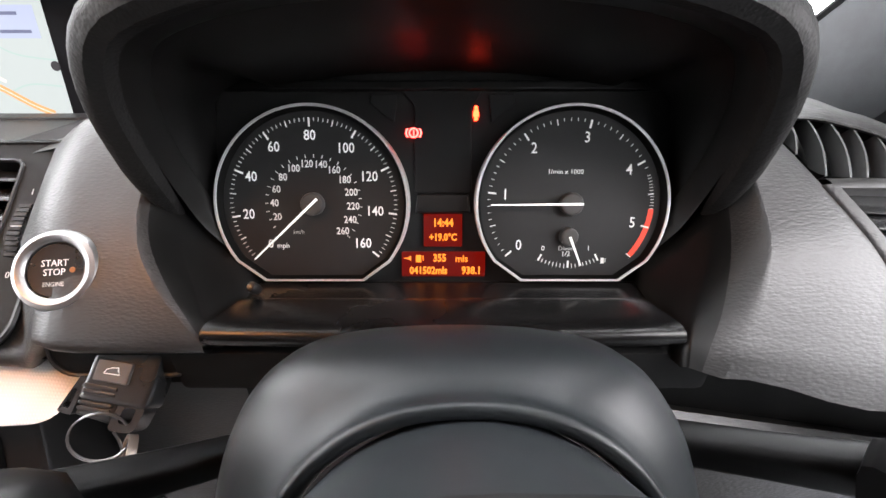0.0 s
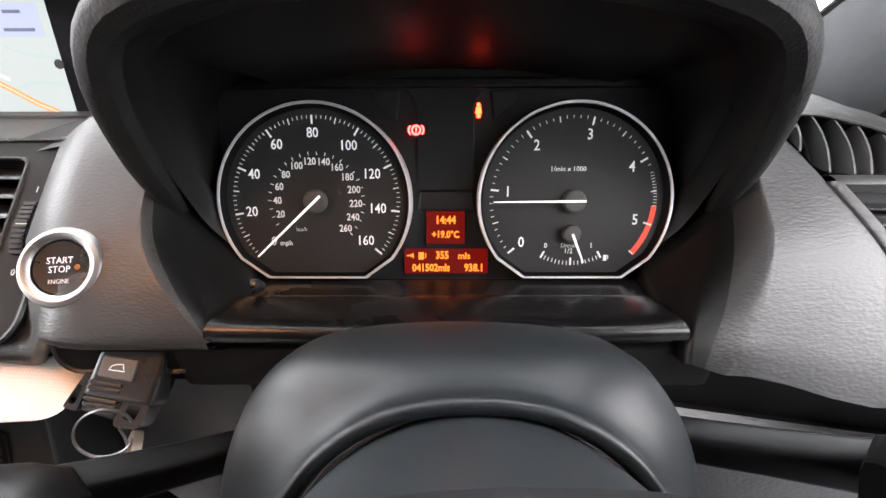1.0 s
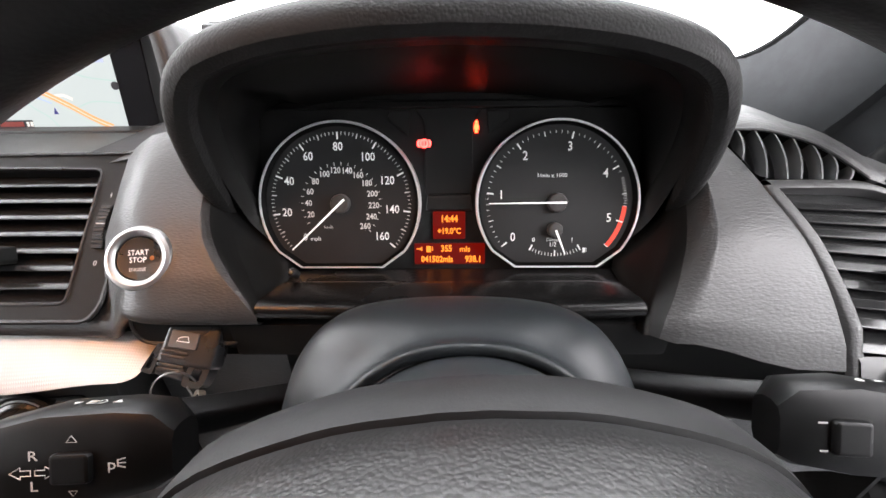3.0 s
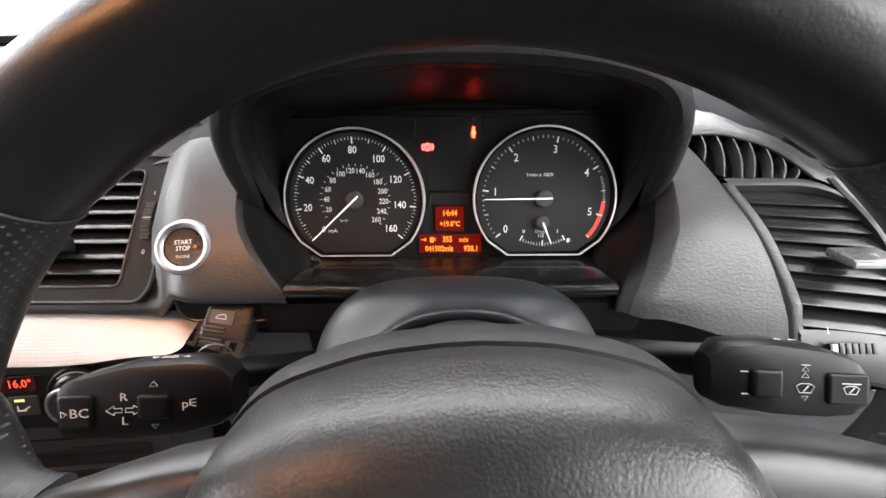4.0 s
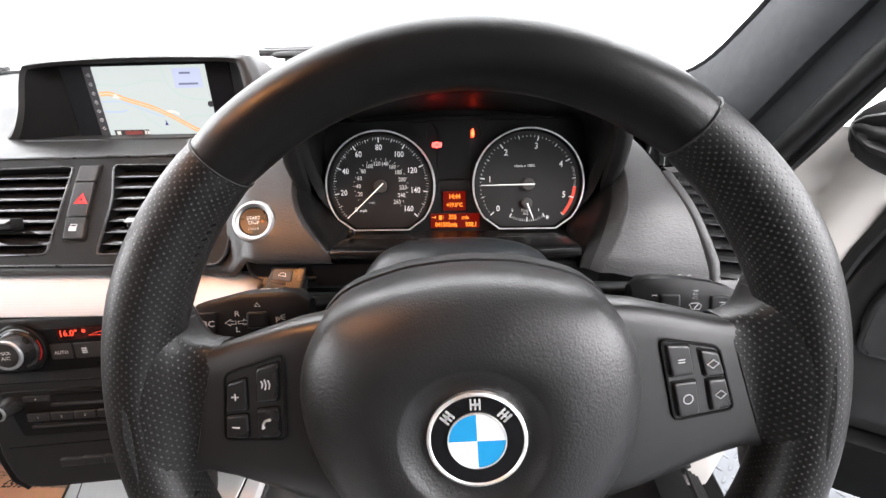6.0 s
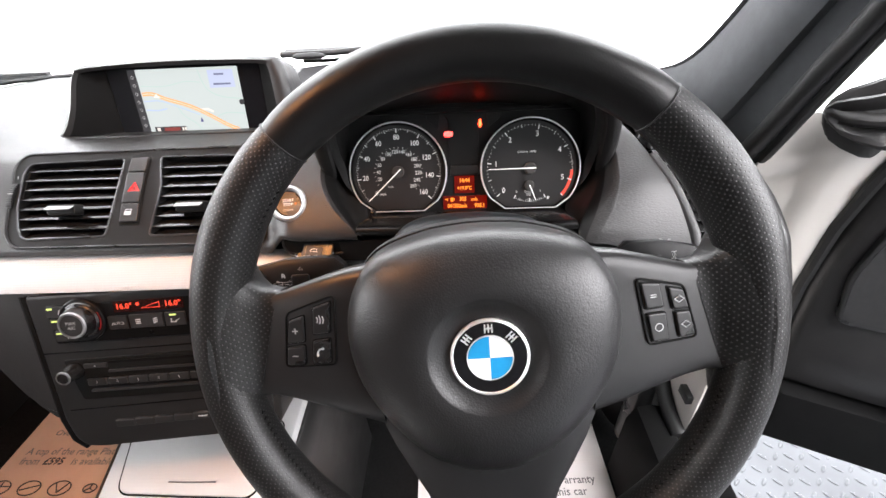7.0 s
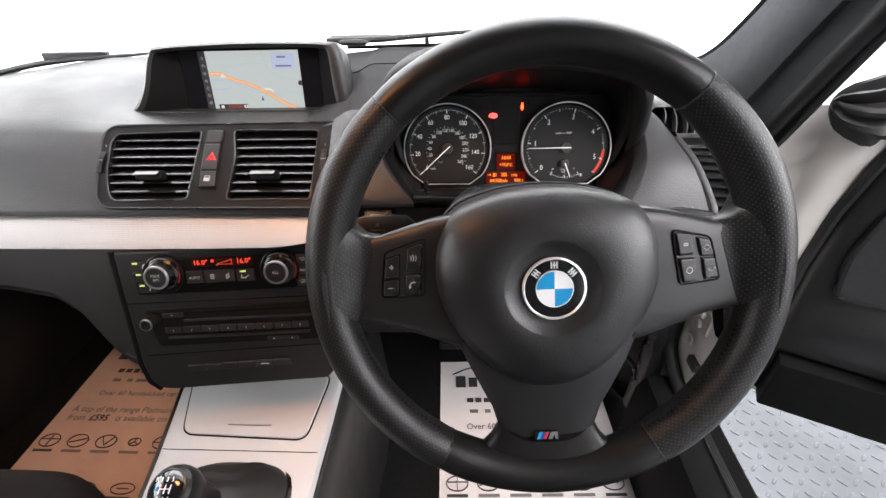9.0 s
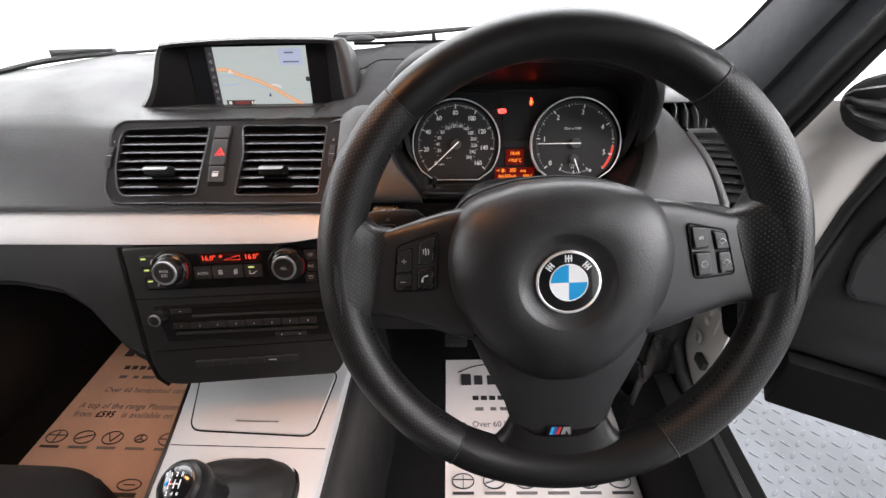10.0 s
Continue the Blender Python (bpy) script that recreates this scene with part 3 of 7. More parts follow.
part("speaker_grille", prism(rounded(offset(ccw(grille), 0.005), 0.018), 0.03, 0.0345, 0.001), CLOTH, door, "black speaker cloth", dm)
part("door_pocket", box(0.118, 1.0, 0.362, 0.474, 0.012, 0.05, 0.006), DARK, door, "matt black door pocket", dm)
part("pull_cup", lathe([(0.030, 0), (0.028, 0.006), (0.02, 0.010), (0.0, 0.011)], 24), SATIN, door, "", dm @ pose(0.315, 0.52, 0.05) @ Matrix.Diagonal((1.9, 0.8, 1, 1)))
mirror = thing("door_mirror", (0.47, 0.31, 0.86), "folded black door mirror with ribbed gaiter", "mirror")
rows = []
for i, (u, hc, half) in enumerate(((0.018, 0.917, 0.005), (0.023, 0.916, 0.014), (0.034, 0.913, 0.021), (0.050, 0.912, 0.027), (0.068, 0.914, 0.033), (0.078, 0.916, 0.034), (0.084, 0.918, 0.030), (0.088, 0.919, 0.022))):
    row = []
    for k in range(48):
        a = 2 * math.pi * k / 48
        rib = 1 + 0.40 * (abs(math.sin(4.5 * a + 0.6 + 0.12 * i)) ** 0.7 * 2 - 1) * smooth(i / 2) * (1 if i < 6 else 0.4)
        row.append((u + 0.006 * math.sin(7 * a) * smooth(i / 4), hc + half * rib * math.sin(a), 0.036 + half * 0.8 * rib * math.cos(a)))
    rows.append(row)
part("mirror_gaiter", loft(rows, closed=True, cap=True), BOOT, mirror, "crumpled black rubber gaiter", dm)
rows = [[(u, hc + half * math.copysign(abs(math.sin(a)) ** 0.8, math.sin(a)), 0.036 + 0.026 * math.cos(a)) for a in (2 * math.pi * k / 24 for k in range(24))] for u, hc, half in ((0.080, 0.919, 0.018), (0.092, 0.921, 0.023), (0.12, 0.928, 0.028), (0.17, 0.938, 0.036), (0.25, 0.945, 0.05), (0.30, 0.945, 0.045))]
part("mirror_housing", loft(rows, closed=True, cap=True), SATIN, mirror, "smooth black mirror foot", dm)

# wipers at the foot of the windscreen, and the scuttle under them
for name_x, pts in (("a", [(-1.05, 0.566, 0.893), (-0.976, 0.566, 0.909), (-0.846, 0.566, 0.929), (-0.62, 0.566, 0.942)]),
                    ("b", [(-0.300, 0.548, 0.9595), (-0.224, 0.548, 0.9600), (-0.188, 0.548, 0.9612), (0.05, 0.552, 0.9745)])):
    wiper = thing("wiper", pts[0], "black wiper arm and blade resting at the windscreen's foot", "wiper", "windscreen wipers")
    part("wiper_arm", tube(spline(pts, 4), [0.0055] * 9 + [0.0045, 0.004, 0.003, 0.003], 8), RUBBER, wiper)
    if name_x == "a":
        part("wiper_blade", box(-0.865, -0.735, 0.566, 0.578, 0.930, 0.945, 0.003), RUBBER, wiper)
    else:
        part("wiper_blade", box(-0.295, -0.188, 0.549, 0.564, 0.9575, 0.9665, 0.003), RUBBER, wiper)
        part("arm_joint", loft([[(x, 0.543 + 0.006 * math.cos(a), 0.9565 + h * math.sin(a)) for a in (2 * math.pi * k / 10 for k in range(10))] for x, h in ((-0.278, 0.002), (-0.272, 0.005), (-0.245, 0.006), (-0.232, 0.005), (-0.224, 0.002))], closed=True, cap=True), RUBBER, wiper)
        part("washer_jet", lathe([(0.004, 0), (0.004, 0.008), (0.002, 0.01)], 10), RUBBER, wiper, "", pose(-0.12, 0.548, 0.951))
single("scuttle", box(-1.08, 0.36, 0.50, 0.66, 0.80, 0.895, 0.01), DARK, "black scuttle under the windscreen", "trim", kind="structure")

# ---- dashboard ----
CENTRE = [(0.56, 0.936), (0.46, 0.930), (0.40, 0.918), (0.36, 0.9015), (0.32, 0.9035), (0.27, 0.907), (0.250, 0.9055), (0.242, 0.9025), (0.163, 0.839), (0.158, 0.8335), (0.156, 0.828)]
DRIVER = [(0.56, 0.945), (0.46, 0.945), (0.36, 0.942), (0.27, 0.938), (0.245, 0.932), (0.223, 0.921), (0.20, 0.905), (0.175, 0.8865), (0.155, 0.866), (0.142, 0.851), (0.138, 0.8455), (0.1365, 0.840)]
INBOARD = [(0.56, 0.945), (0.46, 0.945), (0.36, 0.940), (0.27, 0.932), (0.245, 0.926), (0.223, 0.914), (0.20, 0.8985), (0.18, 0.8845), (0.165, 0.8715), (0.152, 0.857), (0.147, 0.850), (0.146, 0.846)]
PASSENGER = [(0.56, 0.936), (0.46, 0.937), (0.36, 0.936), (0.30, 0.928), (0.25, 0.910), (0.22, 0.888), (0.19, 0.862), (0.163, 0.839), (0.158, 0.8335), (0.156, 0.828)]


DRIVER_Z, INBOARD_Z = curve(DRIVER), curve(INBOARD)


def low_y(x):
    return 0.156 + (0.147 - 0.156) * smooth((x + 0.215) / 0.035)


def dash_z(x, y):
    c = along(CENTRE, y)
    if x < -0.52:
        return c + (along(PASSENGER, y) - c) * smooth((-0.52 - x) / 0.12) - 0.14 * max(-0.74 - x, 0) * smooth((y - 0.30) / 0.2)
    return c + ((INBOARD_Z if x < -0.1 else DRIVER_Z)(y) - c) * smooth((x + 0.245 - 0.027 * smooth((0.195 - y) / 0.03)) / (0.05 - 0.020 * smooth((0.195 - y) / 0.03)))


EDGE_R = curve([(0.30, 0.150), (0.25, 0.155), (0.22, 0.1585), (0.19, 0.1600), (0.175, 0.1580), (0.155, 0.1485), (0.139, 0.132), (0.13, 0.122)])
VENT_R = curve([(0.30, 0.150), (0.245, 0.166), (0.223, 0.179), (0.20, 0.193), (0.175, 0.207), (0.155, 0.217), (0.139, 0.224), (0.13, 0.227)])
EDGE_L = curve([(0.30, 0.150), (0.25, 0.154), (0.22, 0.156), (0.195, 0.155), (0.18, 0.150), (0.165, 0.138), (0.155, 0.125), (0.147, 0.113)])


def edge_x(y):
    """Where the dash surface ends beside the instruments."""
    return EDGE_R(y)


def vent_x(y):
    """Where the dash surface ends at the driver's outer vent."""
    return VENT_R(y)


def edge_l(y):
    return -EDGE_L(y)


dash = thing("dashboard", (CX, 0.30, 0.80), "black soft-touch dashboard with leather grain", "dashboard")
STEPS = [0.56, 0.50, 0.46, 0.43, 0.36, 0.31, 0.27, 0.25, 0.242, 0.226, 0.21, 0.195, 0.18, 0.163]
TAIL = [0.9, 0.7, 0.5, 0.3, 0.15, 0.0]
xs = [-1.11, -1.0, -0.9, -0.8, -0.72, -0.66, -0.62, -0.58, -0.55, -0.5115, -0.47, -0.42, -0.37, -0.32, -0.27, -0.2225, -0.215, -0.205, -0.195, -0.185, -0.175, -0.165]
rows = []
for y in STEPS:
    rows.append([(x, y, dash_z(x, y)) for x in xs] + [(edge_l(y), y, dash_z(-0.15, y))])
for k in TAIL:
    row = []
    for x in xs:
        y = low_y(x) + (0.163 - low_y(x)) * k
        row.append((x, y, dash_z(x, y)))
    y = 0.147 + (0.163 - 0.147) * k
    row.append((edge_l(y), y, dash_z(-0.15, y)))
    rows.append(row)
base = rows[-1]
roll = lambda p, dy, dz, y0, z0: (p[0], p[1] + y0 + (dy - y0) * smooth((p[0] + 0.232) / 0.02), (lambda z: z + (p[2] + dz - z) * smooth((p[0] + 0.232) / 0.02))(min(p[2] - 0.003, z0)))
for dy, dz, y0, z0 in ((-0.0006, -0.0022, 0.003, 1.0), (0.0002, -0.0046, 0.003, 0.8265), (0.0022, -0.0068, 0.006, 0.8262), (0.0055, -0.0082, 0.010, 0.8260), (0.0100, -0.0088, 0.015, 0.8258), (0.033, -0.0090, 0.033, 0.8255)):
    rows.append([roll(p, dy, dz, y0, z0) for p in base])
opening = lambda i, j: not (8 <= i < 13 and 9 <= j < 15) and not (i < 7 and j >= 14)
part("passenger_panel", loft(rows, keep=opening), GRAIN, dash, "", None, 60)
# matt defroster cover between the display and the instrument hood, in two lengths
part("defroster_cover", loft([row[14:] for row in rows[3:8]]), MATTCAP, dash, "matt dark grey cover", None, 60)
part("defroster_cover", loft([row[14:] for row in rows[:4]]), MATTCAP, dash, "matt dark grey cover", None, 60)
rows = []
for y in [0.31 - 0.004 * k for k in range(37)]:
    rows.append([(edge_x(y) + 0.0005, y + 0.002, dash_z(0.2, y) - 0.0005 - 0.0115 * smooth((y - 0.140) / 0.02))] + [(edge_x(y) + (vent_x(y) - edge_x(y)) * t, y, dash_z(0.2, y) + 0.002 * math.sin(math.pi * t)) for t in (0, 0.12, 0.3, 0.5, 0.7, 0.88, 1)])
for k in TAIL:
    y = 0.1365 + (0.163 - 0.1365) * k
    drop = lambda t: (1 - k) ** 2 * smooth(t / 0.75)      # the lower edge falls away towards the vent
    rows.append([(edge_x(y) + 0.0005, y + 0.002, dash_z(0.2, y) - 0.0005 - 0.0115 * smooth((y - 0.140) / 0.02))] + [(edge_x(y) + (vent_x(y) - edge_x(y)) * t, y - 0.0085 * drop(t), dash_z(0.2, y) + 0.002 * math.sin(math.pi * t) - 0.0138 * drop(t)) for t in (0, 0.12, 0.3, 0.5, 0.7, 0.88, 1)])
rows.append([(p[0], p[1] + 0.03, p[2] - 0.004) for p in rows[-1]])
part("driver_panel", loft(rows), GRAIN, dash)
rows = [[(x, y, dash_z(-0.15 if x < -0.1 else 0.0, y) - (0.0008 if x < -0.14 else 0.0) - 0.36 * max(x - 0.16, 0)) for x in (-0.160, -0.145, -0.08, 0.0, 0.08, 0.150, 0.175, 0.20, 0.215)] for y in (0.56, 0.46, 0.40, 0.34, 0.30)]
part("top_panel", loft(rows), MATTCAP, dash)

# joint between the covers, and the black edge of the glass behind them
part("cover_joint", tube([(x, 0.43, dash_z(x, 0.43) + 0.0004) for x in (-0.27, -0.2225, -0.215, -0.205, -0.195, -0.185, -0.16)], 0.0010, 6), DARK, dash, "dark joint")
part("glass_edge", tube([(x, 0.561, 0.9455 + 0.0012 * (x > -0.2)) for x in (-0.268, -0.22, -0.15, 0.0, 0.15)], 0.0030, 8), DARK, dash, "black edge at the windscreen")

# scoop round the instruments
for s in (-1, 1):
    if s > 0:
        ys_ = [0.31 - 0.004 * k for k in range(10, 37)] + [0.1365 + (0.163 - 0.1365) * k for k in TAIL]
        outer = [Vector((edge_x(y), y, dash_z(0.2, y))) for y in ys_]
        inner = [(0.148, 0.266, 0.926), (0.146, 0.225, 0.897), (0.140, 0.195, 0.878), (0.126, 0.168, 0.863), (0.1165, 0.150, 0.854), (0.114, 0.1405, 0.843)]
    else:
        ys_ = [0.272 - 0.00315 * k for k in range(40)] + [0.147]
        outer = [Vector((edge_l(y), y, dash_z(-0.15, y))) for y in ys_]
        inner = [(-0.148, 0.266, 0.926), (-0.146, 0.225, 0.897), (-0.138, 0.195, 0.876), (-0.124, 0.172, 0.863), (-0.1145, 0.1565, 0.855), (-0.110, 0.150, 0.846)]
    outer = outer if s > 0 else resample(outer, 44)
    inner = resample(inner, len(outer))
    rows = []
    for i, (o, n) in enumerate(zip(outer, inner)):
        d = n - o
        row = [o + Vector((0.004 * s, 0, -0.0006))] * (s < 0) + [o]
        for t in (0.02, 0.05, 0.1, 0.16, 0.23, 0.31, 0.40, 0.50, 0.60, 0.70, 0.80, 0.90, 0.96):
            p = o + d * t
            row.append(Vector((p.x, p.y, o.z + d.z * (1.14 * t * t / (t + 0.14) if s > 0 else t ** 1.7))))
        row += [n, n + Vector((-0.0015 * s, 0.003, -0.003)), n + Vector((-0.003 * s, 0.014, -0.006)), n + Vector((-0.002 * s, 0.06, -0.006))]
        rows.append(row)
    rows.append([(p[0], p[1] + 0.02, p[2] - 0.003) for p in rows[-1]])
    k = 9 if s > 0 else 7
    part("binnacle_side", loft([row[:k + 1] for row in rows]), GRAIN, dash, "grained hollow beside the instruments", None, 70)
    part("binnacle_lining", loft([row[k:] for row in rows]), HOODIN, dash, "smooth black lining of the hollow", None, 70)

# hood over the instruments: inner wall, rolled lip, outer shell
lip = spline([(0.1435, 0.207, 0.880), (0.1475, 0.197, 0.918), (0.1420, 0.184, 0.955), (0.1245, 0.1745, 0.9815), (0.089, 0.1690, 0.9950), (0.045, 0.1660, 1.0015), (0.0, 0.165, 1.0035)], 4)
lip = lip + [Vector((-p.x, p.y, p.z)) for p in reversed(lip[:-1])]
mid = Vector((0, 0, 0.915))
rows_in, rows_out = [], []
tails = [Vector((0.112, 0.2085, 0.838)), Vector((0.1300, 0.2085, 0.856)), Vector((0.1395, 0.208, 0.870))]
whole = tails + lip + [Vector((-p.x, p.y, p.z)) for p in reversed(tails)]
for i, p in enumerate(whole):
    a, b = whole[max(i - 1, 0)], whole[min(i + 1, len(whole) - 1)]
    t = (b - a).normalized()
    o = Vector((t.z, 0, -t.x)).normalized()
    if o.dot(p - Vector((0, p.y, 0.91))) < 0:
        o = -o
    top = smooth((p.z - 0.93) / 0.06)
    e = min(i, len(whole) - 1 - i) - len(tails)
    sl = (0.25, 0.6, 0.82, 0.94, 1.0)[max(min(e, 4), 0)]
    deep = 0.060 + 0.030 * top
    rows_in.append([p + o * k + Vector((0, f, 0)) for k, f in ((-0.016 - 0.036 * top, deep), (-0.015 - 0.016 * top, 0.05), (-0.0135 - 0.005 * top, 0.032), (-0.0095, 0.022), (-0.0120, 0.020), (-0.0120, 0.012), (-0.0085, 0.004))])
    if e < 0:
        continue
    rows_out.append([p + o * (k * sl + 0.003 * (1 - sl)) + Vector((0, f * sl + 0.010 * (1 - sl), 0)) for k, f in ((-0.0085, 0.004), (-0.0065, -0.002), (-0.001, -0.005), (0.004, -0.004), (0.0085, 0.001), (0.0105, 0.010), (0.0105, 0.03), (0.006, 0.08), (-0.002, 0.13), (-0.02, 0.17))])
part("hood_lining", loft(rows_in), HOODIN, dash, "smooth dark inner wall of the instrument hood")
part("cluster_hood", loft(rows_out), HOODSKIN, dash, "grained rolled hood over the instruments")

# shelf and flap under the instruments
rows = [[(x * w, y, z - 0.004 * (1 - abs(x)) * f) for x in (-1, -0.97, -0.85, -0.6, -0.3, 0, 0.3, 0.6, 0.85, 0.97, 1)] for w, y, z, f in
        ((0.118, 0.205, 0.843, 0), (0.117, 0.188, 0.8445, 0), (0.110, 0.1835, 0.8455, 0), (0.108, 0.1825, 0.850, 0), (0.107, 0.178, 0.8525, 0.2), (0.1085, 0.170, 0.8545, 0.35), (0.110, 0.163, 0.8562, 0.5), (0.112, 0.157, 0.8573, 0.6), (0.1130, 0.1530, 0.8575, 0.7), (0.1136, 0.1500, 0.8566, 0.8), (0.1138, 0.1482, 0.8548, 0.9), (0.1136, 0.1475, 0.8525, 1), (0.1125, 0.1480, 0.850, 1), (0.110, 0.152, 0.846, 1), (0.108, 0.160, 0.840, 1))]
part("cluster_shelf", loft(rows), SHELF, dash, "glossy black shelf under the instruments")
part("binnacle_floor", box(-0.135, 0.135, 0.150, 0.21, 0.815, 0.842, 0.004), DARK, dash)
part("trip_button", lathe([(0.003, 0), (0.003, 0.007), (0.002, 0.0085), (0, 0.009)], 12), SATIN, dash, "small black reset pin", pose(-0.1005, 0.186, 0.853, 40, 0, 0))

# lower panels on the driver's side
rows = []
for y, z, f in ((0.190, 0.776, 1.0), (0.170, 0.784, 1.0), (0.158, 0.793, 1.0), (0.153, 0.7965, 1.0), (0.149, 0.794, 1.0), (0.147, 0.785, 1.0), (0.147, 0.774, 0.9), (0.147, 0.73, 0.3), (0.149, 0.655, 0.0), (0.20, 0.58, 0.0), (0.30, 0.56, 0.0)):
    rows.append([(x, y + 0.034 * smooth((0.02 - x) / 0.08) * (1 if z > 0.6 else 0), z + (0.034 if z > 0.6 else 0.082) * smooth((x - 0.12) / 0.12) * (z < 0.7) - 0.20 * f * max(x - 0.12, 0.0) - 0.012 * f * smooth((0.02 - x) / 0.08)) for x in (-0.222, -0.18, -0.12, -0.08, -0.06, -0.04, -0.02, 0.0, 0.02, 0.05, 0.12, 0.2, 0.28, 0.338)])
part("knee_panel", thick(loft(rows), 0.004), GRAIN, dash, "grained knee panel below the dash")
rows = [[(0.340 + 0.004 * k, y, zb + (zt - zb) * k) for k in (0.0, 0.05, 0.5, 0.95, 1.0)] for y, zb, zt in ((0.150, 0.636, 0.735), (0.158, 0.618, 0.745), (0.172, 0.596, 0.76), (0.190, 0.590, 0.78), (0.205, 0.600, 0.80), (0.225, 0.624, 0.82), (0.250, 0.640, 0.84))]
part("end_panel", thick(loft(rows), 0.004), DARK, dash, "black end panel facing the door")
# shade under the driver's panel, laid in as a matt black sheet
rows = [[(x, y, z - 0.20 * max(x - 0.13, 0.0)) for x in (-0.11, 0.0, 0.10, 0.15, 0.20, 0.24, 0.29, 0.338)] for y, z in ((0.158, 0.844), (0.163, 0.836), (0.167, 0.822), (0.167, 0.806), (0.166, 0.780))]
part("recess_shade", thick(loft(rows), 0.004), DARK, dash, "matt black sheet for the shade under the driver's panel")

# passenger's lower panel, sweeping down beside the centre stack
rows = []
for x, bottom in ((-1.11, 0.735), (-0.9, 0.736), (-0.75, 0.735), (-0.66, 0.733), (-0.60, 0.722), (-0.57, 0.70), (-0.55, 0.668), (-0.535, 0.645), (-0.518, 0.628), (-0.502, 0.620), (-0.488, 0.616)):
    rows.append([(x, y0 + (0.790 - z) * 0.0, z) for y0, z in
                 [(0.140 - 0.38 * (0.79 - (0.790 + (bottom - 0.790) * t)) * (1 if t < 0.95 else 0.8), 0.790 + (bottom - 0.790) * t) for t in (0, 0.1, 0.3, 0.5, 0.7, 0.85, 0.95, 1.0)]] + [(x + 0.004, 0.16, bottom + 0.004), (x + 0.004, 0.30, bottom + 0.03)])
part("glove_panel", loft(rows), GRAIN, dash, "dark grained panel below the trim strip")

# silver trim strip
rows = []
for x in [-1.11, -0.95, -0.8, -0.7, -0.6, -0.5, -0.4, -0.34, -0.30, -0.285, -0.27, -0.255, -0.24, -0.228, -0.218, -0.212, -0.207, -0.203, -0.200, -0.1975, -0.1958, -0.1948]:
    zt, zb = 0.8235 - 0.005 * smooth((x + 0.26) / 0.05), 0.789 + 0.004 * smooth((x + 0.5) / 0.3) + 0.011 * smooth((x + 0.30) / 0.09)
    f = math.sqrt(max(1 - (max(x + 0.214, 0.0) / 0.0194) ** 2, 0.02))
    zc, hh = (zt + zb) / 2, (zt - zb) / 2 * f
    dy = 0.008 * (1 - f)
    rows.append([(x, y + dy, zc + hh * k) for y, k in ((0.172, 1.06), (0.1645, 1.0), (0.1585, 0.80), (0.1505, 0.15), (0.1435, -0.38), (0.1385, -0.84), (0.1375, -1.0), (0.147, -1.12))])
rows.append([(-0.1940, 0.180, p[2]) for p in rows[-1]])
trim = single("trim_strip", loft(rows), ALU, "silver woven-pattern aluminium trim strip across the dash", "trim")
# shade in the gap above the trim, drawn as a black strip
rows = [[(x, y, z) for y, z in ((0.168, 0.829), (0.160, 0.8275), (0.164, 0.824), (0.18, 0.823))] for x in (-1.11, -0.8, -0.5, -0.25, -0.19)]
part("dash_groove", loft(rows), DARK, dash, "matt black strip for the shade in the gap above the trim")


# ---- start button ----
sm = pose(-0.1862, 0.1705, 0.8772, 90 - 42, 0, 5) @ Matrix.Diagonal((0.88, 0.88, 0.62, 1)) @ pose(0, 0, -0.0030)
start = thing("start_button", (-0.187, 0.172, 0.868), "silver-ringed engine start button on the dash", "button")
part("button_ring", ring([(0.0154, -0.004), (0.0156, 0.0036), (0.0168, 0.0056), (0.0192, 0.0066), (0.0215, 0.0052), (0.0228, 0.0015), (0.0230, -0.005)], 64), SATINMETAL, start, "satin silver ring", sm)
part("button_cap", lathe([(0.0152, -0.004), (0.0152, 0.0018), (0.0143, 0.0034), (0.010, 0.0030), (0.0, 0.0026)], 48), SATIN, start, "black button cap", sm)
for word, v, size in (("START", 0.0036, 0.0052), ("STOP", -0.0014, 0.0052), ("ENGINE", -0.0080, 0.0034)):
    lettering(word, size, sm @ pose(0, v, 0.0041), PRINT if word != "ENGINE" else GREYPRINT, start, stretch=0.92)
# warm reflection on the cap, put in as a faintly glowing dot
part("amber_glint", lathe([(0.0016, 0.0030), (0.0012, 0.0036), (0.0, 0.0037)], 14), AMBERDIM, start, "faint amber glow standing for a warm reflection", sm @ pose(0.0088, -0.0002, 0))

# ---- instrument cluster ----
km = pose(0, 0.2045, 0.845, 90 - 24, 0, 0)
cluster = thing("instrument_cluster", (0, 0.215, 0.845), "lit black instrument cluster with two silver-ringed dials", "instruments")
board = rounded([(-0.150, -0.014), (0.150, -0.014), (0.160, 0.06), (0.150, 0.11), (0.10, 0.146), (-0.10, 0.146), (-0.150, 0.11), (-0.160, 0.06)], 0.02)
part("back_board", prism(board, -0.020, -0.0120, 0.002), BOARD, cluster, "", km)
part("centre_panel", prism(rounded([(-0.017, 0.0505), (0.017, 0.0505), (0.0165, 0.100), (0.026, 0.112), (-0.026, 0.112), (-0.0165, 0.100)], 0.002), -0.012, -0.0106, 0.0006), BOARD, cluster, "", km)
part("centre_step", prism(rounded([(-0.0165, 0.039), (0.0165, 0.039), (0.0150, 0.0500), (-0.0150, 0.0500)], 0.001), -0.012, -0.0085, 0.001), PLASTIC, cluster, "", km)
part("top_rail", prism(rounded([(-0.125, 0.1085), (0.125, 0.1085), (0.120, 0.1135), (-0.120, 0.1135)], 0.002), -0.012, -0.006, 0.001), HOODIN, cluster, "", km)
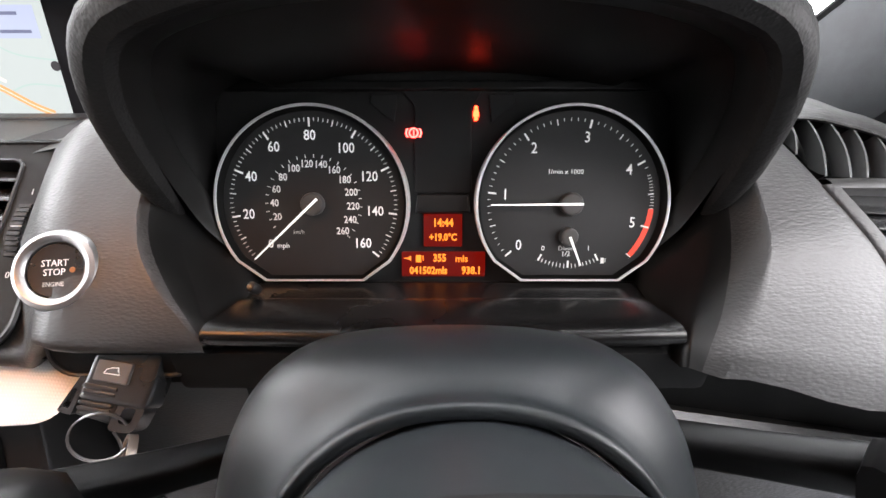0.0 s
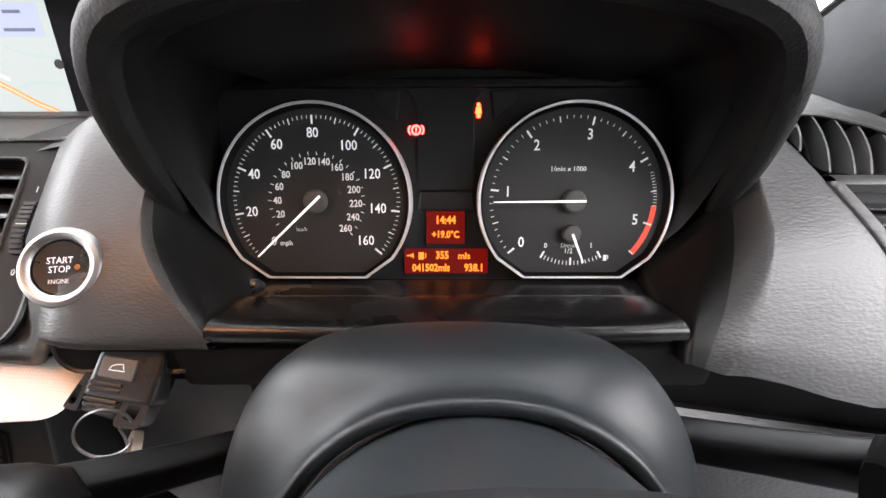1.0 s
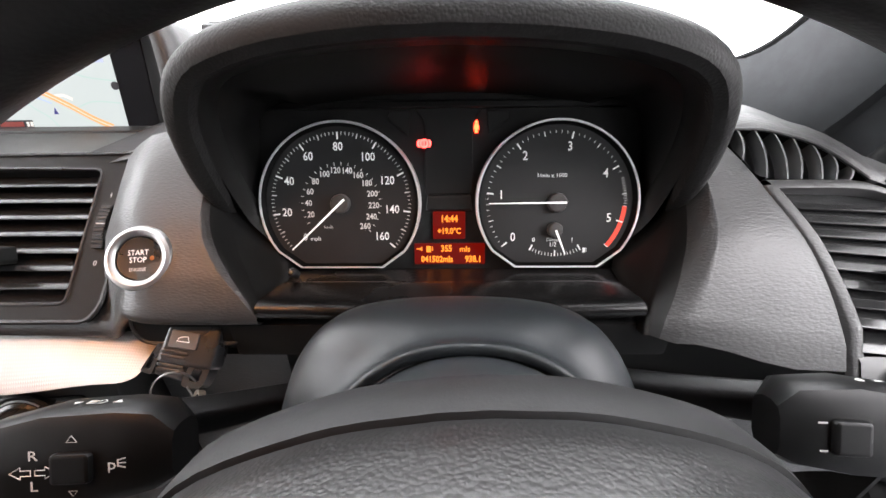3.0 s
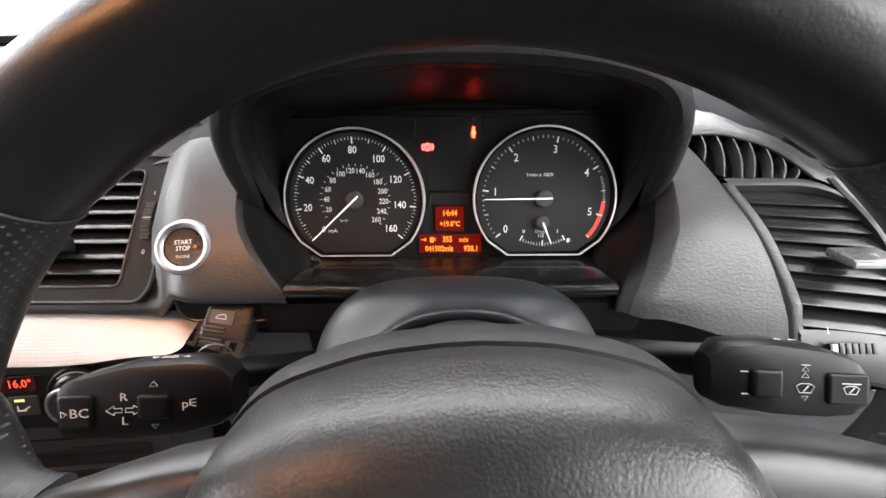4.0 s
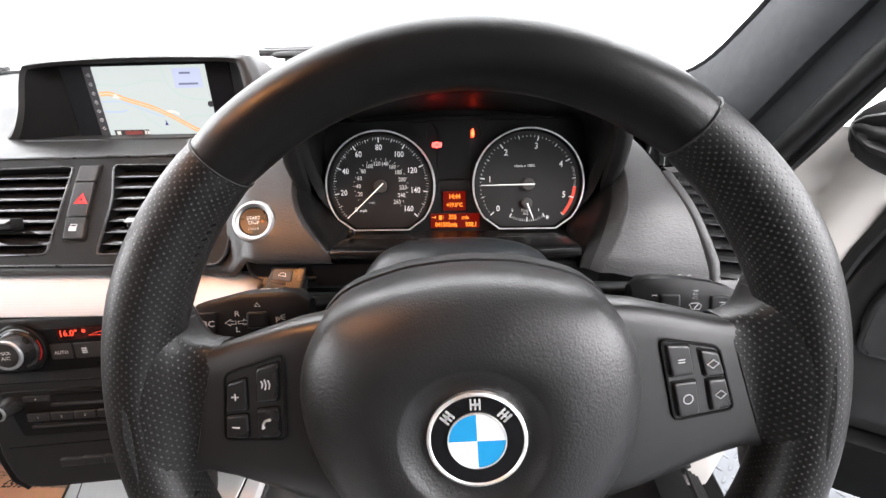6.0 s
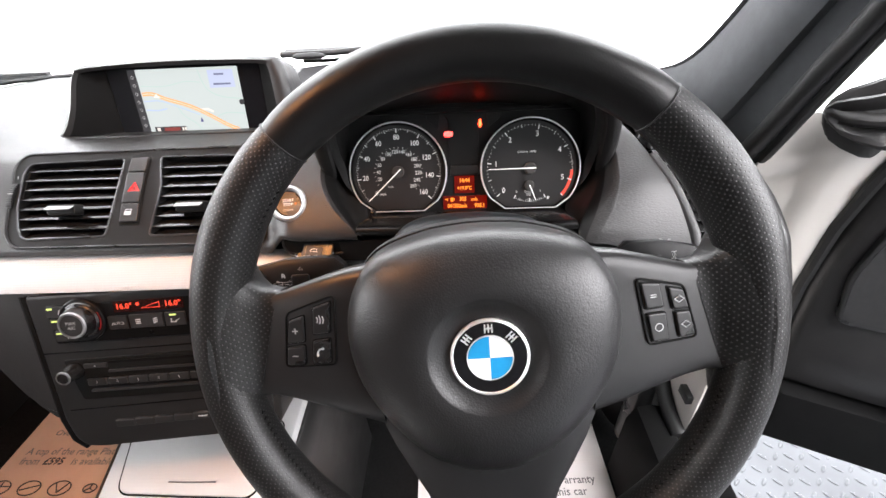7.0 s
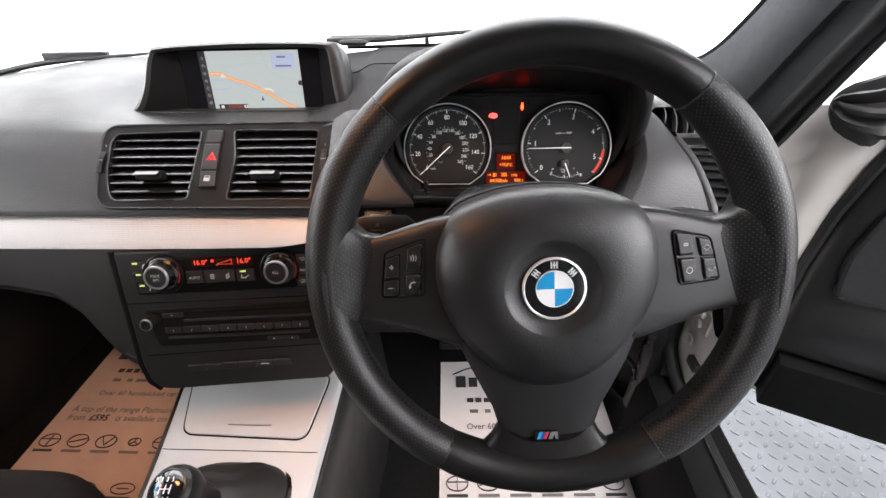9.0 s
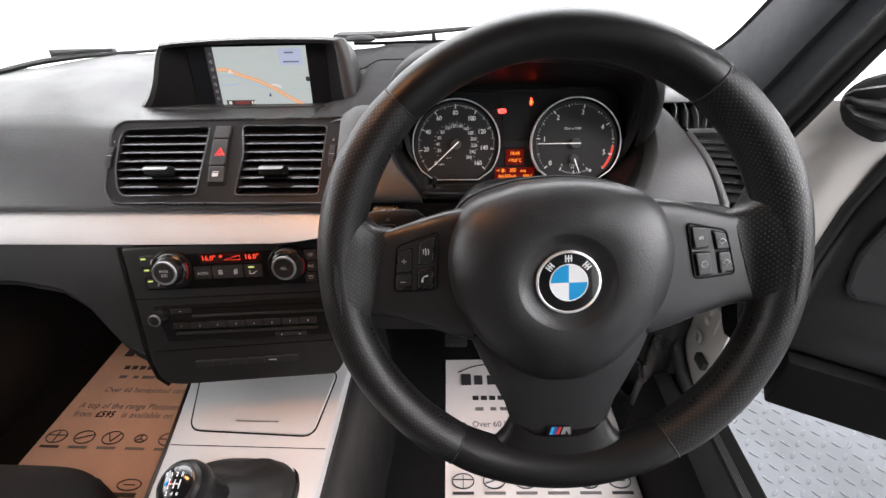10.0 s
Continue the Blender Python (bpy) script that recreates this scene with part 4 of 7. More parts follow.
for s in (-1, 1):
    part("indicator_pane", prism(rounded([(s * 0.028, 0.091), (s * 0.042, 0.102), (s * 0.041, 0.107), (s * 0.026, 0.107)], 0.001), -0.012, -0.0104, 0.0004), BOARD, cluster, "dark indicator pane", km)
part("base_rail", prism(rounded([(-0.122, -0.0135), (0.122, -0.0135), (0.125, -0.003), (-0.125, -0.003)], 0.002), -0.012, 0.001, 0.001), PLASTIC, cluster, "", km)


def dial_outline(r):
    k = r / 0.0553
    pts = [(r * math.cos(radians(a)), r * math.sin(radians(a))) for a in np.linspace(-37, 217, 64)]
    return pts + [(-0.0285 * k, -0.0447 * k), (0.0285 * k, -0.0447 * k)]


def dial(cx, name):
    m = km @ pose(cx, 0.0447, 0)
    d = part(name, prism(dial_outline(0.0525), -0.012, -0.0045, 0.0003), DIAL, cluster, "matt black dial face", m)
    o, n, w = dial_outline(0.0556), dial_outline(0.0538), dial_outline(0.0527)
    rows = [[(p[0], p[1], -0.010) for p in o], [(p[0], p[1], 0.0004) for p in o], [(p[0] * 0.994, p[1] * 0.994, 0.0013) for p in o],
            [(p[0] * 1.004, p[1] * 1.004, 0.0013) for p in n], [(p[0], p[1], 0.0006) for p in n]]
    part("dial_ring", loft(rows, closed=True), CHROME, d, "bright silver ring", m)
    part("dial_wall", loft([[(p[0], p[1], 0.0006) for p in n], [(p[0], p[1], -0.002) for p in w], [(p[0] * 0.99, p[1] * 0.99, -0.0047) for p in w]], closed=True), DARK, d, "dark inner wall", m)
    return d, m


def ticks(rows):
    """rows: angle, inner radius, outer radius, width."""
    bms = []
    for a, r0, r1, w in rows:
        t = radians(a)
        bms.append(bar((r0 + r1) / 2 * math.cos(t), (r0 + r1) / 2 * math.sin(t), r1 - r0, w, 0, 0.00015, a))
    return join(*bms)


Z = pose(0, 0, -0.0043)
speedo, lm = dial(-0.0748, "speedometer")
a0, per = 222.0, -131.0 / 80
rows = []
for v in range(0, 161, 2):
    a = a0 + per * v
    if v % 20 == 0:
        rows.append((a, 0.0435, 0.0485, 0.0011))
    elif v % 10 == 0:
        rows.append((a, 0.0450, 0.0485, 0.0006))
    else:
        rows.append((a, 0.0465, 0.0485, 0.00035))
part("scale", ticks(rows), PRINT, speedo, "", lm @ Z)
for v in range(20, 161, 20):
    a = radians(a0 + per * v)
    r = 0.0385 - (0.003 if v >= 100 else 0.0) * abs(math.cos(a))
    lettering(str(v), 0.0080, lm @ Z @ pose(r * math.cos(a), r * math.sin(a), 0.0001), PRINT, speedo, stretch=0.86, bold=0.00008)
kper = per * 0.6214
rows = [(a0 - 2 + kper * v, 0.0262, 0.0282, 0.0004) for v in range(10, 261, 10)]
part("inner_scale", ticks(rows), KMPRINT, speedo, "", lm @ Z)
for v in range(20, 261, 20):
    a = radians(a0 - 2 + kper * v)
    lettering(str(v), 0.0058, lm @ Z @ pose(0.0228 * math.cos(a), 0.0228 * math.sin(a), 0.0001), KMPRINT, speedo, stretch=0.86, bold=0.00008)
lettering("mph", 0.0042, lm @ Z @ pose(-0.0190, -0.0246, 0.0001), PRINT, speedo)
lettering("km/h", 0.0032, lm @ Z @ pose(-0.0095, -0.0165, 0.0001), GREYPRINT, speedo)
lettering("0", 0.0074, lm @ Z @ pose(-0.0262, -0.0236, 0.0001), PRINT, speedo, stretch=0.86)

rev, rm = dial(0.0738, "rev_counter")
b0, bper = 219.6, -47.3
rows = []
for k in range(0, 56):
    v = k / 10
    a = b0 + bper * v
    if k % 10 == 0:
        rows.append((a, 0.0435, 0.0482, 0.0011))
    elif k % 5 == 0:
        rows.append((a, 0.0448, 0.0482, 0.0006))
    elif v < 4.2:
        rows.append((a, 0.0464, 0.0482, 0.00032))
for k in range(12):
    rows.append((b0 + bper * (4.22 + 0.045 * k), 0.0462, 0.0482, 0.00032))
part("scale", ticks(rows), PRINT, rev, "", rm @ Z)
arc = [radians(b0 + bper * v) for v in np.linspace(4.72, 5.5, 16)]
part("red_zone", loft([[(r * math.cos(a), r * math.sin(a), z) for r, z in ((0.0455, 0), (0.0455, 0.0001), (0.0485, 0.0001), (0.0485, 0))] for a in arc]), REDZONE, rev, "red zone", rm @ Z)
for v in range(0, 6):
    a = radians(b0 + bper * v)
    lettering(str(v), 0.0086, rm @ Z @ pose(0.0382 * math.cos(a), 0.0382 * math.sin(a), 0.0001), PRINT, rev, stretch=0.86, bold=0.00008)
lettering("1/min x 1000", 0.0039, rm @ Z @ pose(-0.0035, 0.0182, 0.0001), PRINT, rev)
rows = []
for k in range(17):
    a = 242 + 56 * k / 16
    rows.append((a, 0.0355 if k % 8 else 0.0335, 0.0378, 0.0004 if k % 8 else 0.0011))
part("fuel_scale", ticks(rows), PRINT, rev, "", rm @ Z)
for word, u, v, size in (("0", -0.0150, -0.0262, 0.0042), ("1", 0.0118, -0.0262, 0.0042), ("1/2", -0.0015, -0.0295, 0.0042), ("Diesel", -0.0015, -0.0262, 0.0036)):
    lettering(word, size, rm @ Z @ pose(u, v, 0.0001), PRINT if word != "Diesel" else GREYPRINT, rev)
pump = join(bar(-0.0002, 0, 0.0020, 0.0034, 0, 0.00012), bar(0.0015, 0.0003, 0.0004, 0.0026, 0, 0.00012))
part("pump_sign", pump, PRINT, rev, "", rm @ Z @ pose(0.0205, -0.0335, 0))


def pointer(d, m, ang, r_tip, r_tail, hub, name):
    p = part(name, prism(disc_pts(hub, 28), 0.0, 0.0052, 0.0012), HUBGREY, d, "grey hub and white needle", m @ Z)
    needle = prism([(-r_tail, -0.0007), (r_tip, -0.00035), (r_tip, 0.00035), (-r_tail, 0.0007)], 0.0050, 0.0062, 0.0003)
    part("needle", needle, NEEDLE, p, "", m @ Z @ pose(0, 0, 0, 0, 0, ang))


pointer(speedo, lm, 223.0, 0.0465, 0.0045, 0.0066, "speed_pointer")
pointer(rev, rm, 180.5, 0.0465, 0.0060, 0.0066, "rev_pointer")
fm = rm @ pose(-0.0008, -0.0188, 0)
pointer(rev, fm, 292, 0.0178, 0.0, 0.0052, "fuel_pointer")

ZD = pose(0, 0, -0.0095)
upper = part("upper_display", prism(rrect(0.0230, 0.0195, 0.0006, 2, 0, 0.0285), -0.012, -0.0098, 0.0002), AMBERBACK, cluster, "red-lit clock display", km)
lower = part("lower_display", prism(rrect(0.0505, 0.0150, 0.0006, 2, 0.0003, 0.0080), -0.012, -0.0098, 0.0002), AMBERBACK, cluster, "red-lit mileage display", km)
lettering("14:44", 0.0066, km @ ZD @ pose(0.0, 0.0330, 0), AMBERTXT, upper, stretch=0.84, bold=0.00022)
lettering("+19.0°C", 0.0058, km @ ZD @ pose(0.0, 0.0243, 0), AMBERTXT, upper, stretch=0.84, bold=0.0002)
lettering("355", 0.0064, km @ ZD @ pose(-0.0020, 0.0117, 0), AMBERTXT, lower, stretch=0.84, bold=0.0002)
lettering("mls", 0.0056, km @ ZD @ pose(0.0112, 0.0113, 0), AMBERTXT, lower, bold=0.0001)
lettering("041502mls", 0.0062, km @ ZD @ pose(-0.0088, 0.0040, 0), AMBERTXT, lower, stretch=0.84, bold=0.0002)
lettering("938.1", 0.0064, km @ ZD @ pose(0.0172, 0.0040, 0), AMBERTXT, lower, stretch=0.84, bold=0.0002)
sign = join(bar(-0.0218, 0.0117, 0.0032, 0.0007), bar(-0.0196, 0.0117, 0.0006, 0.0030), bar(-0.0204, 0.0117, 0.0012, 0.0016), bar(-0.0147, 0.0115, 0.0032, 0.0044), bar(-0.0120, 0.0118, 0.0006, 0.0032))
part("range_sign", sign, AMBERTXT, lower, "", km @ ZD)
ZW = pose(0, 0, -0.0104)
arcs = [tube([(0.0044 * math.cos(radians(g + h)), 0.0036 * math.sin(radians(g + h)), 0.0002) for h in (-42, -28, -14, 0, 14, 28, 42)], 0.00045, 5) for g in (0, 180)]
brake = join(ring([(0.0020, 0), (0.0020, 0.0003), (0.0029, 0.0003), (0.0029, 0)], 24), bar(0, 0.0004, 0.0008, 0.0020, 0), bar(0, -0.0012, 0.0008, 0.0006, 0), *arcs)
part("brake_light", brake, REDICON, cluster, "lit red brake warning sign", km @ ZW @ pose(-0.0170, 0.0853, 0))
belt = join(prism(disc_pts(0.0011, 12, 0, 0.0032), 0, 0.0003, 0.0001), prism([(-0.0019, -0.0018), (0.0019, -0.0018), (0.0013, 0.0020), (-0.0013, 0.0020)], 0, 0.0003, 0.0001), bar(0, -0.0030, 0.0022, 0.0022))
part("belt_light", belt, AMBERICON, cluster, "lit amber warning sign", km @ ZW @ pose(0.0190, 0.0962, 0))

# ---- steering column and its stalks ----
wm = pose(0.010, -0.0287, 0.884, 90 - 24.6, 0, 0)      # along the column, z towards the driver
column = thing("steering_column", (0.01, 0.08, 0.80), "smooth black steering column cowl", "column")
OUTER = [(0.0865, -0.034), (0.0858, -0.010), (0.0838, 0.010), (0.0808, 0.024), (0.0762, 0.037), (0.0695, 0.048), (0.0605, 0.0572), (0.0475, 0.0635), (0.030, 0.0668), (0.012, 0.0681), (0.0, 0.0683)]
RIDGE = [(0.073, -0.034), (0.071, -0.012), (0.067, 0.006), (0.061, 0.020), (0.0535, 0.0325), (0.0462, 0.0425), (0.037, 0.0505), (0.027, 0.0562), (0.017, 0.0594), (0.007, 0.0609), (0.0, 0.0611)]


def cowl_row(n, mix, scale=1.0, sink=0.0):
    """A section of the cowl between its widest one and the ridge in front of it."""
    pts = [(a[0] + (b[0] - a[0]) * mix, a[1] + (b[1] - a[1]) * mix) for a, b in zip(OUTER, RIDGE)]
    pts = [(x * scale, (y + 0.034) * scale - 0.034 - sink * smooth((y - 0.02) / 0.03)) for x, y in pts]
    half = [(p.x, p.y) for p in spline([(x, y, 0) for x, y in pts], 4)]
    return [(x - 0.0055 + 0.003 * mix, y, n) for x, y in half] + [(-x - 0.0055 + 0.003 * mix, y, n) for x, y in reversed(half[:-1])]


rows = [cowl_row(*r) for r in ((-0.156, 0, 0.80), (-0.150, 0, 0.88), (-0.141, 0, 0.955), (-0.130, 0, 0.99), (-0.120, 0, 1.0), (-0.113, 0.06, 1.0), (-0.107, 0.22, 1.0), (-0.101, 0.45, 1.0), (-0.096, 0.70, 1.0, 0.0004), (-0.092, 0.86, 1.0, 0.0010), (-0.0890, 0.95, 1.0, 0.0010),
                                (-0.0865, 0.99, 1.0, 0.0003), (-0.0850, 1.0, 1.0), (-0.0838, 1.0, 0.994), (-0.0832, 1.0, 0.98), (-0.0838, 1.0, 0.955), (-0.090, 1.0, 0.92))]
part("upper_cowl", loft(rows), COWL, column, "", wm, 60)
rows = [[(hw * math.cos(math.pi * k / 40) - 0.002, -0.03 + (top + 0.03) * math.sin(math.pi * k / 40) ** 0.8, n) for k in range(41)] for n, hw, top in ((-0.090, 0.061, 0.0545), (-0.078, 0.064, 0.0582), (-0.070, 0.066, 0.0602), (-0.060, 0.069, 0.0622), (-0.045, 0.072, 0.0642), (-0.032, 0.0745, 0.0652), (-0.020, 0.0765, 0.0655), (-0.006, 0.078, 0.0640))]
part("hub_shroud", loft(rows), COWL, column, "grey shroud behind the hub", wm, 60)
rows = [[(hw * math.cos(math.pi * k / 12), -0.034 - dp * math.sin(math.pi * k / 12), n) for k in range(13)] for n, hw, dp in ((-0.15, 0.07, 0.05), (-0.12, 0.08, 0.055), (-0.09, 0.075, 0.05), (-0.03, 0.05, 0.03))]
part("lower_cowl", loft(rows), COWL, column, "", wm)


def stalk_body(hw_list):
    """Rounded block lofted along x: rows of (x, half height, thickness)."""
    rows = []
    for x, lo, hi, t in hw_list:
        r = min(0.0062, t * 0.4)
        rows.append([(x, p[0], p[1]) for p in rrect(hi - lo, t, r, 2, (hi + lo) / 2, -t / 2)])
    return loft(rows, closed=True, cap=True)


def stalk_arm(a, b):
    """A slim rounded arm whose upper edge runs from a to b."""
    rows = []
    for t in (0.0, 0.2, 0.5, 0.8, 1.0):
        p = Vector(a).lerp(Vector(b), t)
        w = 0.0140 + 0.005 * (1 - t) ** 3
        rows.append([(p.x, p.y + 0.005 + q[0], p.z - 0.0075 + q[1]) for q in rrect(0.013, w, 0.004, 3)])
    return loft(rows, closed=True, cap=True)


def triangle(u, v, s, hollow=False, flip=1):
    t = [(-s, -s * 0.6 * flip), (s, -s * 0.6 * flip), (0, s * 0.9 * flip)]
    if not hollow:
        return prism([(u + a, v + b) for a, b in t], 0, 0.0002, 0.00005)
    return tube([(u + a, v + b, 0.0) for a, b in t], 0.00022, 4, closed=True)


# indicator stalk
tm = pose(-0.1432, 0.0440, 0.8735, 90 - 33, 0, 3) @ Matrix.Diagonal((0.97, 0.80, 0.9, 1))
ind = thing("indicator_stalk", (-0.148, 0.05, 0.855), "black indicator and trip computer stalk with white symbols", "stalk")
part("stalk_body", stalk_body([(-0.0385, -0.016, 0.010, 0.012), (-0.0375, -0.0195, 0.0130, 0.020), (-0.030, -0.0215, 0.0160, 0.024), (-0.005, -0.0225, 0.0225, 0.026), (0.022, -0.020, 0.0235, 0.026), (0.036, -0.016, 0.0220, 0.024), (0.044, -0.010, 0.014, 0.020)]), STALK, ind, "", tm)
part("stalk_arm", stalk_arm((-0.125, 0.0680, 0.8646), (-0.072, 0.1052, 0.8377)), STALK, ind, "black arm")
key_b = part("trip_button", prism(rrect(0.0155, 0.0190, 0.0015, 3), -0.004, 0.0022, 0.0012), STALK, ind, "raised square button", tm @ pose(-0.0290, -0.0030, 0))
lettering("BC", 0.0074, tm @ pose(-0.0265, -0.0035, 0.0024), STALKPRINT, key_b)
part("arrow_print", triangle(0, 0, 0.0017, True), STALKPRINT, key_b, "", tm @ pose(-0.0338, -0.0035, 0.0025, 0, 0, -90))
lettering("R", 0.0064, tm @ pose(-0.0070, 0.0042, 0.0003), STALKPRINT, ind)
lettering("L", 0.0064, tm @ pose(-0.0068, -0.0096, 0.0003), STALKPRINT, ind)
for s in (-1, 1):
    pts = [(0.0008 * s, 0.0012), (0.0045 * s, 0.0012), (0.0045 * s, 0.0027), (0.0085 * s, 0), (0.0045 * s, -0.0027), (0.0045 * s, -0.0012), (0.0008 * s, -0.0012)]
    part("arrow_print", tube([(a, b, 0) for a, b in pts], 0.00026, 4, closed=True), STALKPRINT, ind, "", tm @ pose(-0.0070, -0.0032, 0.0004))
part("rocker", prism(rrect(0.0150, 0.0140, 0.002, 3), -0.004, 0.0026, 0.0014), STALK, ind, "black rocker switch", tm @ pose(0.0075, -0.0015, 0))
for v, size, way in ((0.0112, 0.0020, 1), (-0.0130, 0.0016, -1)):
    part("arrow_print", triangle(0.0075, v, size, True, way), STALKPRINT, ind, "", tm @ pose(0, 0, 0.0004))
lettering("p", 0.0068, tm @ pose(0.0218, -0.0010, 0.0003), STALKPRINT, ind)
part("lamp_print", join(bar(0.0258, 0.0016, 0.0026, 0.0005, 0, 0.0002, 18), bar(0.0258, -0.0002, 0.0026, 0.0005, 0, 0.0002), bar(0.0258, -0.0020, 0.0026, 0.0005, 0, 0.0002, -18), bar(0.0242, -0.0002, 0.0005, 0.0034)), STALKPRINT, ind, "", tm @ pose(0, 0, 0.0003))
tt = tm @ pose(0.010, 0.0237, -0.0105, -86, 0, 0)
part("beam_print", join(triangle(-0.0078, 0, 0.0017, False, -1), triangle(0.0085, 0, 0.0019), *[bar(-0.0018, v, 0.0034, 0.0004) for v in (-0.0012, 0, 0.0012)],
                        tube([(0.001, 0.0017, 0.0002), (0.0025, 0.0016, 0.0002), (0.0038, 0, 0.0002), (0.0025, -0.0016, 0.0002), (0.001, -0.0017, 0.0002)], 0.00025, 4, True)), STALKPRINT, ind, "", tt)

# wiper stalk
vm = pose(0.1632, 0.0540, 0.8765, 90 - 33, 0, -3) @ Matrix.Diagonal((0.97, 0.88, 0.9, 1))
wst = thing("wiper_stalk", (0.165, 0.06, 0.858), "black wiper stalk with white symbols and a wash button", "stalk")
part("stalk_body", stalk_body([(-0.042, -0.012, 0.012, 0.018), (-0.034, -0.016, 0.0190, 0.024), (-0.012, -0.0195, 0.0205, 0.026), (0.012, -0.0200, 0.0175, 0.026), (0.024, -0.0185, 0.0140, 0.024), (0.0295, -0.0160, 0.0100, 0.018), (0.0305, -0.012, 0.006, 0.012)]), STALK, wst, "", vm)
part("stalk_arm", stalk_arm((0.142, 0.0728, 0.8714), (0.076, 0.0923, 0.8615)), STALK, wst, "black arm")
part("thumb_roller", prism(rrect(0.0140, 0.0150, 0.002, 3), -0.004, 0.0026, 0.0014), STALK, wst, "black roller switch", vm @ pose(-0.0165, -0.0010, 0))
wb = part("wash_button", prism(rrect(0.0180, 0.0165, 0.0015, 3), -0.004, 0.0020, 0.0010), STALK, wst, "raised square button", vm @ pose(0.0200, -0.0025, 0))


def wiper_sign(s=1.0):
    fan = [(-0.0042, 0.0012), (-0.002, 0.0026), (0.002, 0.0026), (0.0042, 0.0012), (0.0026, -0.0022), (-0.0026, -0.0022)]
    return join(tube([(a * s, b * s, 0.0002) for a, b in fan], 0.00026, 4, True), bar(0.0004 * s, 0.0, 0.0005, 0.0042 * s, 0, 0.0003, -38))


part("wiper_print", wiper_sign(), STALKPRINT, wst, "", vm @ pose(0.0012, -0.0030, 0.0003))
part("wiper_print", join(wiper_sign(0.85), bar(0, 0.0034, 0.0085, 0.0005)), STALKPRINT, wb, "", vm @ pose(0.0205, -0.0025, 0.0023))
for v, size, way in ((0.0038, 0.0017, 1), (0.0072, 0.0017, 1), (-0.0080, 0.0015, -1)):
    part("arrow_print", triangle(0.0012, v, size, True, way), STALKPRINT, wst, "", vm @ pose(0, 0, 0.0004))
part("line_print", bar(0.0012, 0.0094, 0.0040, 0.0005), STALKPRINT, wst, "", vm @ pose(0, 0, 0.0004))
part("mark_print", join(bar(-0.0268, 0.0048, 0.0034, 0.0007), bar(-0.0262, -0.0070, 0.0028, 0.0007)), STALKPRINT, wst, "", vm @ pose(0, 0, 0.0003))
part("spray_print", join(prism(disc_pts(0.0016, 10, -0.006, 0), 0, 0.0002, 0.00004), triangle(0.0005, 0, 0.0016)), STALKPRINT, wst, "", vm @ pose(0.0, 0.0203, -0.0100, -88, 0, 0))

# ---- steering wheel ----
SPIN = 2.6
WC = Vector((0.0078, -0.0325, 0.8883))
um = Matrix.Translation(WC) @ pose(0, 0, 0, 0, 0, 0.6) @ pose(0, 0, 0, 90 - 25.7, 0, 0) @ pose(0, 0, 0, 0, 0, SPIN)
wheel = thing("steering_wheel", WC, "black leather three-spoke sports steering wheel with a round badge", "steering wheel")
R0 = 0.1688


def rim_section(a):
    """Half width across, half depth: thicker where the thumbs rest."""
    thumb = math.exp(-(((a % 360) - 24) / 14) ** 2) + math.exp(-(((a % 360) - 156) / 14) ** 2)
    return 0.0163 + 0.0015 * thumb, 0.0188 + 0.0012 * thumb


def rim_arc(d0, d1, swell=0.0):
    rows, n = [], 28
    count = max(int((d1 - d0) / 3), 4)
    for i in range(count + 1):
        a = d0 + (d1 - d0) * i / count
        ra, rb = rim_section(a)
        e = min(i, count - i)
        k = 1.0 + swell - (0.05 if e == 0 else 0.012 if e == 1 else 0.0)
        t = radians(a)
        row = []
        for j in range(n):
            b = 2 * math.pi * j / n
            r = R0 + ra * k * math.cos(b)
            row.append((r * math.cos(t), r * math.sin(t), rb * k * math.sin(b)))
        rows.append(row)
    bm = bmesh.new()
    uv = bm.loops.layers.uv.new("UVMap")
    vs = [[bm.verts.new(p) for p in row] for row in rows]
    for i in range(count):
        for j in range(n):
            f = bm.faces.new((vs[i][j], vs[i][(j + 1) % n], vs[i + 1][(j + 1) % n], vs[i + 1][j]))
            for loop, (p, q) in zip(f.loops, ((i, j), (i, j + 1), (i + 1, j + 1), (i + 1, j))):
                s, w = radians(d0 + (d1 - d0) * p / count) * R0, q / n * 2 * math.pi * 0.0175
                loop[uv].uv = ((s + w) * 0.7071, (s - w) * 0.7071)
    return bm


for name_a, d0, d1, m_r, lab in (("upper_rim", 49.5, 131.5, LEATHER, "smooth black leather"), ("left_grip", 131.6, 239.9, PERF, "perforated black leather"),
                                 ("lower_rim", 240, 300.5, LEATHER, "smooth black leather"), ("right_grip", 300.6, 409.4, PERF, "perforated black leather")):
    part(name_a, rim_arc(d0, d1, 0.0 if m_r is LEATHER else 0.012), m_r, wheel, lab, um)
for a in (49.5, 131.5, 240, 300.5):
    t = radians(a)
    ra, rb = rim_section(a)
    pts = [((R0 + ra * 0.978 * math.cos(b)) * math.cos(t), (R0 + ra * 0.978 * math.cos(b)) * math.sin(t), rb * 0.978 * math.sin(b)) for b in (2 * math.pi * k / 24 for k in range(24))]
    part("rim_seam", tube(pts, 0.0006, 6, True), SEAL, wheel, "dark stitched seam", um)
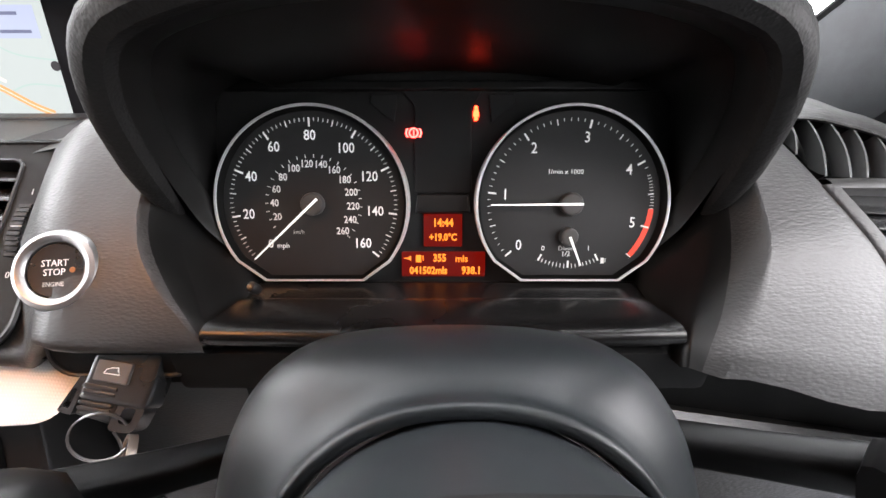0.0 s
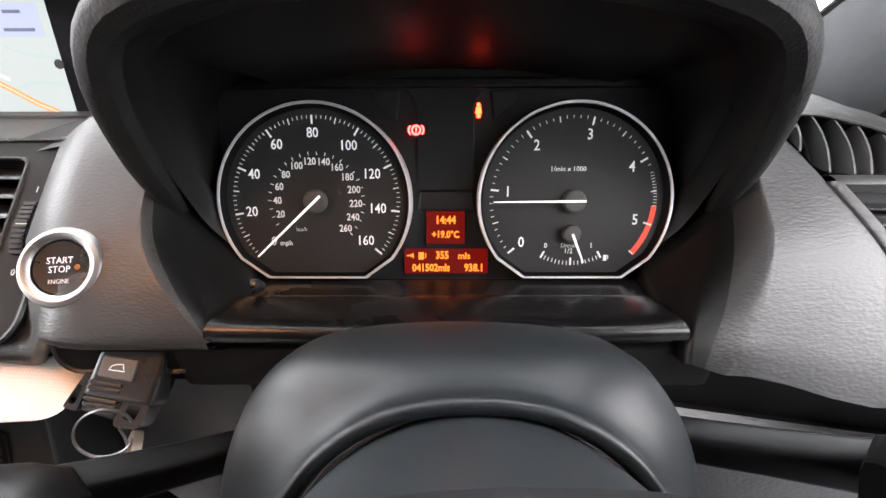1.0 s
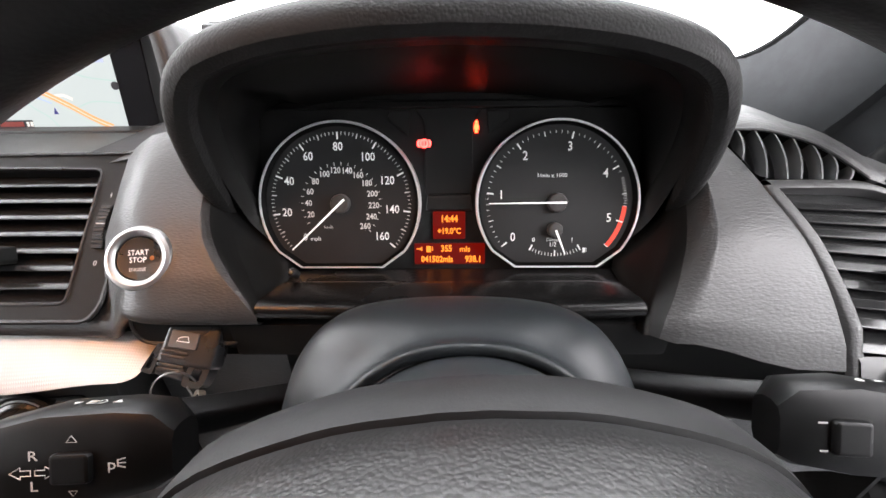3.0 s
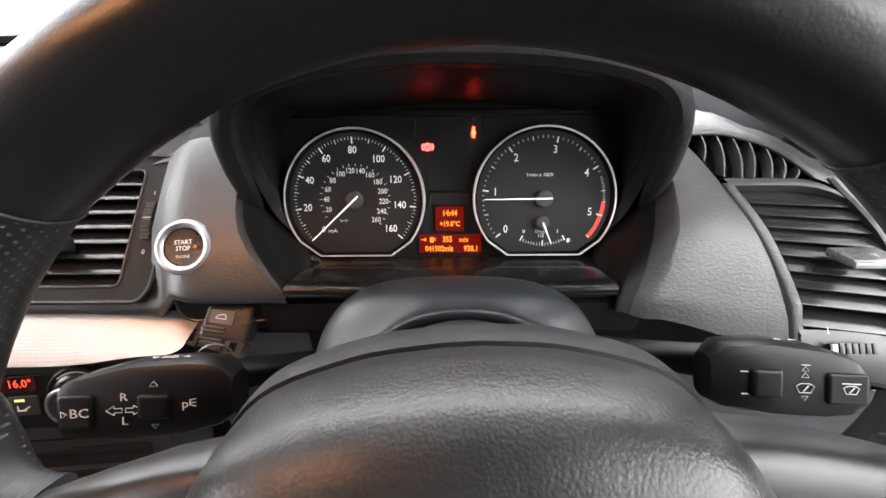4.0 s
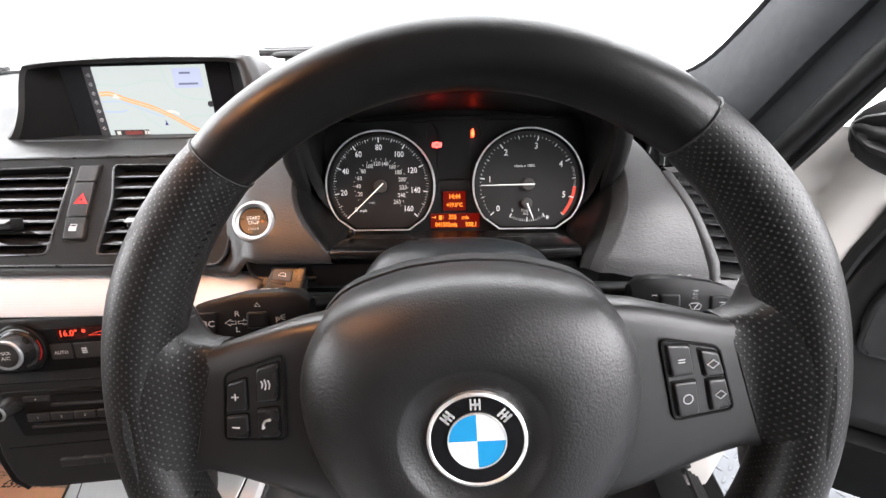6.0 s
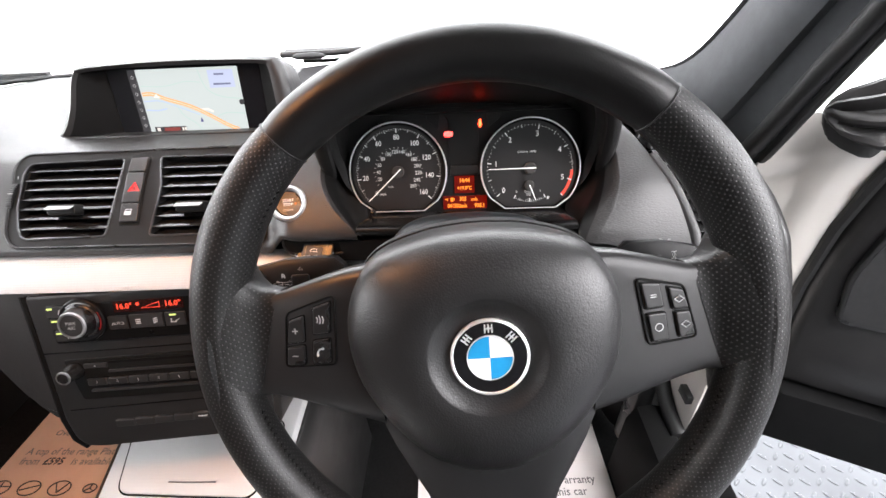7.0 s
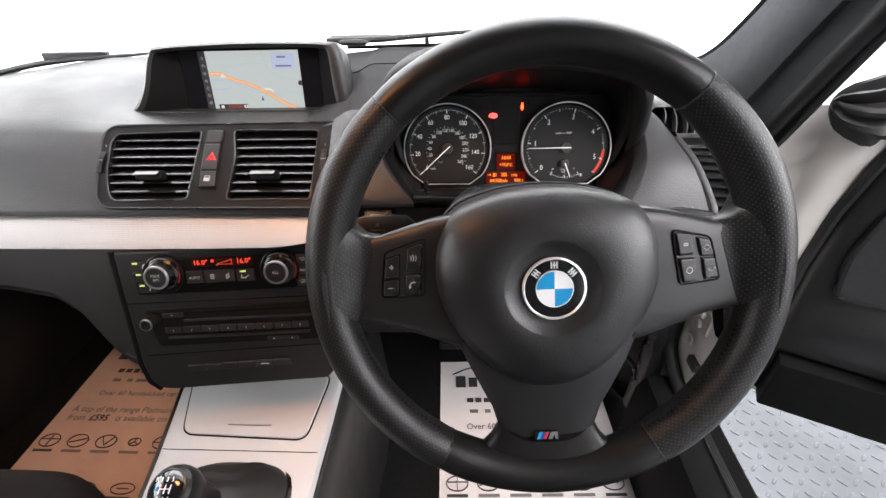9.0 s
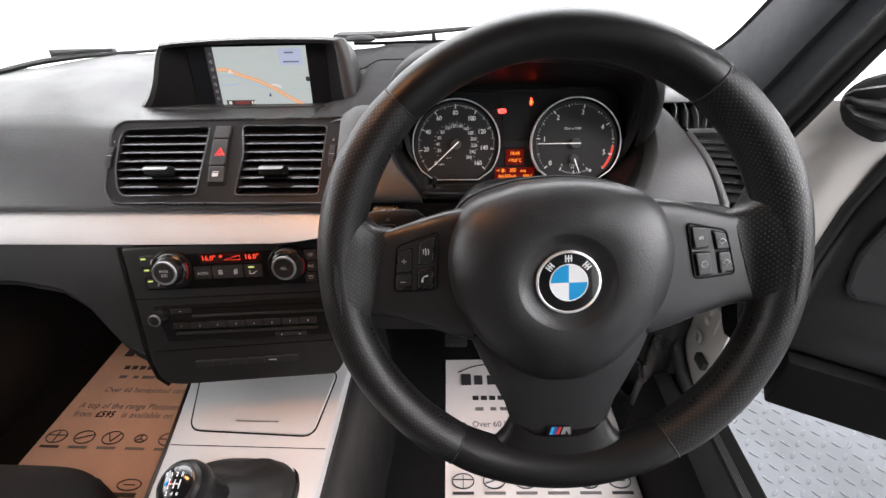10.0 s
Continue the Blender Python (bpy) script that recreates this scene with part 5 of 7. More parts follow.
# stitching along the inside of the lower rim and grips
for d0, d1 in ((140, 168), (196, 237), (302, 344)):
    bms = []
    for k in range(int((d1 - d0) / 1.6)):
        t = radians(d0 + 1.6 * k)
        for s in (-1, 1):
            bms.append(tube([((R0 - 0.0165) * math.cos(t + q), (R0 - 0.0165) * math.sin(t + q), 0.0055 + s * 0.0016 * w) for q, w in ((0.0, 0.0), (0.008, 1.0))], 0.00045, 4))
    part("stitching", join(*bms), THREAD, wheel, "black thread", um)

# side spokes: distance out, upper and lower edge, height of the face, thickness
SPOKES = [(0.066, 0.050, -0.056, 0.0130, 0.030), (0.085, 0.0470, -0.050, 0.0118, 0.028), (0.105, 0.0415, -0.043, 0.0092, 0.024), (0.125, 0.0355, -0.037, 0.0060, 0.019), (0.140, 0.0330, -0.034, 0.0040, 0.016), (0.153, 0.0345, -0.036, 0.0030, 0.016), (0.162, 0.041, -0.044, 0.002, 0.016)]
for s in (-1, 1):
    rows = []
    for u, top, bot, z, t in SPOKES:
        row = []
        for k in range(24):
            a = 2 * math.pi * k / 24
            c, q = math.cos(a), math.sin(a)
            row.append((s * u, (top + bot) / 2 + (top - bot) / 2 * math.copysign(abs(c) ** 0.35, c), z - t / 2 + t / 2 * math.copysign(abs(q) ** 0.55, q)))
        rows.append(row)
    part("side_spoke", loft(rows, closed=True, cap=True), SPOKE, wheel, "satin black plastic spoke", um)
    rows = []
    for u, grow, zf in ((0.1480, 0.0004, None), (0.1500, 0.0016, 0.0048), (0.1530, 0.0045, 0.0075), (0.1565, 0.0095, 0.0115), (0.1600, 0.0150, 0.0152), (0.1640, 0.0205, 0.0180), (0.1685, 0.0240, 0.0194)):
        row = []
        for k in range(40):
            a = 2 * math.pi * k / 40
            c, q = math.cos(a), math.sin(a)
            h = math.copysign(abs(c) ** 0.5, c)
            ua = u - 0.021 * (0.5 + 0.5 * h) * max(0.163 - u, 0) / 0.015
            top, bot, z, t = (along([(-p[0], p[j]) for p in SPOKES], -ua) for j in (1, 2, 3, 4))
            y = (top + bot) / 2 + ((top - bot) / 2 + grow) * h
            zt = z + 0.0006 if zf is None else max(zf, z + 0.0010)
            row.append((s * (ua - 2.6 * y * y * smooth((u - 0.15) / 0.012)), y, -0.008 + (zt + 0.008) * math.copysign(abs(q) ** 0.5, q)))
        rows.append(row)
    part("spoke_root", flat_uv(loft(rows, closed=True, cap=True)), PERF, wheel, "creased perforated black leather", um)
# lower spoke
rows = []
for v, hw, z, t in ((-0.050, 0.070, 0.012, 0.02), (-0.070, 0.062, 0.0125, 0.02), (-0.090, 0.053, 0.0105, 0.02), (-0.110, 0.044, 0.0075, 0.02), (-0.130, 0.0385, 0.005, 0.018), (-0.143, 0.036, 0.003, 0.018), (-0.152, 0.034, 0.001, 0.016), (-0.158, 0.028, -0.002, 0.012)):
    row = []
    for k in range(24):
        a = 2 * math.pi * k / 24
        c, q = math.cos(a), math.sin(a)
        row.append((hw * math.copysign(abs(c) ** 0.5, c), v, z - t / 2 + t / 2 * math.copysign(abs(q) ** 0.5, q)))
    rows.append(row)
part("lower_spoke", loft(rows, closed=True, cap=True), SPOKE, wheel, "satin black plastic spoke", um)

rows = []
for v, hw, z, t in ((-0.1400, 0.0385, 0.0058, 0.020), (-0.1440, 0.0400, 0.0066, 0.022), (-0.1490, 0.0450, 0.0075, 0.025), (-0.1550, 0.0560, 0.0085, 0.028), (-0.1600, 0.0680, 0.0090, 0.030)):
    row = []
    for k in range(32):
        a = 2 * math.pi * k / 32
        c, q = math.cos(a), math.sin(a)
        rise = 0.020 * abs(c) ** 2.2 * max(v + 0.160, 0) / 0.020
        row.append((hw * math.copysign(abs(c) ** 0.6, c), v + rise, z - t / 2 + t / 2 * math.copysign(abs(q) ** 0.6, q)))
    rows.append(row)
part("spoke_collar", loft(rows, closed=True, cap=True), LEATHER, wheel, "black leather round the spoke's foot", um)

# airbag pad
pad = spline([(0.0, 0.0678), (0.010, 0.0675), (0.035, 0.0645), (0.066, 0.0535), (0.0815, 0.0330), (0.0860, 0.0050), (0.0800, -0.0250), (0.0640, -0.0530), (0.0420, -0.0755), (0.0200, -0.0872), (0.0070, -0.0898), (0.0, -0.0900)], 5)
pad = [(p[0], p[1]) for p in [Vector(q) for q in [(v.x, v.y) for v in pad]]]
pad = pad + [(-x, y) for x, y in reversed(pad[1:-1])]
pad = ccw(pad)
rows = []
for k, z in ((0.97, -0.024), (1.0, -0.0210), (0.999, -0.010), (0.993, 0.0), (0.982, 0.0070), (0.962, 0.0125), (0.935, 0.0167), (0.895, 0.0205), (0.83, 0.0246), (0.74, 0.0284), (0.64, 0.0313), (0.56, 0.0326)):
    rows.append([(x * k, (y + 0.006) * k - 0.006, z) for x, y in pad])
for r, z in ((0.0352, 0.0331), (0.0340, 0.0326), (0.0322, 0.0312), (0.0300, 0.0298), (0.0270, 0.0285), (0.0240, 0.0277)):
    rows.append([(0.0010 + r * math.cos(math.atan2(y + 0.006, x)), -0.0048 + r * math.sin(math.atan2(y + 0.006, x)), z) for x, y in pad])
bm = loft(rows, closed=True)
vs = list(bm.verts)
bm.faces.new(vs[-len(pad):])
hub = part("airbag_cover", bm, PAD, wheel, "grained black airbag cover", um, sharp=50)
part("pad_housing", loft([[(x * k, (y + 0.006) * k - 0.006, z) for x, y in pad] for k, z in ((0.90, -0.046), (1.00, -0.044), (1.025, -0.038), (1.025, -0.028), (1.015, -0.0225), (0.96, -0.0215))], closed=True, cap=True), HOUSING, wheel, "matt black housing behind the airbag cover", um)
lettering("AIRBAG", 0.0085, um @ pose(0.002, -0.066, 0.0192, -28, 0, 0), PAD, hub, bold=0.0001)
bmx = um @ pose(0.0020, -0.0050, 0.0277)
badge = part("badge", lathe([(0.0224, 0.0), (0.0224, 0.0012), (0.0215, 0.0022), (0.0, 0.0028)], 48), BADGEBLACK, hub, "round black badge", bmx)
part("badge_ring", ring([(0.0212, 0.0), (0.0228, 0.0), (0.0228, 0.0024), (0.0216, 0.0030), (0.0210, 0.0024)], 48), CHROME, badge, "chrome ring", bmx)
part("badge_inner_ring", ring([(0.0128, 0.0), (0.0128, 0.0034), (0.0134, 0.0034), (0.0134, 0.0)], 40), CHROME, badge, "chrome ring", bmx)
for q in range(4):
    pts = [(0, 0)] + [(0.0128 * math.cos(radians(90 * q + 90 * k / 10)), 0.0128 * math.sin(radians(90 * q + 90 * k / 10))) for k in range(11)]
    part("badge_quarter", prism(pts, 0.001, 0.0031, 0.00005), WHITE if q % 2 == 0 else BLUE, badge, "white quarter" if q % 2 == 0 else "blue quarter", bmx)
for a in (138, 90, 42):
    t = radians(a)
    bms = join(*[bar(o, 0, 0.0009, 0.0050, 0.0022, 0.0006) for o in (-0.0020, 0, 0.0020)], bar(0, 0.0, 0.0046, 0.0009, 0.0022, 0.0006))
    part("badge_mark", bms, CHROME, badge, "plain silver mark", bmx @ pose(0.0172 * math.cos(t), 0.0172 * math.sin(t), 0, 0, 0, a - 90))
smx = um @ pose(-0.001, -0.1335, 0.0062, -8, 0, 0)
sb = part("spoke_badge", prism(rrect(0.0195, 0.0085, 0.001, 2), 0, 0.0008, 0.0003), BADGEBLACK, wheel, "small striped badge", smx)
for k, m_s in enumerate((BLUE, NAVY, REDP)):
    u = -0.0068 + 0.0027 * k
    part("badge_stripe", prism([(u - 0.0014, -0.003), (u + 0.0011, -0.003), (u + 0.0036, 0.003), (u + 0.0011, 0.003)], 0.0006, 0.0011, 0.0001), m_s, sb, "", smx)
part("badge_mark", prism([(0.0010, -0.003), (0.0035, 0.003), (0.0088, 0.003), (0.0088, -0.003), (0.0070, -0.003), (0.0060, 0.0005), (0.0044, -0.003)], 0.0006, 0.0012, 0.0001), SATINMETAL, sb, "plain silver mark", smx)


def key_pad(outline, pose_m, keys):
    base = part("button_surround", join(prism(rounded(outline, 0.004), -0.004, 0.0010, 0.0006)), SPOKE, wheel, "satin black button plate", pose_m)
    part("button_groove", tube([(x, y, 0.0011) for x, y in rounded(outline, 0.004)], 0.0008, 6, True), DARK, base, "fine dark groove", pose_m)
    for quad, sign in keys:
        k = part("button", prism(rounded(quad, 0.0016, 3), -0.003, 0.0030, 0.0009), SATIN, base, "black push button", pose_m)
        part("button_gap", prism(rounded(offset(ccw(quad), -0.0009), 0.002, 3), -0.003, 0.0014, 0.0002), DARK, base, "black gap", pose_m)
        c = Vector((sum(p[0] for p in quad) / 4, sum(p[1] for p in quad) / 4))
        if sign:
            part("button_print", sign, DIMPRINT, k, "", pose_m @ pose(c.x, c.y, 0.0031))


lkm = um @ pose(-0.1080, 0.0075, 0.0078, 0, -9, 0) @ Matrix.Diagonal((1, 0.90, 1, 1))
plus = join(bar(0, 0, 0.0040, 0.0007), bar(0, 0, 0.0007, 0.0040))
voice = join(*[tube([(u, -0.0032 + 0.5 * abs(u), 0.0002), (u + 0.0007, 0.0, 0.0002), (u, 0.0032 - 0.5 * abs(u), 0.0002)], 0.0004, 4) for u in (-0.0024, -0.0006, 0.0014)])
phone = tube([(-0.0022, -0.0028, 0.0002), (-0.0022, -0.0005, 0.0002), (-0.0008, 0.0018, 0.0002), (0.0022, 0.0026, 0.0002)], [0.0009, 0.0005, 0.0005, 0.0009], 6)
key_pad([(-0.0185, -0.0225), (0.0160, -0.0205), (0.0195, 0.0290), (-0.0135, 0.0170)], lkm,
        [([(-0.0148, -0.0050), (-0.0033, -0.0035), (-0.0020, 0.0150), (-0.0120, 0.0115)], plus), ([(-0.0165, -0.0205), (-0.0045, -0.0200), (-0.0035, -0.0062), (-0.0150, -0.0077)], bar(0, 0, 0.0040, 0.0007)),
         ([(0.0030, 0.0015), (0.0145, 0.0030), (0.0165, 0.0245), (0.0050, 0.0205)], voice), ([(0.0010, -0.0195), (0.0130, -0.0185), (0.0140, -0.0015), (0.0025, -0.0030)], phone)])
rkm = um @ pose(0.1115, 0.0090, 0.0074, 0, 9, 0) @ Matrix.Diagonal((1, 0.96, 1, 1))
loop = ring([(0.0022, 0), (0.0022, 0.0002), (0.0027, 0.0002), (0.0027, 0)], 20)
dia = tube([(0.0030, 0, 0.0002), (0, 0.0022, 0.0002), (-0.0030, 0, 0.0002), (0, -0.0022, 0.0002)], 0.0004, 4, True)
key_pad([(-0.0130, -0.0215), (0.0190, -0.0195), (0.0100, 0.0150), (-0.0205, 0.0225)], rkm,
        [([(-0.0150, 0.0025), (-0.0035, 0.0030), (-0.0065, 0.0180), (-0.0185, 0.0195)], join(bar(0, 0.0006, 0.0036, 0.0005), bar(0, -0.0008, 0.0036, 0.0005))),
         ([(0.0025, 0.0008), (0.0125, 0.0005), (0.0085, 0.0125), (-0.0010, 0.0150)], dia), ([(-0.0110, -0.0190), (-0.0003, -0.0185), (-0.0025, -0.0010), (-0.0145, -0.0010)], loop),
         ([(0.0065, -0.0180), (0.0170, -0.0170), (0.0130, -0.0018), (0.0035, -0.0015)], dia.copy())])



# ---- centre vents ----
am = pose(CX, 0.1975, 0.8675, 90 - 50.4, 0, 0)
centre = thing("centre_vents", (CX, 0.20, 0.83), "black centre air vents with satin levers", "air vent")


def frame_plate(outer, holes, z0, z1, b):
    """A plate with openings: a bridge-filled bmesh with walls."""
    bm = bmesh.new()
    edges = []
    for pts in [ccw(outer)] + [list(reversed(ccw(h))) for h in holes]:
        vs = [bm.verts.new((p[0], p[1], z1)) for p in pts]
        edges += [bm.edges.new((vs[i - 1], vs[i])) for i in range(len(vs))]
    bmesh.ops.triangle_fill(bm, use_beauty=True, use_dissolve=False, edges=edges)
    ext = bmesh.ops.extrude_face_region(bm, geom=bm.faces[:])
    bmesh.ops.translate(bm, verts=[v for v in ext["geom"] if isinstance(v, bmesh.types.BMVert)], vec=(0, 0, z0 - z1))
    return bm


outer = rounded([(-0.151, -0.034), (-0.138, -0.050), (0.138, -0.050), (0.145, -0.04), (0.152, 0.060), (0.146, 0.068), (-0.150, 0.066), (-0.163, 0.052)], 0.010)
hole_l = rounded([(-0.127, -0.0405), (-0.0335, -0.0385), (-0.0290, 0.0565), (-0.1430, 0.0535), (-0.1495, 0.042), (-0.1460, 0.0), (-0.1370, -0.030)], 0.006)
hole_r = rounded([(0.0165, -0.0390), (0.1220, -0.0385), (0.1250, 0.0560), (0.0135, 0.0575), (0.0200, 0.02)], 0.006)
part("vent_frame", frame_plate(outer, [hole_l, hole_r], -0.010, 0.0035, 0.001), VENTBLACK, centre, "", am)
part("frame_bead", tube([(x, y, 0.0035) for x, y in outer], 0.0016, 6, True), SATIN, centre, "thin satin bead", am)
for h in (hole_l, hole_r):
    part("opening_bead", tube([(x, y, 0.0034) for x, y in h], 0.0012, 6, True), SATIN, centre, "thin satin bead", am)
back = am @ pose(0, 0, -0.045)
for b6 in ((-0.150, 0.130, -0.050, -0.046, 0.0, 0.036), (-0.150, 0.130, 0.060, 0.064, 0.0, 0.036), (-0.154, -0.150, -0.05, 0.064, 0, 0.036), (0.130, 0.134, -0.05, 0.064, 0, 0.036), (-0.030, 0.014, -0.046, 0.06, 0.0, 0.036), (-0.154, 0.134, -0.05, 0.064, -0.004, 0.0)):
    part("duct_wall", box(*b6), DARK, centre, "matt black duct wall", back)
SLAT = [(-0.0120, -0.0013), (0.0085, -0.0011), (0.0100, 0.0), (0.0085, 0.0011), (-0.0120, 0.0013)]
for x0, x1 in ((-0.1445, -0.0315), (0.0155, 0.1245)):
    for k in range(8):
        v = -0.0335 + 0.0120 * k
        a0_, a1_ = (along([(0.052, -0.1440), (0.042, -0.1480), (0.0, -0.1450), (-0.030, -0.1360), (-0.040, -0.128)], v) if x0 < 0 else x0), x1 - (0.002 if k == 0 else 0)
        bm = loft([[(x, v + q, p - 0.004) for p, q in SLAT] for x in (a0_, (a0_ + a1_) / 2, a1_)], closed=True, cap=True)
        bm.transform(pose(0, v, -0.005) @ pose(0, 0, 0, 44, 0, 0) @ pose(0, -v, 0.004))
        part("slat", bm, SLATBLACK, centre, "", am)
    for k in range(5):
        x = x0 + (x1 - x0) * (k + 0.5) / 5
        part("rear_fin", box(x - 0.0008, x + 0.0008, -0.042, 0.058, -0.034, -0.018), DARK, centre, "", am)
for lx in (-0.083, 0.064):
    lever = prism(rounded([(-0.0165, -0.0035), (-0.0150, -0.0055), (0.0150, -0.0055), (0.0165, -0.0035), (0.0155, 0.006), (-0.0155, 0.006)], 0.002), 0.002, 0.0145, 0.0014)
    part("lever", lever, VENTBLACK, centre, "satin grey lever", am @ pose(lx, -0.005, 0, 20, 0, 0))
    part("lever_face", prism(rrect(0.030, 0.0105, 0.002, 3), 0.0, 0.0012, 0.0005), LEVER, centre, "satin grey lever face", am @ pose(lx, -0.0055, 0.0135, -38, 0, 0) @ pose(0, -0.003, 0))
for tx in (-0.1545, 0.1350):
    wheel_t = part("thumb_wheel", prism(rrect(0.0074, 0.030, 0.001, 2), -0.002, 0.0012, 0.0004), DARK, centre, "ribbed black thumb wheel", am @ pose(tx, 0.013, 0.0035))
    for k in range(-5, 6):
        part("wheel_rib", bar(0, 0.0028 * k, 0.0070, 0.0019, 0.0006 + 0.0026 * math.cos(k / 5 * 1.3), 0.001), SATIN, wheel_t, "", am @ pose(tx, 0.013, 0.0035))
    part("wheel_mark", bar(0, 0.0045, 0.0060, 0.0014, 0.0034), GREYPRINT, wheel_t, "", am @ pose(tx, 0.010, 0.0035))
    for word, v in (("I", 0.036), ("0", -0.012)):
        lettering(word, 0.0050, am @ pose(tx, v, 0.0038), GREYPRINT, centre)

# hazard and locking switches between the vents
haz = thing("switch_bank", (CX - 0.01, 0.20, 0.845), "black hazard and door lock switch bank", "switch")
hm = am @ pose(-0.0100, 0.0165, 0.0035)


def sx(v):
    return -0.0009 + 0.0020 * (v / 0.04) ** 2 - 0.0004 * v / 0.04


for name_b, v0, v1, m_b in (("upper_switch", 0.0215, 0.0395, PLASTIC), ("hazard_switch", -0.0165, 0.0205, SATIN), ("lock_switch", -0.0395, -0.0175, SATIN)):
    pts = [(-0.0105 + sx(v0), v0), (0.0100 + sx(v0), v0), (0.0105 + sx((v0 + v1) / 2), (v0 + v1) / 2), (0.0100 + sx(v1), v1), (-0.0105 + sx(v1), v1), (-0.0100 + sx((v0 + v1) / 2), (v0 + v1) / 2)]
    b = part(name_b, prism(rounded(pts, 0.002, 3), -0.003, 0.0032, 0.0010), m_b, haz, "", hm)
    if name_b == "hazard_switch":
        bm = join(*[tube([(s * c, s * d, 0.0) for c, d in ((-0.0075, -0.0052), (0.0075, -0.0052), (0, 0.0072))], 0.0010, 6, True) for s in (0.80, 0.42)])
        part("hazard_triangle", bm, HAZRED, b, "lit red triangle", hm @ pose(0.0012, 0.0015, 0.0032))
    if name_b == "lock_switch":
        part("lock_print", join(bar(0, -0.001, 0.0075, 0.0046), bar(-0.0028, 0.0022, 0.0006, 0.0030), bar(0.0005, 0.0035, 0.0070, 0.0006), bar(0.0036, 0.0022, 0.0006, 0.0030)), GREYPRINT, b, "", hm @ pose(-0.0005, -0.0285, 0.0033))
part("switch_surround", prism(rounded([(-0.0115, -0.043), (0.0135, -0.043), (0.0125, -0.02), (0.0118, 0.0), (0.0122, 0.022), (0.0130, 0.0425), (-0.0120, 0.0425), (-0.0132, 0.022), (-0.0138, 0.0), (-0.0130, -0.022)], 0.004), -0.006, 0.0006, 0.0008), DARK, haz, "", hm)

# ---- navigation display ----
nm = pose(CX, 0.347, 0.9005, 90 - 11.5, 0, 0)
navi = thing("navigation_display", (CX, 0.36, 0.90), "black hooded dashboard screen showing a road map", "display")
part("display_glass", prism(rrect(0.205, 0.089, 0.002, 3, 0.0, 0.0405), -0.006, 0.0, 0.0008), SCREENGLASS, navi, "black glass panel", nm)
panel = part("map_screen", prism(rrect(0.1370, 0.0800, 0.0004, 1, 0.0050, 0.0405), -0.001, 0.0006, 0.0001), MAPGROUND, navi, "lit pale road map", nm)
road = spline([(-0.062, 0.050), (-0.048, 0.050), (-0.030, 0.043), (0.0, 0.033), (0.025, 0.020), (0.045, 0.008), (0.060, 0.0012)], 6)


def ribbon(pts, w, z):
    rows = []
    for i, p in enumerate(pts):
        a, b = pts[max(i - 1, 0)], pts[min(i + 1, len(pts) - 1)]
        d = Vector((b[0] - a[0], b[1] - a[1])).normalized()
        rows.append([(p[0] - d.y * w, p[1] + d.x * w, z), (p[0] + d.y * w, p[1] - d.x * w, z)])
    return loft(rows)


part("map_road", ribbon([(p[0], p[1]) for p in [Vector((q[0], q[1])) for q in road]], 0.0024, 0.0009), MAPROAD, panel, "orange road", nm)
part("map_road_middle", ribbon([(p.x, p.y) for p in road], 0.0004, 0.0012), MAPPALE, panel, "pale lane line", nm)
for pts, w, m_l in (([(-0.062, 0.041), (-0.04, 0.041), (-0.02, 0.034), (0.01, 0.022)], 0.0007, MAPBLUE), ([(0.02, 0.0795), (0.024, 0.062), (0.030, 0.052), (0.045, 0.044), (0.0725, 0.040)], 0.0006, MAPTEAL),
                    ([(-0.062, 0.030), (-0.045, 0.029), (-0.033, 0.031)], 0.0009, MAPBLUE), ([(-0.062, 0.0605), (-0.03, 0.0590), (0.0, 0.0640), (0.020, 0.0625)], 0.0005, MAPTEAL), ([(-0.02, 0.0392), (-0.012, 0.022), (0.004, 0.010), (0.010, 0.001)], 0.0006, MAPTEAL),
                    ([(0.030, 0.0170), (0.048, 0.0230), (0.0725, 0.0215)], 0.0006, MAPTEAL), ([(0.012, 0.0275), (0.022, 0.0285), (0.030, 0.0250)], 0.0014, MAPPALE)):
    line_pts = [(p.x, p.y) for p in spline([(x, y, 0) for x, y in pts], 5)]
    part("map_lane", ribbon(line_pts, w, 0.0008), m_l, panel, "", nm)
part("map_label", join(bar(0.050, 0.066, 0.034, 0.022, 0.0008)), MAPBOX, panel, "pale blue label box", nm)
for u, v, w in ((0.048, 0.0715, 0.013), (0.050, 0.0595, 0.023)):
    part("map_label_print", bar(u, v, w, 0.0022, 0.0012), MAPINK, panel, "", nm)
part("map_arrow", prism([(-0.047, 0.0455), (-0.038, 0.0445), (-0.0428, 0.0505)], 0.0010, 0.0014, 0.0001), MAPPALE, panel, "", nm)
part("map_marker", prism([(0.0095, 0.0125), (0.0135, 0.0125), (0.0115, 0.0185)], 0.0010, 0.0013, 0.0001), NAVY, panel, "", nm)
part("map_dial", prism(disc_pts(0.0035, 16, 0.0715, 0.036), 0.0008, 0.0014, 0.0002), MAPDARK, panel, "", nm)
band = part("map_status_band", bar(-0.0350, 0.0042, 0.044, 0.0070, 0.0008), MAPDARK, panel, "dark status band", nm)
part("map_status_light", join(bar(-0.0325, 0.0042, 0.022, 0.0042, 0.0012)), MAPRED, band, "", nm)
for u, w in ((-0.0515, 0.0045), (-0.0175, 0.0022), (-0.0140, 0.0022)):
    part("map_status_print", bar(u, 0.0042, w, 0.0042, 0.0012), MAPPALE, band, "", nm)
strip = part("icon_strip", bar(-0.0690, 0.0405, 0.0105, 0.0800, 0.0002, 0.0006), MAPDARK, navi, "dark icon strip", nm)
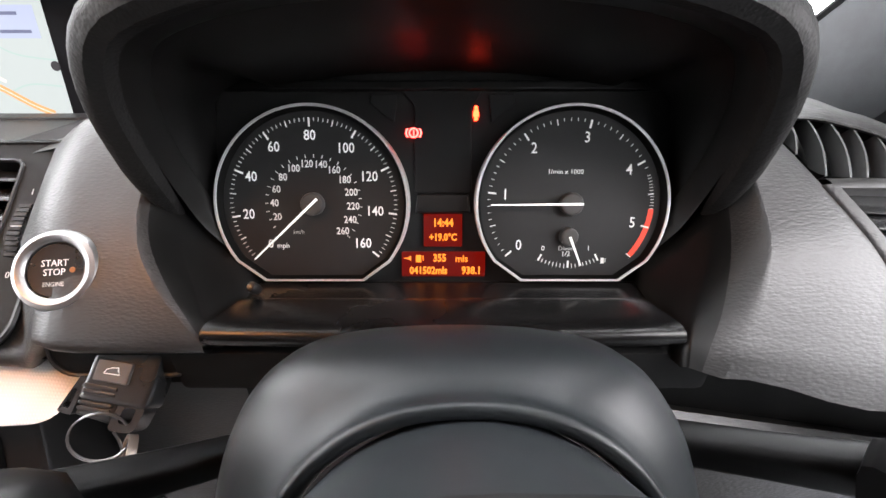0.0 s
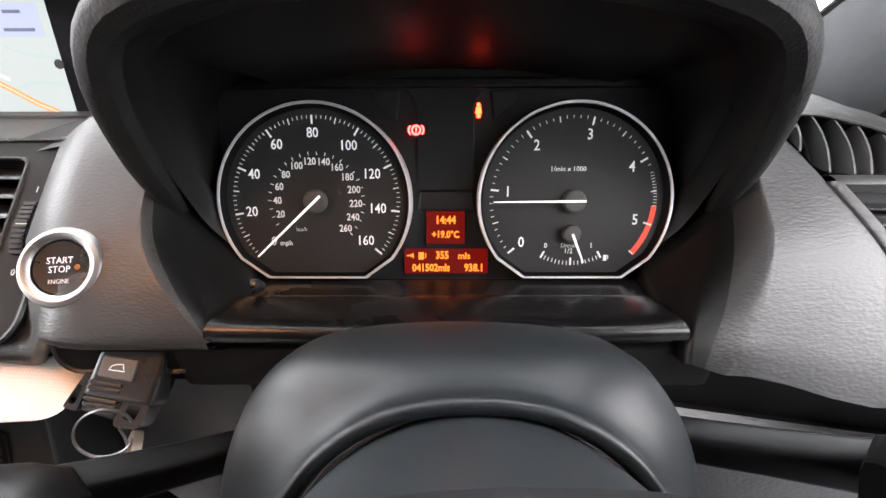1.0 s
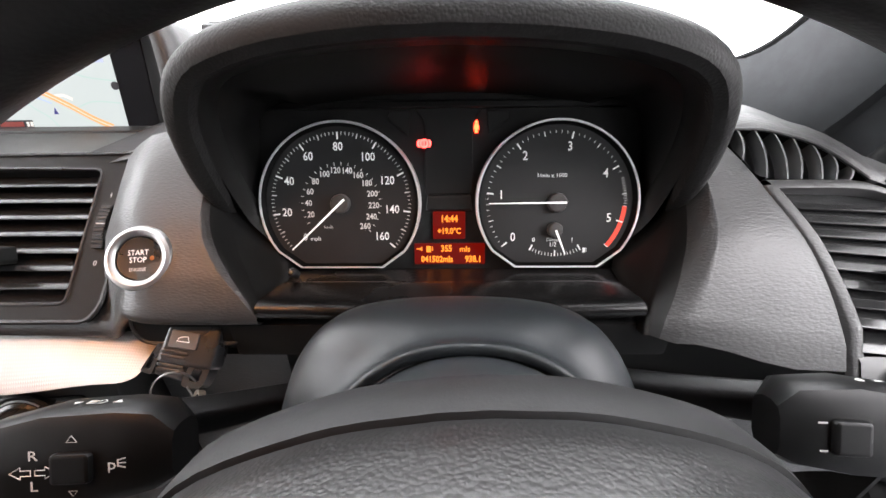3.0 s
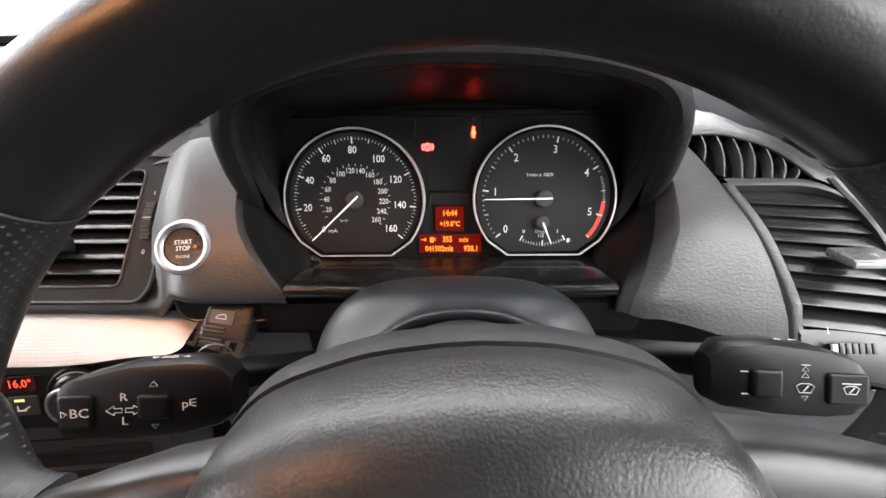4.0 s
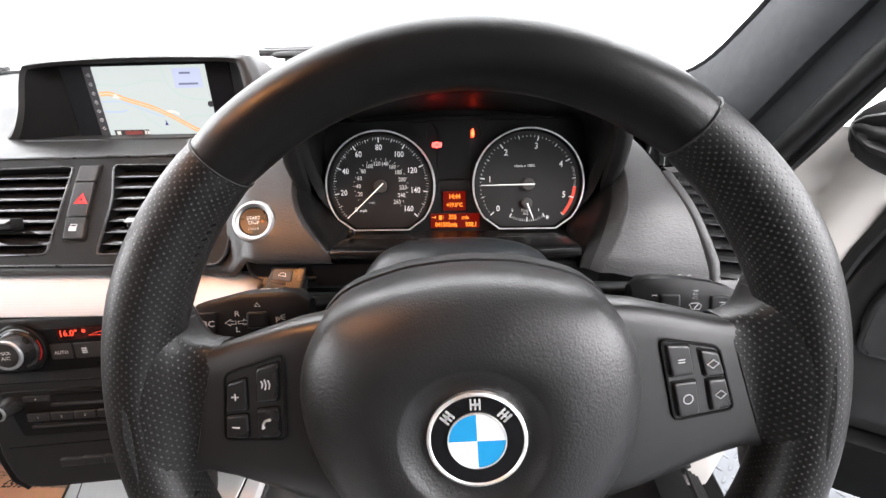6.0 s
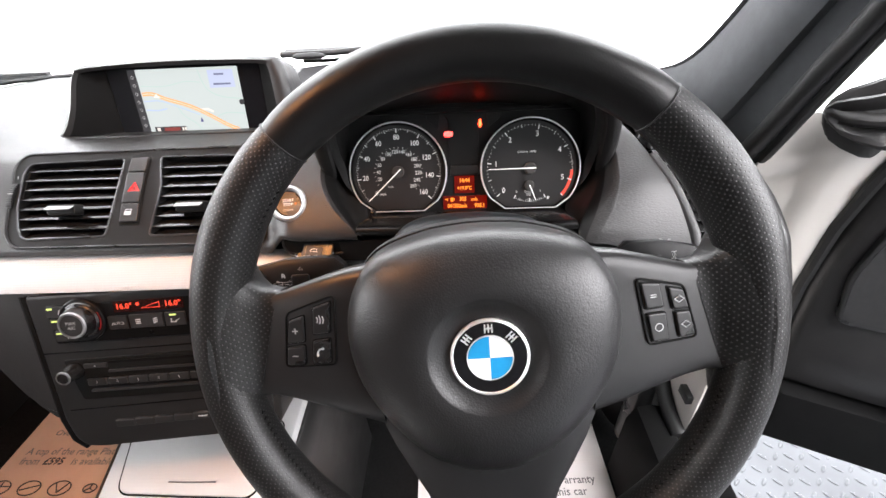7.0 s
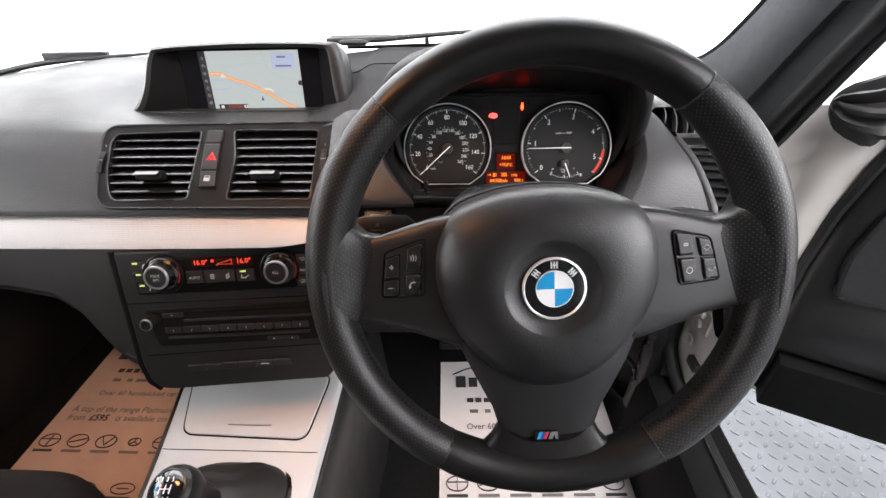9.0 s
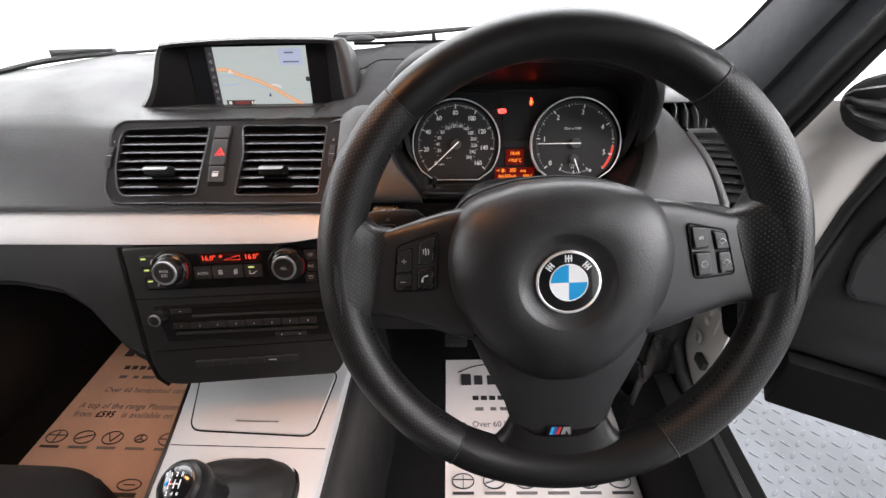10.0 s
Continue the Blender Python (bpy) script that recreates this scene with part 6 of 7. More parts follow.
part("icon_print", join(*[tube([(-0.0690 + 0.0020 * c, 0.010 + 0.0102 * k + 0.0020 * d, 0.0009) for c, d in ((-1, 0), (0, 1), (1, 0), (0.3, -1))], 0.0004, 4, True) for k in range(7)]), DIMPRINT, strip, "", nm)
# hood: outline in x and z, drawn from the screen towards the cabin
outl = [(-0.190, -0.004), (-0.171, 0.012), (-0.156, 0.036), (-0.145, 0.066), (-0.136, 0.082), (-0.127, 0.0875), (-0.07, 0.0905), (0.0, 0.0925), (0.07, 0.0915), (0.124, 0.0895), (0.133, 0.085), (0.139, 0.066), (0.143, 0.036), (0.149, 0.010), (0.160, -0.004)]
innr = [(-0.168, -0.002), (-0.158, 0.010), (-0.146, 0.034), (-0.137, 0.062), (-0.131, 0.075), (-0.122, 0.0800), (-0.07, 0.0835), (0.0, 0.0850), (0.07, 0.0840), (0.112, 0.0815), (0.119, 0.078), (0.122, 0.062), (0.124, 0.034), (0.127, 0.010), (0.131, -0.002)]
outl = [(p.x, p.y) for p in spline([(x, y, 0) for x, y in outl], 3)]
innr = [(p.x, p.y) for p in spline([(x, y, 0) for x, y in innr], 3)]
deep = [(max(min(x, 0.100), -0.104), min(max(y, -0.002), 0.083)) for x, y in innr]
rows = [[(x, y, -0.002) for x, y in deep], [(x, y, 0.008 - 0.006 * min(1, y / 0.08)) for x, y in [((a[0] + b[0]) / 2, (a[1] + b[1]) / 2) for a, b in zip(deep, innr)]],
        [(x, y, 0.020 - 0.006 * min(1, y / 0.08)) for x, y in innr], [((a[0] + b[0]) / 2, (a[1] + b[1]) / 2, 0.023 - 0.006 * min(1, a[1] / 0.08)) for a, b in zip(innr, outl)],
        [(x, y, 0.018 - 0.006 * min(1, y / 0.08)) for x, y in outl], [(x, y, 0.0) for x, y in outl], [(x * 0.96, y * 0.92 - 0.002, -0.06) for x, y in outl], [(x * 0.85, y * 0.3 - 0.006, -0.13) for x, y in outl]]
part("hood_lining", loft(rows[:3]), DARK, navi, "matt black lining", nm)
part("display_hood", loft(rows[2:]), GRAIN, navi, "black plastic hood", nm, 65)
part("hood_sill", box(-0.175, 0.140, -0.010, 0.0005, -0.03, 0.022, 0.002), PLASTIC, navi, "", nm)

# ---- centre stack: climate panel, radio, switches ----
cm = pose(-0.3673, 0.1367, 0.7639, 90 - 20.9, 0, 4.75)
stack = thing("centre_stack", (CX, 0.14, 0.60), "black centre stack fascia below the silver trim", "dashboard")
face = rounded([(-0.1355, 0.0245), (-0.1325, -0.048), (-0.1285, -0.134), (-0.122, -0.160), (-0.112, -0.172), (-0.092, -0.1745), (0.120, -0.1690), (0.132, -0.155), (0.1365, -0.08), (0.1385, 0.0245)], 0.006)
part("stack_face", prism(face, -0.060, 0.0, 0.003), PLASTIC, stack, "", cm)
part("stack_edge", tube([(x - 0.003, y, -0.004) for x, y in ((-0.1355, 0.024), (-0.1325, -0.048), (-0.1285, -0.134), (-0.121, -0.162), (-0.108, -0.1735))], 0.0045, 8), DARK, stack, "dark joint", cm)
for pts in ([(-0.131, -0.0465), (0.133, -0.0465)], [(-0.118, -0.1215), (0.130, -0.1165)]):
    part("stack_joint", tube([(x, y, 0.0) for x, y in pts], 0.0009, 6), DARK, stack, "fine dark joint", cm)

clim = thing("climate_panel", (CX, 0.13, 0.735), "black climate control panel with two silver-ringed dials and red display", "control panel")
part("panel_face", prism(rounded([(-0.114, 0.0125), (0.1165, 0.0135), (0.1130, -0.0335), (-0.1110, -0.0345)], 0.004), -0.002, 0.0022, 0.0010), STALK, clim, "", cm)
disp = part("climate_display", prism(rrect(0.0790, 0.0130, 0.0012, 2, 0.0025, 0.0058), 0.0, 0.0026, 0.0002), CLIMBACK, clim, "dark red display", cm)
for word, u in (("16.0°", -0.0250), ("16.0°", 0.0300)):
    lettering(word, 0.0090, cm @ pose(u, 0.0060, 0.0029), CLIMRED, disp, bold=0.00012)
part("fan_sign", join(*[bar(-0.0095, 0.0078, 0.0042, 0.0009, 0.0027, 0.0003, a) for a in (0, 60, 120)], tube([(-0.0058, 0.0028, 0.0029), (0.0148, 0.0028, 0.0029), (0.0148, 0.0088, 0.0029)], 0.0004, 4, True)), CLIMRED, disp, "", cm)
for kx, words in ((-0.0735, ("MAX", "A/C")), (0.0755, ("ALL",))):
    kmx = cm @ pose(kx, -0.0066, 0.002)
    knob = part("temperature_knob", lathe([(0.0205, 0.0), (0.0200, 0.0045), (0.0180, 0.0060), (0.0165, 0.0155), (0.0155, 0.0175), (0.0125, 0.0180)], 48), SATIN, clim, "black rotary knob", kmx)
    part("knob_ring", ring([(0.0126, 0.0172), (0.0126, 0.0190), (0.0145, 0.0192), (0.0156, 0.0178), (0.0156, 0.0165)], 48), SATINMETAL, knob, "silver ring", kmx)
    part("knob_cap", lathe([(0.0126, 0.0150), (0.0126, 0.0182), (0.0120, 0.0188), (0.0, 0.0186)], 40), PLASTIC, knob, "", kmx)
    part("knob_skirt", ring([(0.0200, 0.0), (0.0258, 0.0), (0.0254, 0.0030), (0.0240, 0.0040), (0.0200, 0.0036)], 48), STALK, knob, "dark surround", kmx)
    part("knob_arc", loft([[(r * math.cos(a), r * math.sin(a), z) for r, z in ((0.0208, 0.0034), (0.0208, 0.0042), (0.0220, 0.0040), (0.0220, 0.0034))] for a in np.linspace(radians(50), radians(130), 14)]), SATINMETAL, knob, "silver arc", kmx)
    part("knob_arc", loft([[(r * math.cos(a), r * math.sin(a), z) for r, z in ((0.0208, 0.0034), (0.0208, 0.0042), (0.0220, 0.0040), (0.0220, 0.0034))] for a in np.linspace(radians(-35), radians(25), 12)]), REDP, knob, "red arc", kmx)
    for i, word in enumerate(words):
        lettering(word, 0.0052, kmx @ pose(0, (len(words) - 1) * 0.0026 - 0.0054 * i, 0.0190), GREYPRINT, knob)
for k in range(3):
    b = part("air_button", prism(rrect(0.0235, 0.0135, 0.0015, 2), 0.0, 0.0040, 0.0006), PANELKEY, clim, "", cm @ pose(-0.1005 + 0.0018 * k, 0.0055 - 0.0150 * k, 0))
    part("air_light", bar(-0.0065, 0.0035, 0.0062, 0.0020, 0.004), LEDGREEN, b, "small lit bar", cm @ pose(-0.1005 + 0.0018 * k, 0.0055 - 0.0150 * k, 0))
    part("air_print", join(bar(0.003, -0.001, 0.0012, 0.0050, 0.004, 0.0003, -20), bar(0.0055, 0.001, 0.0024, 0.0024, 0.004)), GREYPRINT, b, "", cm @ pose(-0.1005 + 0.0018 * k, 0.0055 - 0.0150 * k, 0))
    b = part("screen_button", prism(rrect(0.0150, 0.0135, 0.0015, 2), 0.0, 0.0040, 0.0006), PANELKEY, clim, "", cm @ pose(0.1055 - 0.0012 * k, 0.0055 - 0.0150 * k, 0))
    if k == 1:
        lettering("A/C", 0.0050, cm @ pose(0.1045, -0.0095, 0.0042), GREYPRINT, b)
    else:
        part("screen_print", wiper_sign(0.8), GREYPRINT, b, "", cm @ pose(0.1055 - 0.0012 * k, 0.0055 - 0.0150 * k, 0.0042))
for u, w in ((-0.0350, 0.0215), (-0.0030, 0.0385), (0.0300, 0.0235)):
    b = part("climate_button", prism(rrect(w, 0.0165, 0.0012, 2), 0.0, 0.0040, 0.0006), PANELKEY, clim, "", cm @ pose(u, -0.0127, 0))
    if u < -0.03:
        lettering("AUTO", 0.0050, cm @ pose(u, -0.0137, 0.0042), GREYPRINT, b)
    elif u < 0:
        for q in (-0.009, 0.0105):
            part("button_print", join(*[bar(q, 0.0022 * j, 0.0052, 0.0012, 0.004, 0.0003, 24 * (q > 0)) for j in (-1, 0, 1)]), GREYPRINT, b, "", cm @ pose(u, -0.0127, 0))
    else:
        part("button_light", bar(-0.002, 0.0052, 0.0075, 0.0020, 0.004), LEDGREEN, b, "small lit bar", cm @ pose(u, -0.0127, 0))
        part("button_print", join(bar(-0.002, -0.0035, 0.0070, 0.0012, 0.004), bar(0.0025, -0.0015, 0.0050, 0.0010, 0.004, 0.0003, 30), bar(-0.0045, -0.0012, 0.0010, 0.0040, 0.004)), GREYPRINT, b, "", cm @ pose(u, -0.0127, 0))
part("sensor", lathe([(0.0025, 0.0), (0.0022, 0.0030), (0.0, 0.0032)], 12), DARK, clim, "", cm @ pose(-0.0005, -0.0275, 0.001))

radio = thing("car_radio", (CX, 0.11, 0.66), "black car radio with disc slot and numbered buttons", "radio")
part("radio_face", prism(rounded([(-0.110, -0.0555), (0.118, -0.0540), (0.116, -0.1080), (-0.098, -0.1080)], 0.004), -0.002, 0.0020, 0.0010), VENTBLACK, radio, "", cm)
vk = cm @ pose(-0.0980, -0.0690, 0.001)
knob = part("volume_knob", lathe([(0.0105, 0.0), (0.0100, 0.008), (0.0085, 0.0100), (0.0080, 0.0190), (0.0070, 0.0205)], 32), SLATBLACK, radio, "black volume knob", vk)
part("knob_ring", ring([(0.0062, 0.0195), (0.0062, 0.0212), (0.0074, 0.0212), (0.0082, 0.0195)], 32), LEVER, knob, "grey ring", vk)
part("disc_slot", box(-0.058, 0.112, -0.0625, -0.0595, 0.001, 0.0028), DARK, radio, "dark disc slot", cm)
part("slot_lip", box(-0.060, 0.114, -0.0735, -0.0705, 0.001, 0.0045, 0.001), PANELKEY, radio, "", cm)
ej = part("eject_button", prism(rrect(0.0270, 0.0060, 0.001, 2), 0.001, 0.0038, 0.0006), PANELKEY, radio, "", cm @ pose(-0.0735, -0.0640, 0))
part("eject_print", triangle(0, 0, 0.0012), GREYPRINT, ej, "", cm @ pose(-0.0735, -0.0640, 0.0040))
for k in range(8):
    u = -0.0745 + 0.0239 * k
    b = part("preset_button", prism(rrect(0.0225, 0.0090, 0.0008, 2), 0.001, 0.0055, 0.0010), PANELKEY, radio, "", cm @ pose(u, -0.0845, 0))
    lettering(str(k + 1), 0.0042, cm @ pose(u, -0.0845, 0.0057), GREYPRINT, b)
part("key_gap", box(-0.0855, 0.1055, -0.0902, -0.0788, 0.001, 0.0030), DARK, radio, "black gap", cm)
part("button_lip", box(-0.084, 0.104, -0.0970, -0.0938, 0.001, 0.0055, 0.001), PANELKEY, radio, "", cm)
sk = part("seek_button", prism(rrect(0.0420, 0.0060, 0.001, 2), 0.001, 0.0034, 0.0006), PANELKEY, radio, "", cm @ pose(0.0670, -0.1035, 0))
part("seek_print", join(triangle(-0.0120, 0, 0.0013), triangle(0.0120, 0, 0.0013)), GREYPRINT, sk, "", cm @ pose(0.0670, -0.1035, 0.0036))
bank = thing("switch_strip", (CX, 0.09, 0.625), "row of six black switches below the radio", "switch")
for k in range(6):
    u = -0.0560 + 0.0234 * k
    b = part("switch", prism(rrect(0.0225, 0.0095, 0.0008, 2), -0.001, 0.0032, 0.0010), PANELKEY, bank, "", cm @ pose(u, -0.1425 + 0.0006 * k, 0))
    # light along the switch's upper edge, painted as a paler bar
    part("switch_highlight", bar(0, 0.0042, 0.0215, 0.0013, 0.0030, 0.0010), FIN, b, "paler bar for the light on the upper edge", cm @ pose(u, -0.1425 + 0.0006 * k, 0))
    if k == 4:
        part("switch_print", bar(0, -0.0002, 0.0105, 0.0014, 0.0031), GREYPRINT, b, "", cm @ pose(u, -0.1401, 0))

# ---- centre console ----
con = thing("centre_console", (CX, 0.0, 0.20), "dark centre console with silver woven-pattern top", "console")


def con_z(y):
    return 0.503 + 0.20 * max(y + 0.02, 0) * 1.0


CL, CR = -0.482, -0.262
rows = []
for y in (0.20, 0.14, 0.10, 0.06, 0.034, 0.030, 0.02, -0.04, -0.12, -0.25, -0.5, -1.0):
    z, g = con_z(y), 0.10 * max(y, -0.1)
    rows.append([(CL - g - 0.008, y, z - 0.012), (CL - g - 0.004, y, z - 0.002), (CL - g, y, z)] + [(CL - g + (CR + g * 0.5 - CL + g) * t, y, z) for t in (0.2, 0.5, 0.8)] + [(CR + g * 0.5, y, z), (CR + g * 0.5 + 0.004, y, z - 0.002), (CR + g * 0.5 + 0.008, y, z - 0.012)])
part("console_top", loft(rows), ALU, con, "silver woven-pattern panel")
for s, x0, x1 in ((-1, CL - 0.008, CL - 0.035), (1, CR + 0.006, CR + 0.035)):
    rows = []
    for y in (0.34, 0.25, 0.20, 0.14, 0.06, -0.04, -0.25, -1.0):
        z, g = con_z(min(y, 0.2)), 0.10 * max(min(y, 0.2), -0.1)
        gx = -g if s < 0 else g * 0.5
        rows.append([(x0 + gx - 0.004 * s, y, z - 0.014), (x0 + gx + 0.006 * s, y, z - 0.010), (x0 + gx + 0.011 * s, y, z - 0.016), (x0 + gx + 0.014 * s, y, z - 0.06), (x1 + gx, y, 0.19)])
    part("console_side", thick(loft(rows), 0.003), PLASTIC, con, "dark plastic console side")
part("console_joint", tube([(CL - 0.004, 0.030, con_z(0.03) + 0.0003), (CR + 0.002, 0.030, con_z(0.03) + 0.0003)], 0.0006, 6), DARK, con, "fine dark joint")
tray = thing("ashtray_lid", (CX - 0.003, 0.09, con_z(0.09)), "closed silver lid with a finger grip, set in the console", "lid")
tzm = pose(-0.3690, 0.0, 0.503, math.degrees(math.atan(0.20)), 0, 0)
lid = rounded([(-0.097, 0.0535), (0.087, 0.0490), (0.104, 0.150), (-0.119, 0.150)], 0.016, 6)
part("lid_gap", prism(rounded(offset(ccw(lid), -0.0022), 0.001, 1), 0.0025, 0.0048, 0.0004), DARK, tray, "dark gap", tzm)
part("lid_panel", prism(lid, 0.003, 0.0068, 0.0016), ALU, tray, "", tzm)
part("finger_slot", join(prism(rrect(0.066, 0.0042, 0.002, 3, 0.0, 0.070), 0.006, 0.0071, 0.0004)), ALU, tray, "raised finger grip", tzm)
part("slot_edge", tube([(-0.032, 0.0673, 0.0072), (0.0, 0.0669, 0.0074), (0.032, 0.0673, 0.0072)], 0.0011, 6), SATINMETAL, tray, "", tzm)

gear = thing("gear_lever", (CX, -0.055, con_z(-0.05)), "gear lever with a black leather gaiter and round knob", "gear lever")
rows = []
for k, (sc, z) in enumerate(((1.0, 0.001), (0.97, 0.010), (0.88, 0.020), (0.72, 0.024), (0.60, 0.034), (0.48, 0.040), (0.36, 0.056), (0.26, 0.062), (0.20, 0.085))):
    row = []
    for j in range(40):
        a = 2 * math.pi * j / 40
        c, s = math.cos(a), math.sin(a)
        fold = 1 + (0.05 * math.sin(5 * a + k * 0.9) + 0.03 * math.sin(9 * a + k)) * (0 if k < 2 else 1)
        row.append((CX + 0.006 - 0.018 * (k / 8) + 0.074 * sc * fold * math.copysign(abs(c) ** 0.6, c), -0.045 - 0.012 * k / 8 + 0.062 * sc * fold * math.copysign(abs(s) ** 0.6, s), con_z(-0.05) + z))
    rows.append(row)
part("gaiter", loft(rows, closed=True), BOOT, gear, "creased black leather gaiter")
part("gaiter_frame", tube([(p[0], p[1], p[2] + 0.001) for p in rows[0]], 0.004, 8, True), SATIN, gear, "black gaiter frame")
gk = pose(CX + 0.004, -0.078, 0.620, 20, -4, 0)
knob = part("gear_knob", lathe([(0.010, -0.075), (0.012, -0.035), (0.019, -0.020), (0.0250, -0.004), (0.0262, 0.008), (0.0240, 0.018), (0.0185, 0.0225)], 40), LEATHER, gear, "black leather gear knob", gk)
part("knob_cap", lathe([(0.0190, 0.018), (0.0186, 0.0235), (0.0150, 0.0262), (0.0, 0.0280)], 40), BADGEBLACK, knob, "glossy black cap", gk)
part("knob_ring", ring([(0.0185, 0.020), (0.0185, 0.0236), (0.0202, 0.0230), (0.0206, 0.020)], 40), SATIN, knob, "", gk)
for i, word in enumerate("135"):
    lettering(word, 0.0056, gk @ pose(-0.0045 + 0.0058 * i, 0.0085, 0.0274), PRINT, knob)
for i, word in enumerate("246"):
    lettering(word, 0.0050, gk @ pose(-0.0045 + 0.0058 * i, -0.0095, 0.0274), PRINT, knob)
lettering("R", 0.0056, gk @ pose(-0.0105, 0.0085, 0.0268), PRINT, knob)
part("gate_print", join(bar(0.0012, -0.0005, 0.0120, 0.0007, 0.0278, 0.0004), *[bar(-0.0045 + 0.0058 * i, -0.0005, 0.0007, 0.0085, 0.0278, 0.0004) for i in range(3)]), PRINT, knob, "", gk)
for k, m_s in enumerate((BLUE, NAVY, REDP)):
    u = -0.0088 + 0.0022 * k
    part("badge_stripe", prism([(u - 0.0010, -0.0022), (u + 0.0010, -0.0022), (u + 0.0026, 0.0018), (u + 0.0006, 0.0018)], 0.0270, 0.0281, 0.0001), m_s, knob, "", gk)

# ---- paper floor mats ----


def oval_sign(u, v, w, h, inner):
    pts = [(u + w / 2 * math.cos(a), v + h / 2 * math.sin(a), 0.0022) for a in (2 * math.pi * k / 24 for k in range(24))]
    bms = [tube(pts, 0.0013, 4, True)]
    for x0, y0, x1, y1 in inner:
        bms.append(tube([(u + x0 * w / 2, v + y0 * h / 2, 0.0022), (u + x1 * w / 2, v + y1 * h / 2, 0.0022)], 0.0012, 4))
    return join(*bms)


def paper_mat(x, y, material, turn, wide, label):
    ob = thing("paper_mat", (x, y, 0.1955), label, "floor mat", "paper mats")
    m = pose(x, y, 0.1975, 0, 0, turn) @ Matrix.Diagonal((wide, 1, 1, 1))
    rows = [[(u, v, 0.0012 * math.sin(9 * u + 5 * v) * (1 if abs(u) < 0.19 else 0.4)) for u in np.linspace(-0.203, 0.203, 14)] for v in np.linspace(-0.24, 0.225, 14)]
    part("sheet", thick(loft(rows), 0.001), material, ob, "", m)
    mz = m @ pose(0, 0, 0.0014)
    # dealer's mark and address as plain bars
    part("title_bar", join(bar(-0.150, 0.160, 0.026, 0.034, 0.001), *[bar(-0.118 + 0.034 * k, 0.158, 0.022, 0.028, 0.001) for k in range(8)]), INK, ob, "bold black title bars", mz)
    part("swoosh", tube(spline([(-0.17, 0.182, 0.002), (-0.12, 0.202, 0.002), (-0.04, 0.208, 0.002), (0.06, 0.198, 0.002)], 5), 0.0015, 4), INK, ob, "", mz)
    part("address_bar", join(*[bar(-0.128 + 0.021 * k, 0.106, 0.015, 0.012, 0.001) for k in range(13)]), INK, ob, "", mz)
    for k, w in enumerate((0.020, 0.014, 0.034, 0.022, 0.030, 0.018, 0.026, 0.030)):
        part("motto_bar", bar(-0.120 + 0.034 * k, 0.076, w, 0.009, 0.001), GREYINK, ob, "", mz)
    lettering("Over 60 handpicked cars in stock", 0.0205, mz @ pose(0.0, 0.036, 0.0015), GREYINK, ob, stretch=1.0, bold=0.0002)
    lettering("A top of the range Platinum Warranty", 0.0225, mz @ pose(0.0, -0.0100, 0.0015), GREYINK, ob, stretch=0.98, bold=0.0002)
    lettering("from", 0.0225, mz @ pose(-0.146, -0.0330, 0.0015), GREYINK, ob, bold=0.0002)
    lettering("£595", 0.0225, mz @ pose(-0.091, -0.0330, 0.0015), INK, ob, bold=0.0006)
    lettering("is available on this car", 0.0225, mz @ pose(0.049, -0.0330, 0.0015), GREYINK, ob, bold=0.0002)
    for k, inner in enumerate((((-0.9, 0.2, 0.9, 0.2), (0, -0.9, 0, 0.8)), ((-0.8, -0.3, 0.8, 0.4),), ((-0.6, 0.7, 0, -0.6), (0, -0.6, 0.6, 0.7)), ((0, 0, 0, 0.9), (0, 0, 0.7, -0.6), (0, 0, -0.7, -0.6)), ((-0.9, 0, 0.9, 0), (0, -0.9, 0, 0.9)), ((-0.5, 0, 0.5, 0),))):
        u = -0.165 + 0.066 * k
        s = 0.6 if k == 3 else 1.0
        part("maker_sign", oval_sign(u, -0.091, 0.046 * s, 0.030 * s, inner), INK, ob, "", mz)
        part("maker_bar", bar(u, -0.1145, 0.044, 0.006, 0.001), INK if k in (0, 5) else GREYINK, ob, "", mz)
    for k in range(3):
        u = -0.098 + 0.085 * k
        part("maker_sign", oval_sign(u, -0.192, 0.050, 0.022, ((-0.5, 0, 0.5, 0),)), INK, ob, "", mz)
        part("maker_bar", bar(u, -0.212 if k else -0.172, 0.05, 0.009, 0.001), INK, ob, "", mz)
    return ob


paper_mat(0.088, 0.245, PAPER, 2, 0.95, "printed white paper floor mat in the driver's footwell")
paper_mat(-0.822, 0.312, WARMPAPER, 0, 1.0, "printed paper floor mat in the passenger's footwell, warm light in its colour")

# ---- pedals ----
for px_, pw in ((-0.085, 0.055), (0.045, 0.060)):
    ped = thing("pedal", (px_, 0.46, 0.30), "black ribbed rubber foot pedal", "pedal", "foot pedals")
    pm = pose(px_, 0.455, 0.30, 52, 0, 0)
    part("pedal_pad", prism(rrect(pw, 0.060, 0.006, 3), -0.008, 0.0, 0.002), RUBBER, ped, "", pm)
    for k in range(6):
        part("pedal_rib", box(-pw / 2 + 0.005, pw / 2 - 0.005, -0.024 + 0.0095 * k, -0.0185 + 0.0095 * k, -0.001, 0.003, 0.0008), RUBBER, ped, "", pm)
    part("pedal_arm", tube([(px_, 0.463, 0.305), (px_, 0.52, 0.40), (px_, 0.56, 0.55), (px_, 0.60, 0.70)], 0.007, 8), DARK, ped)

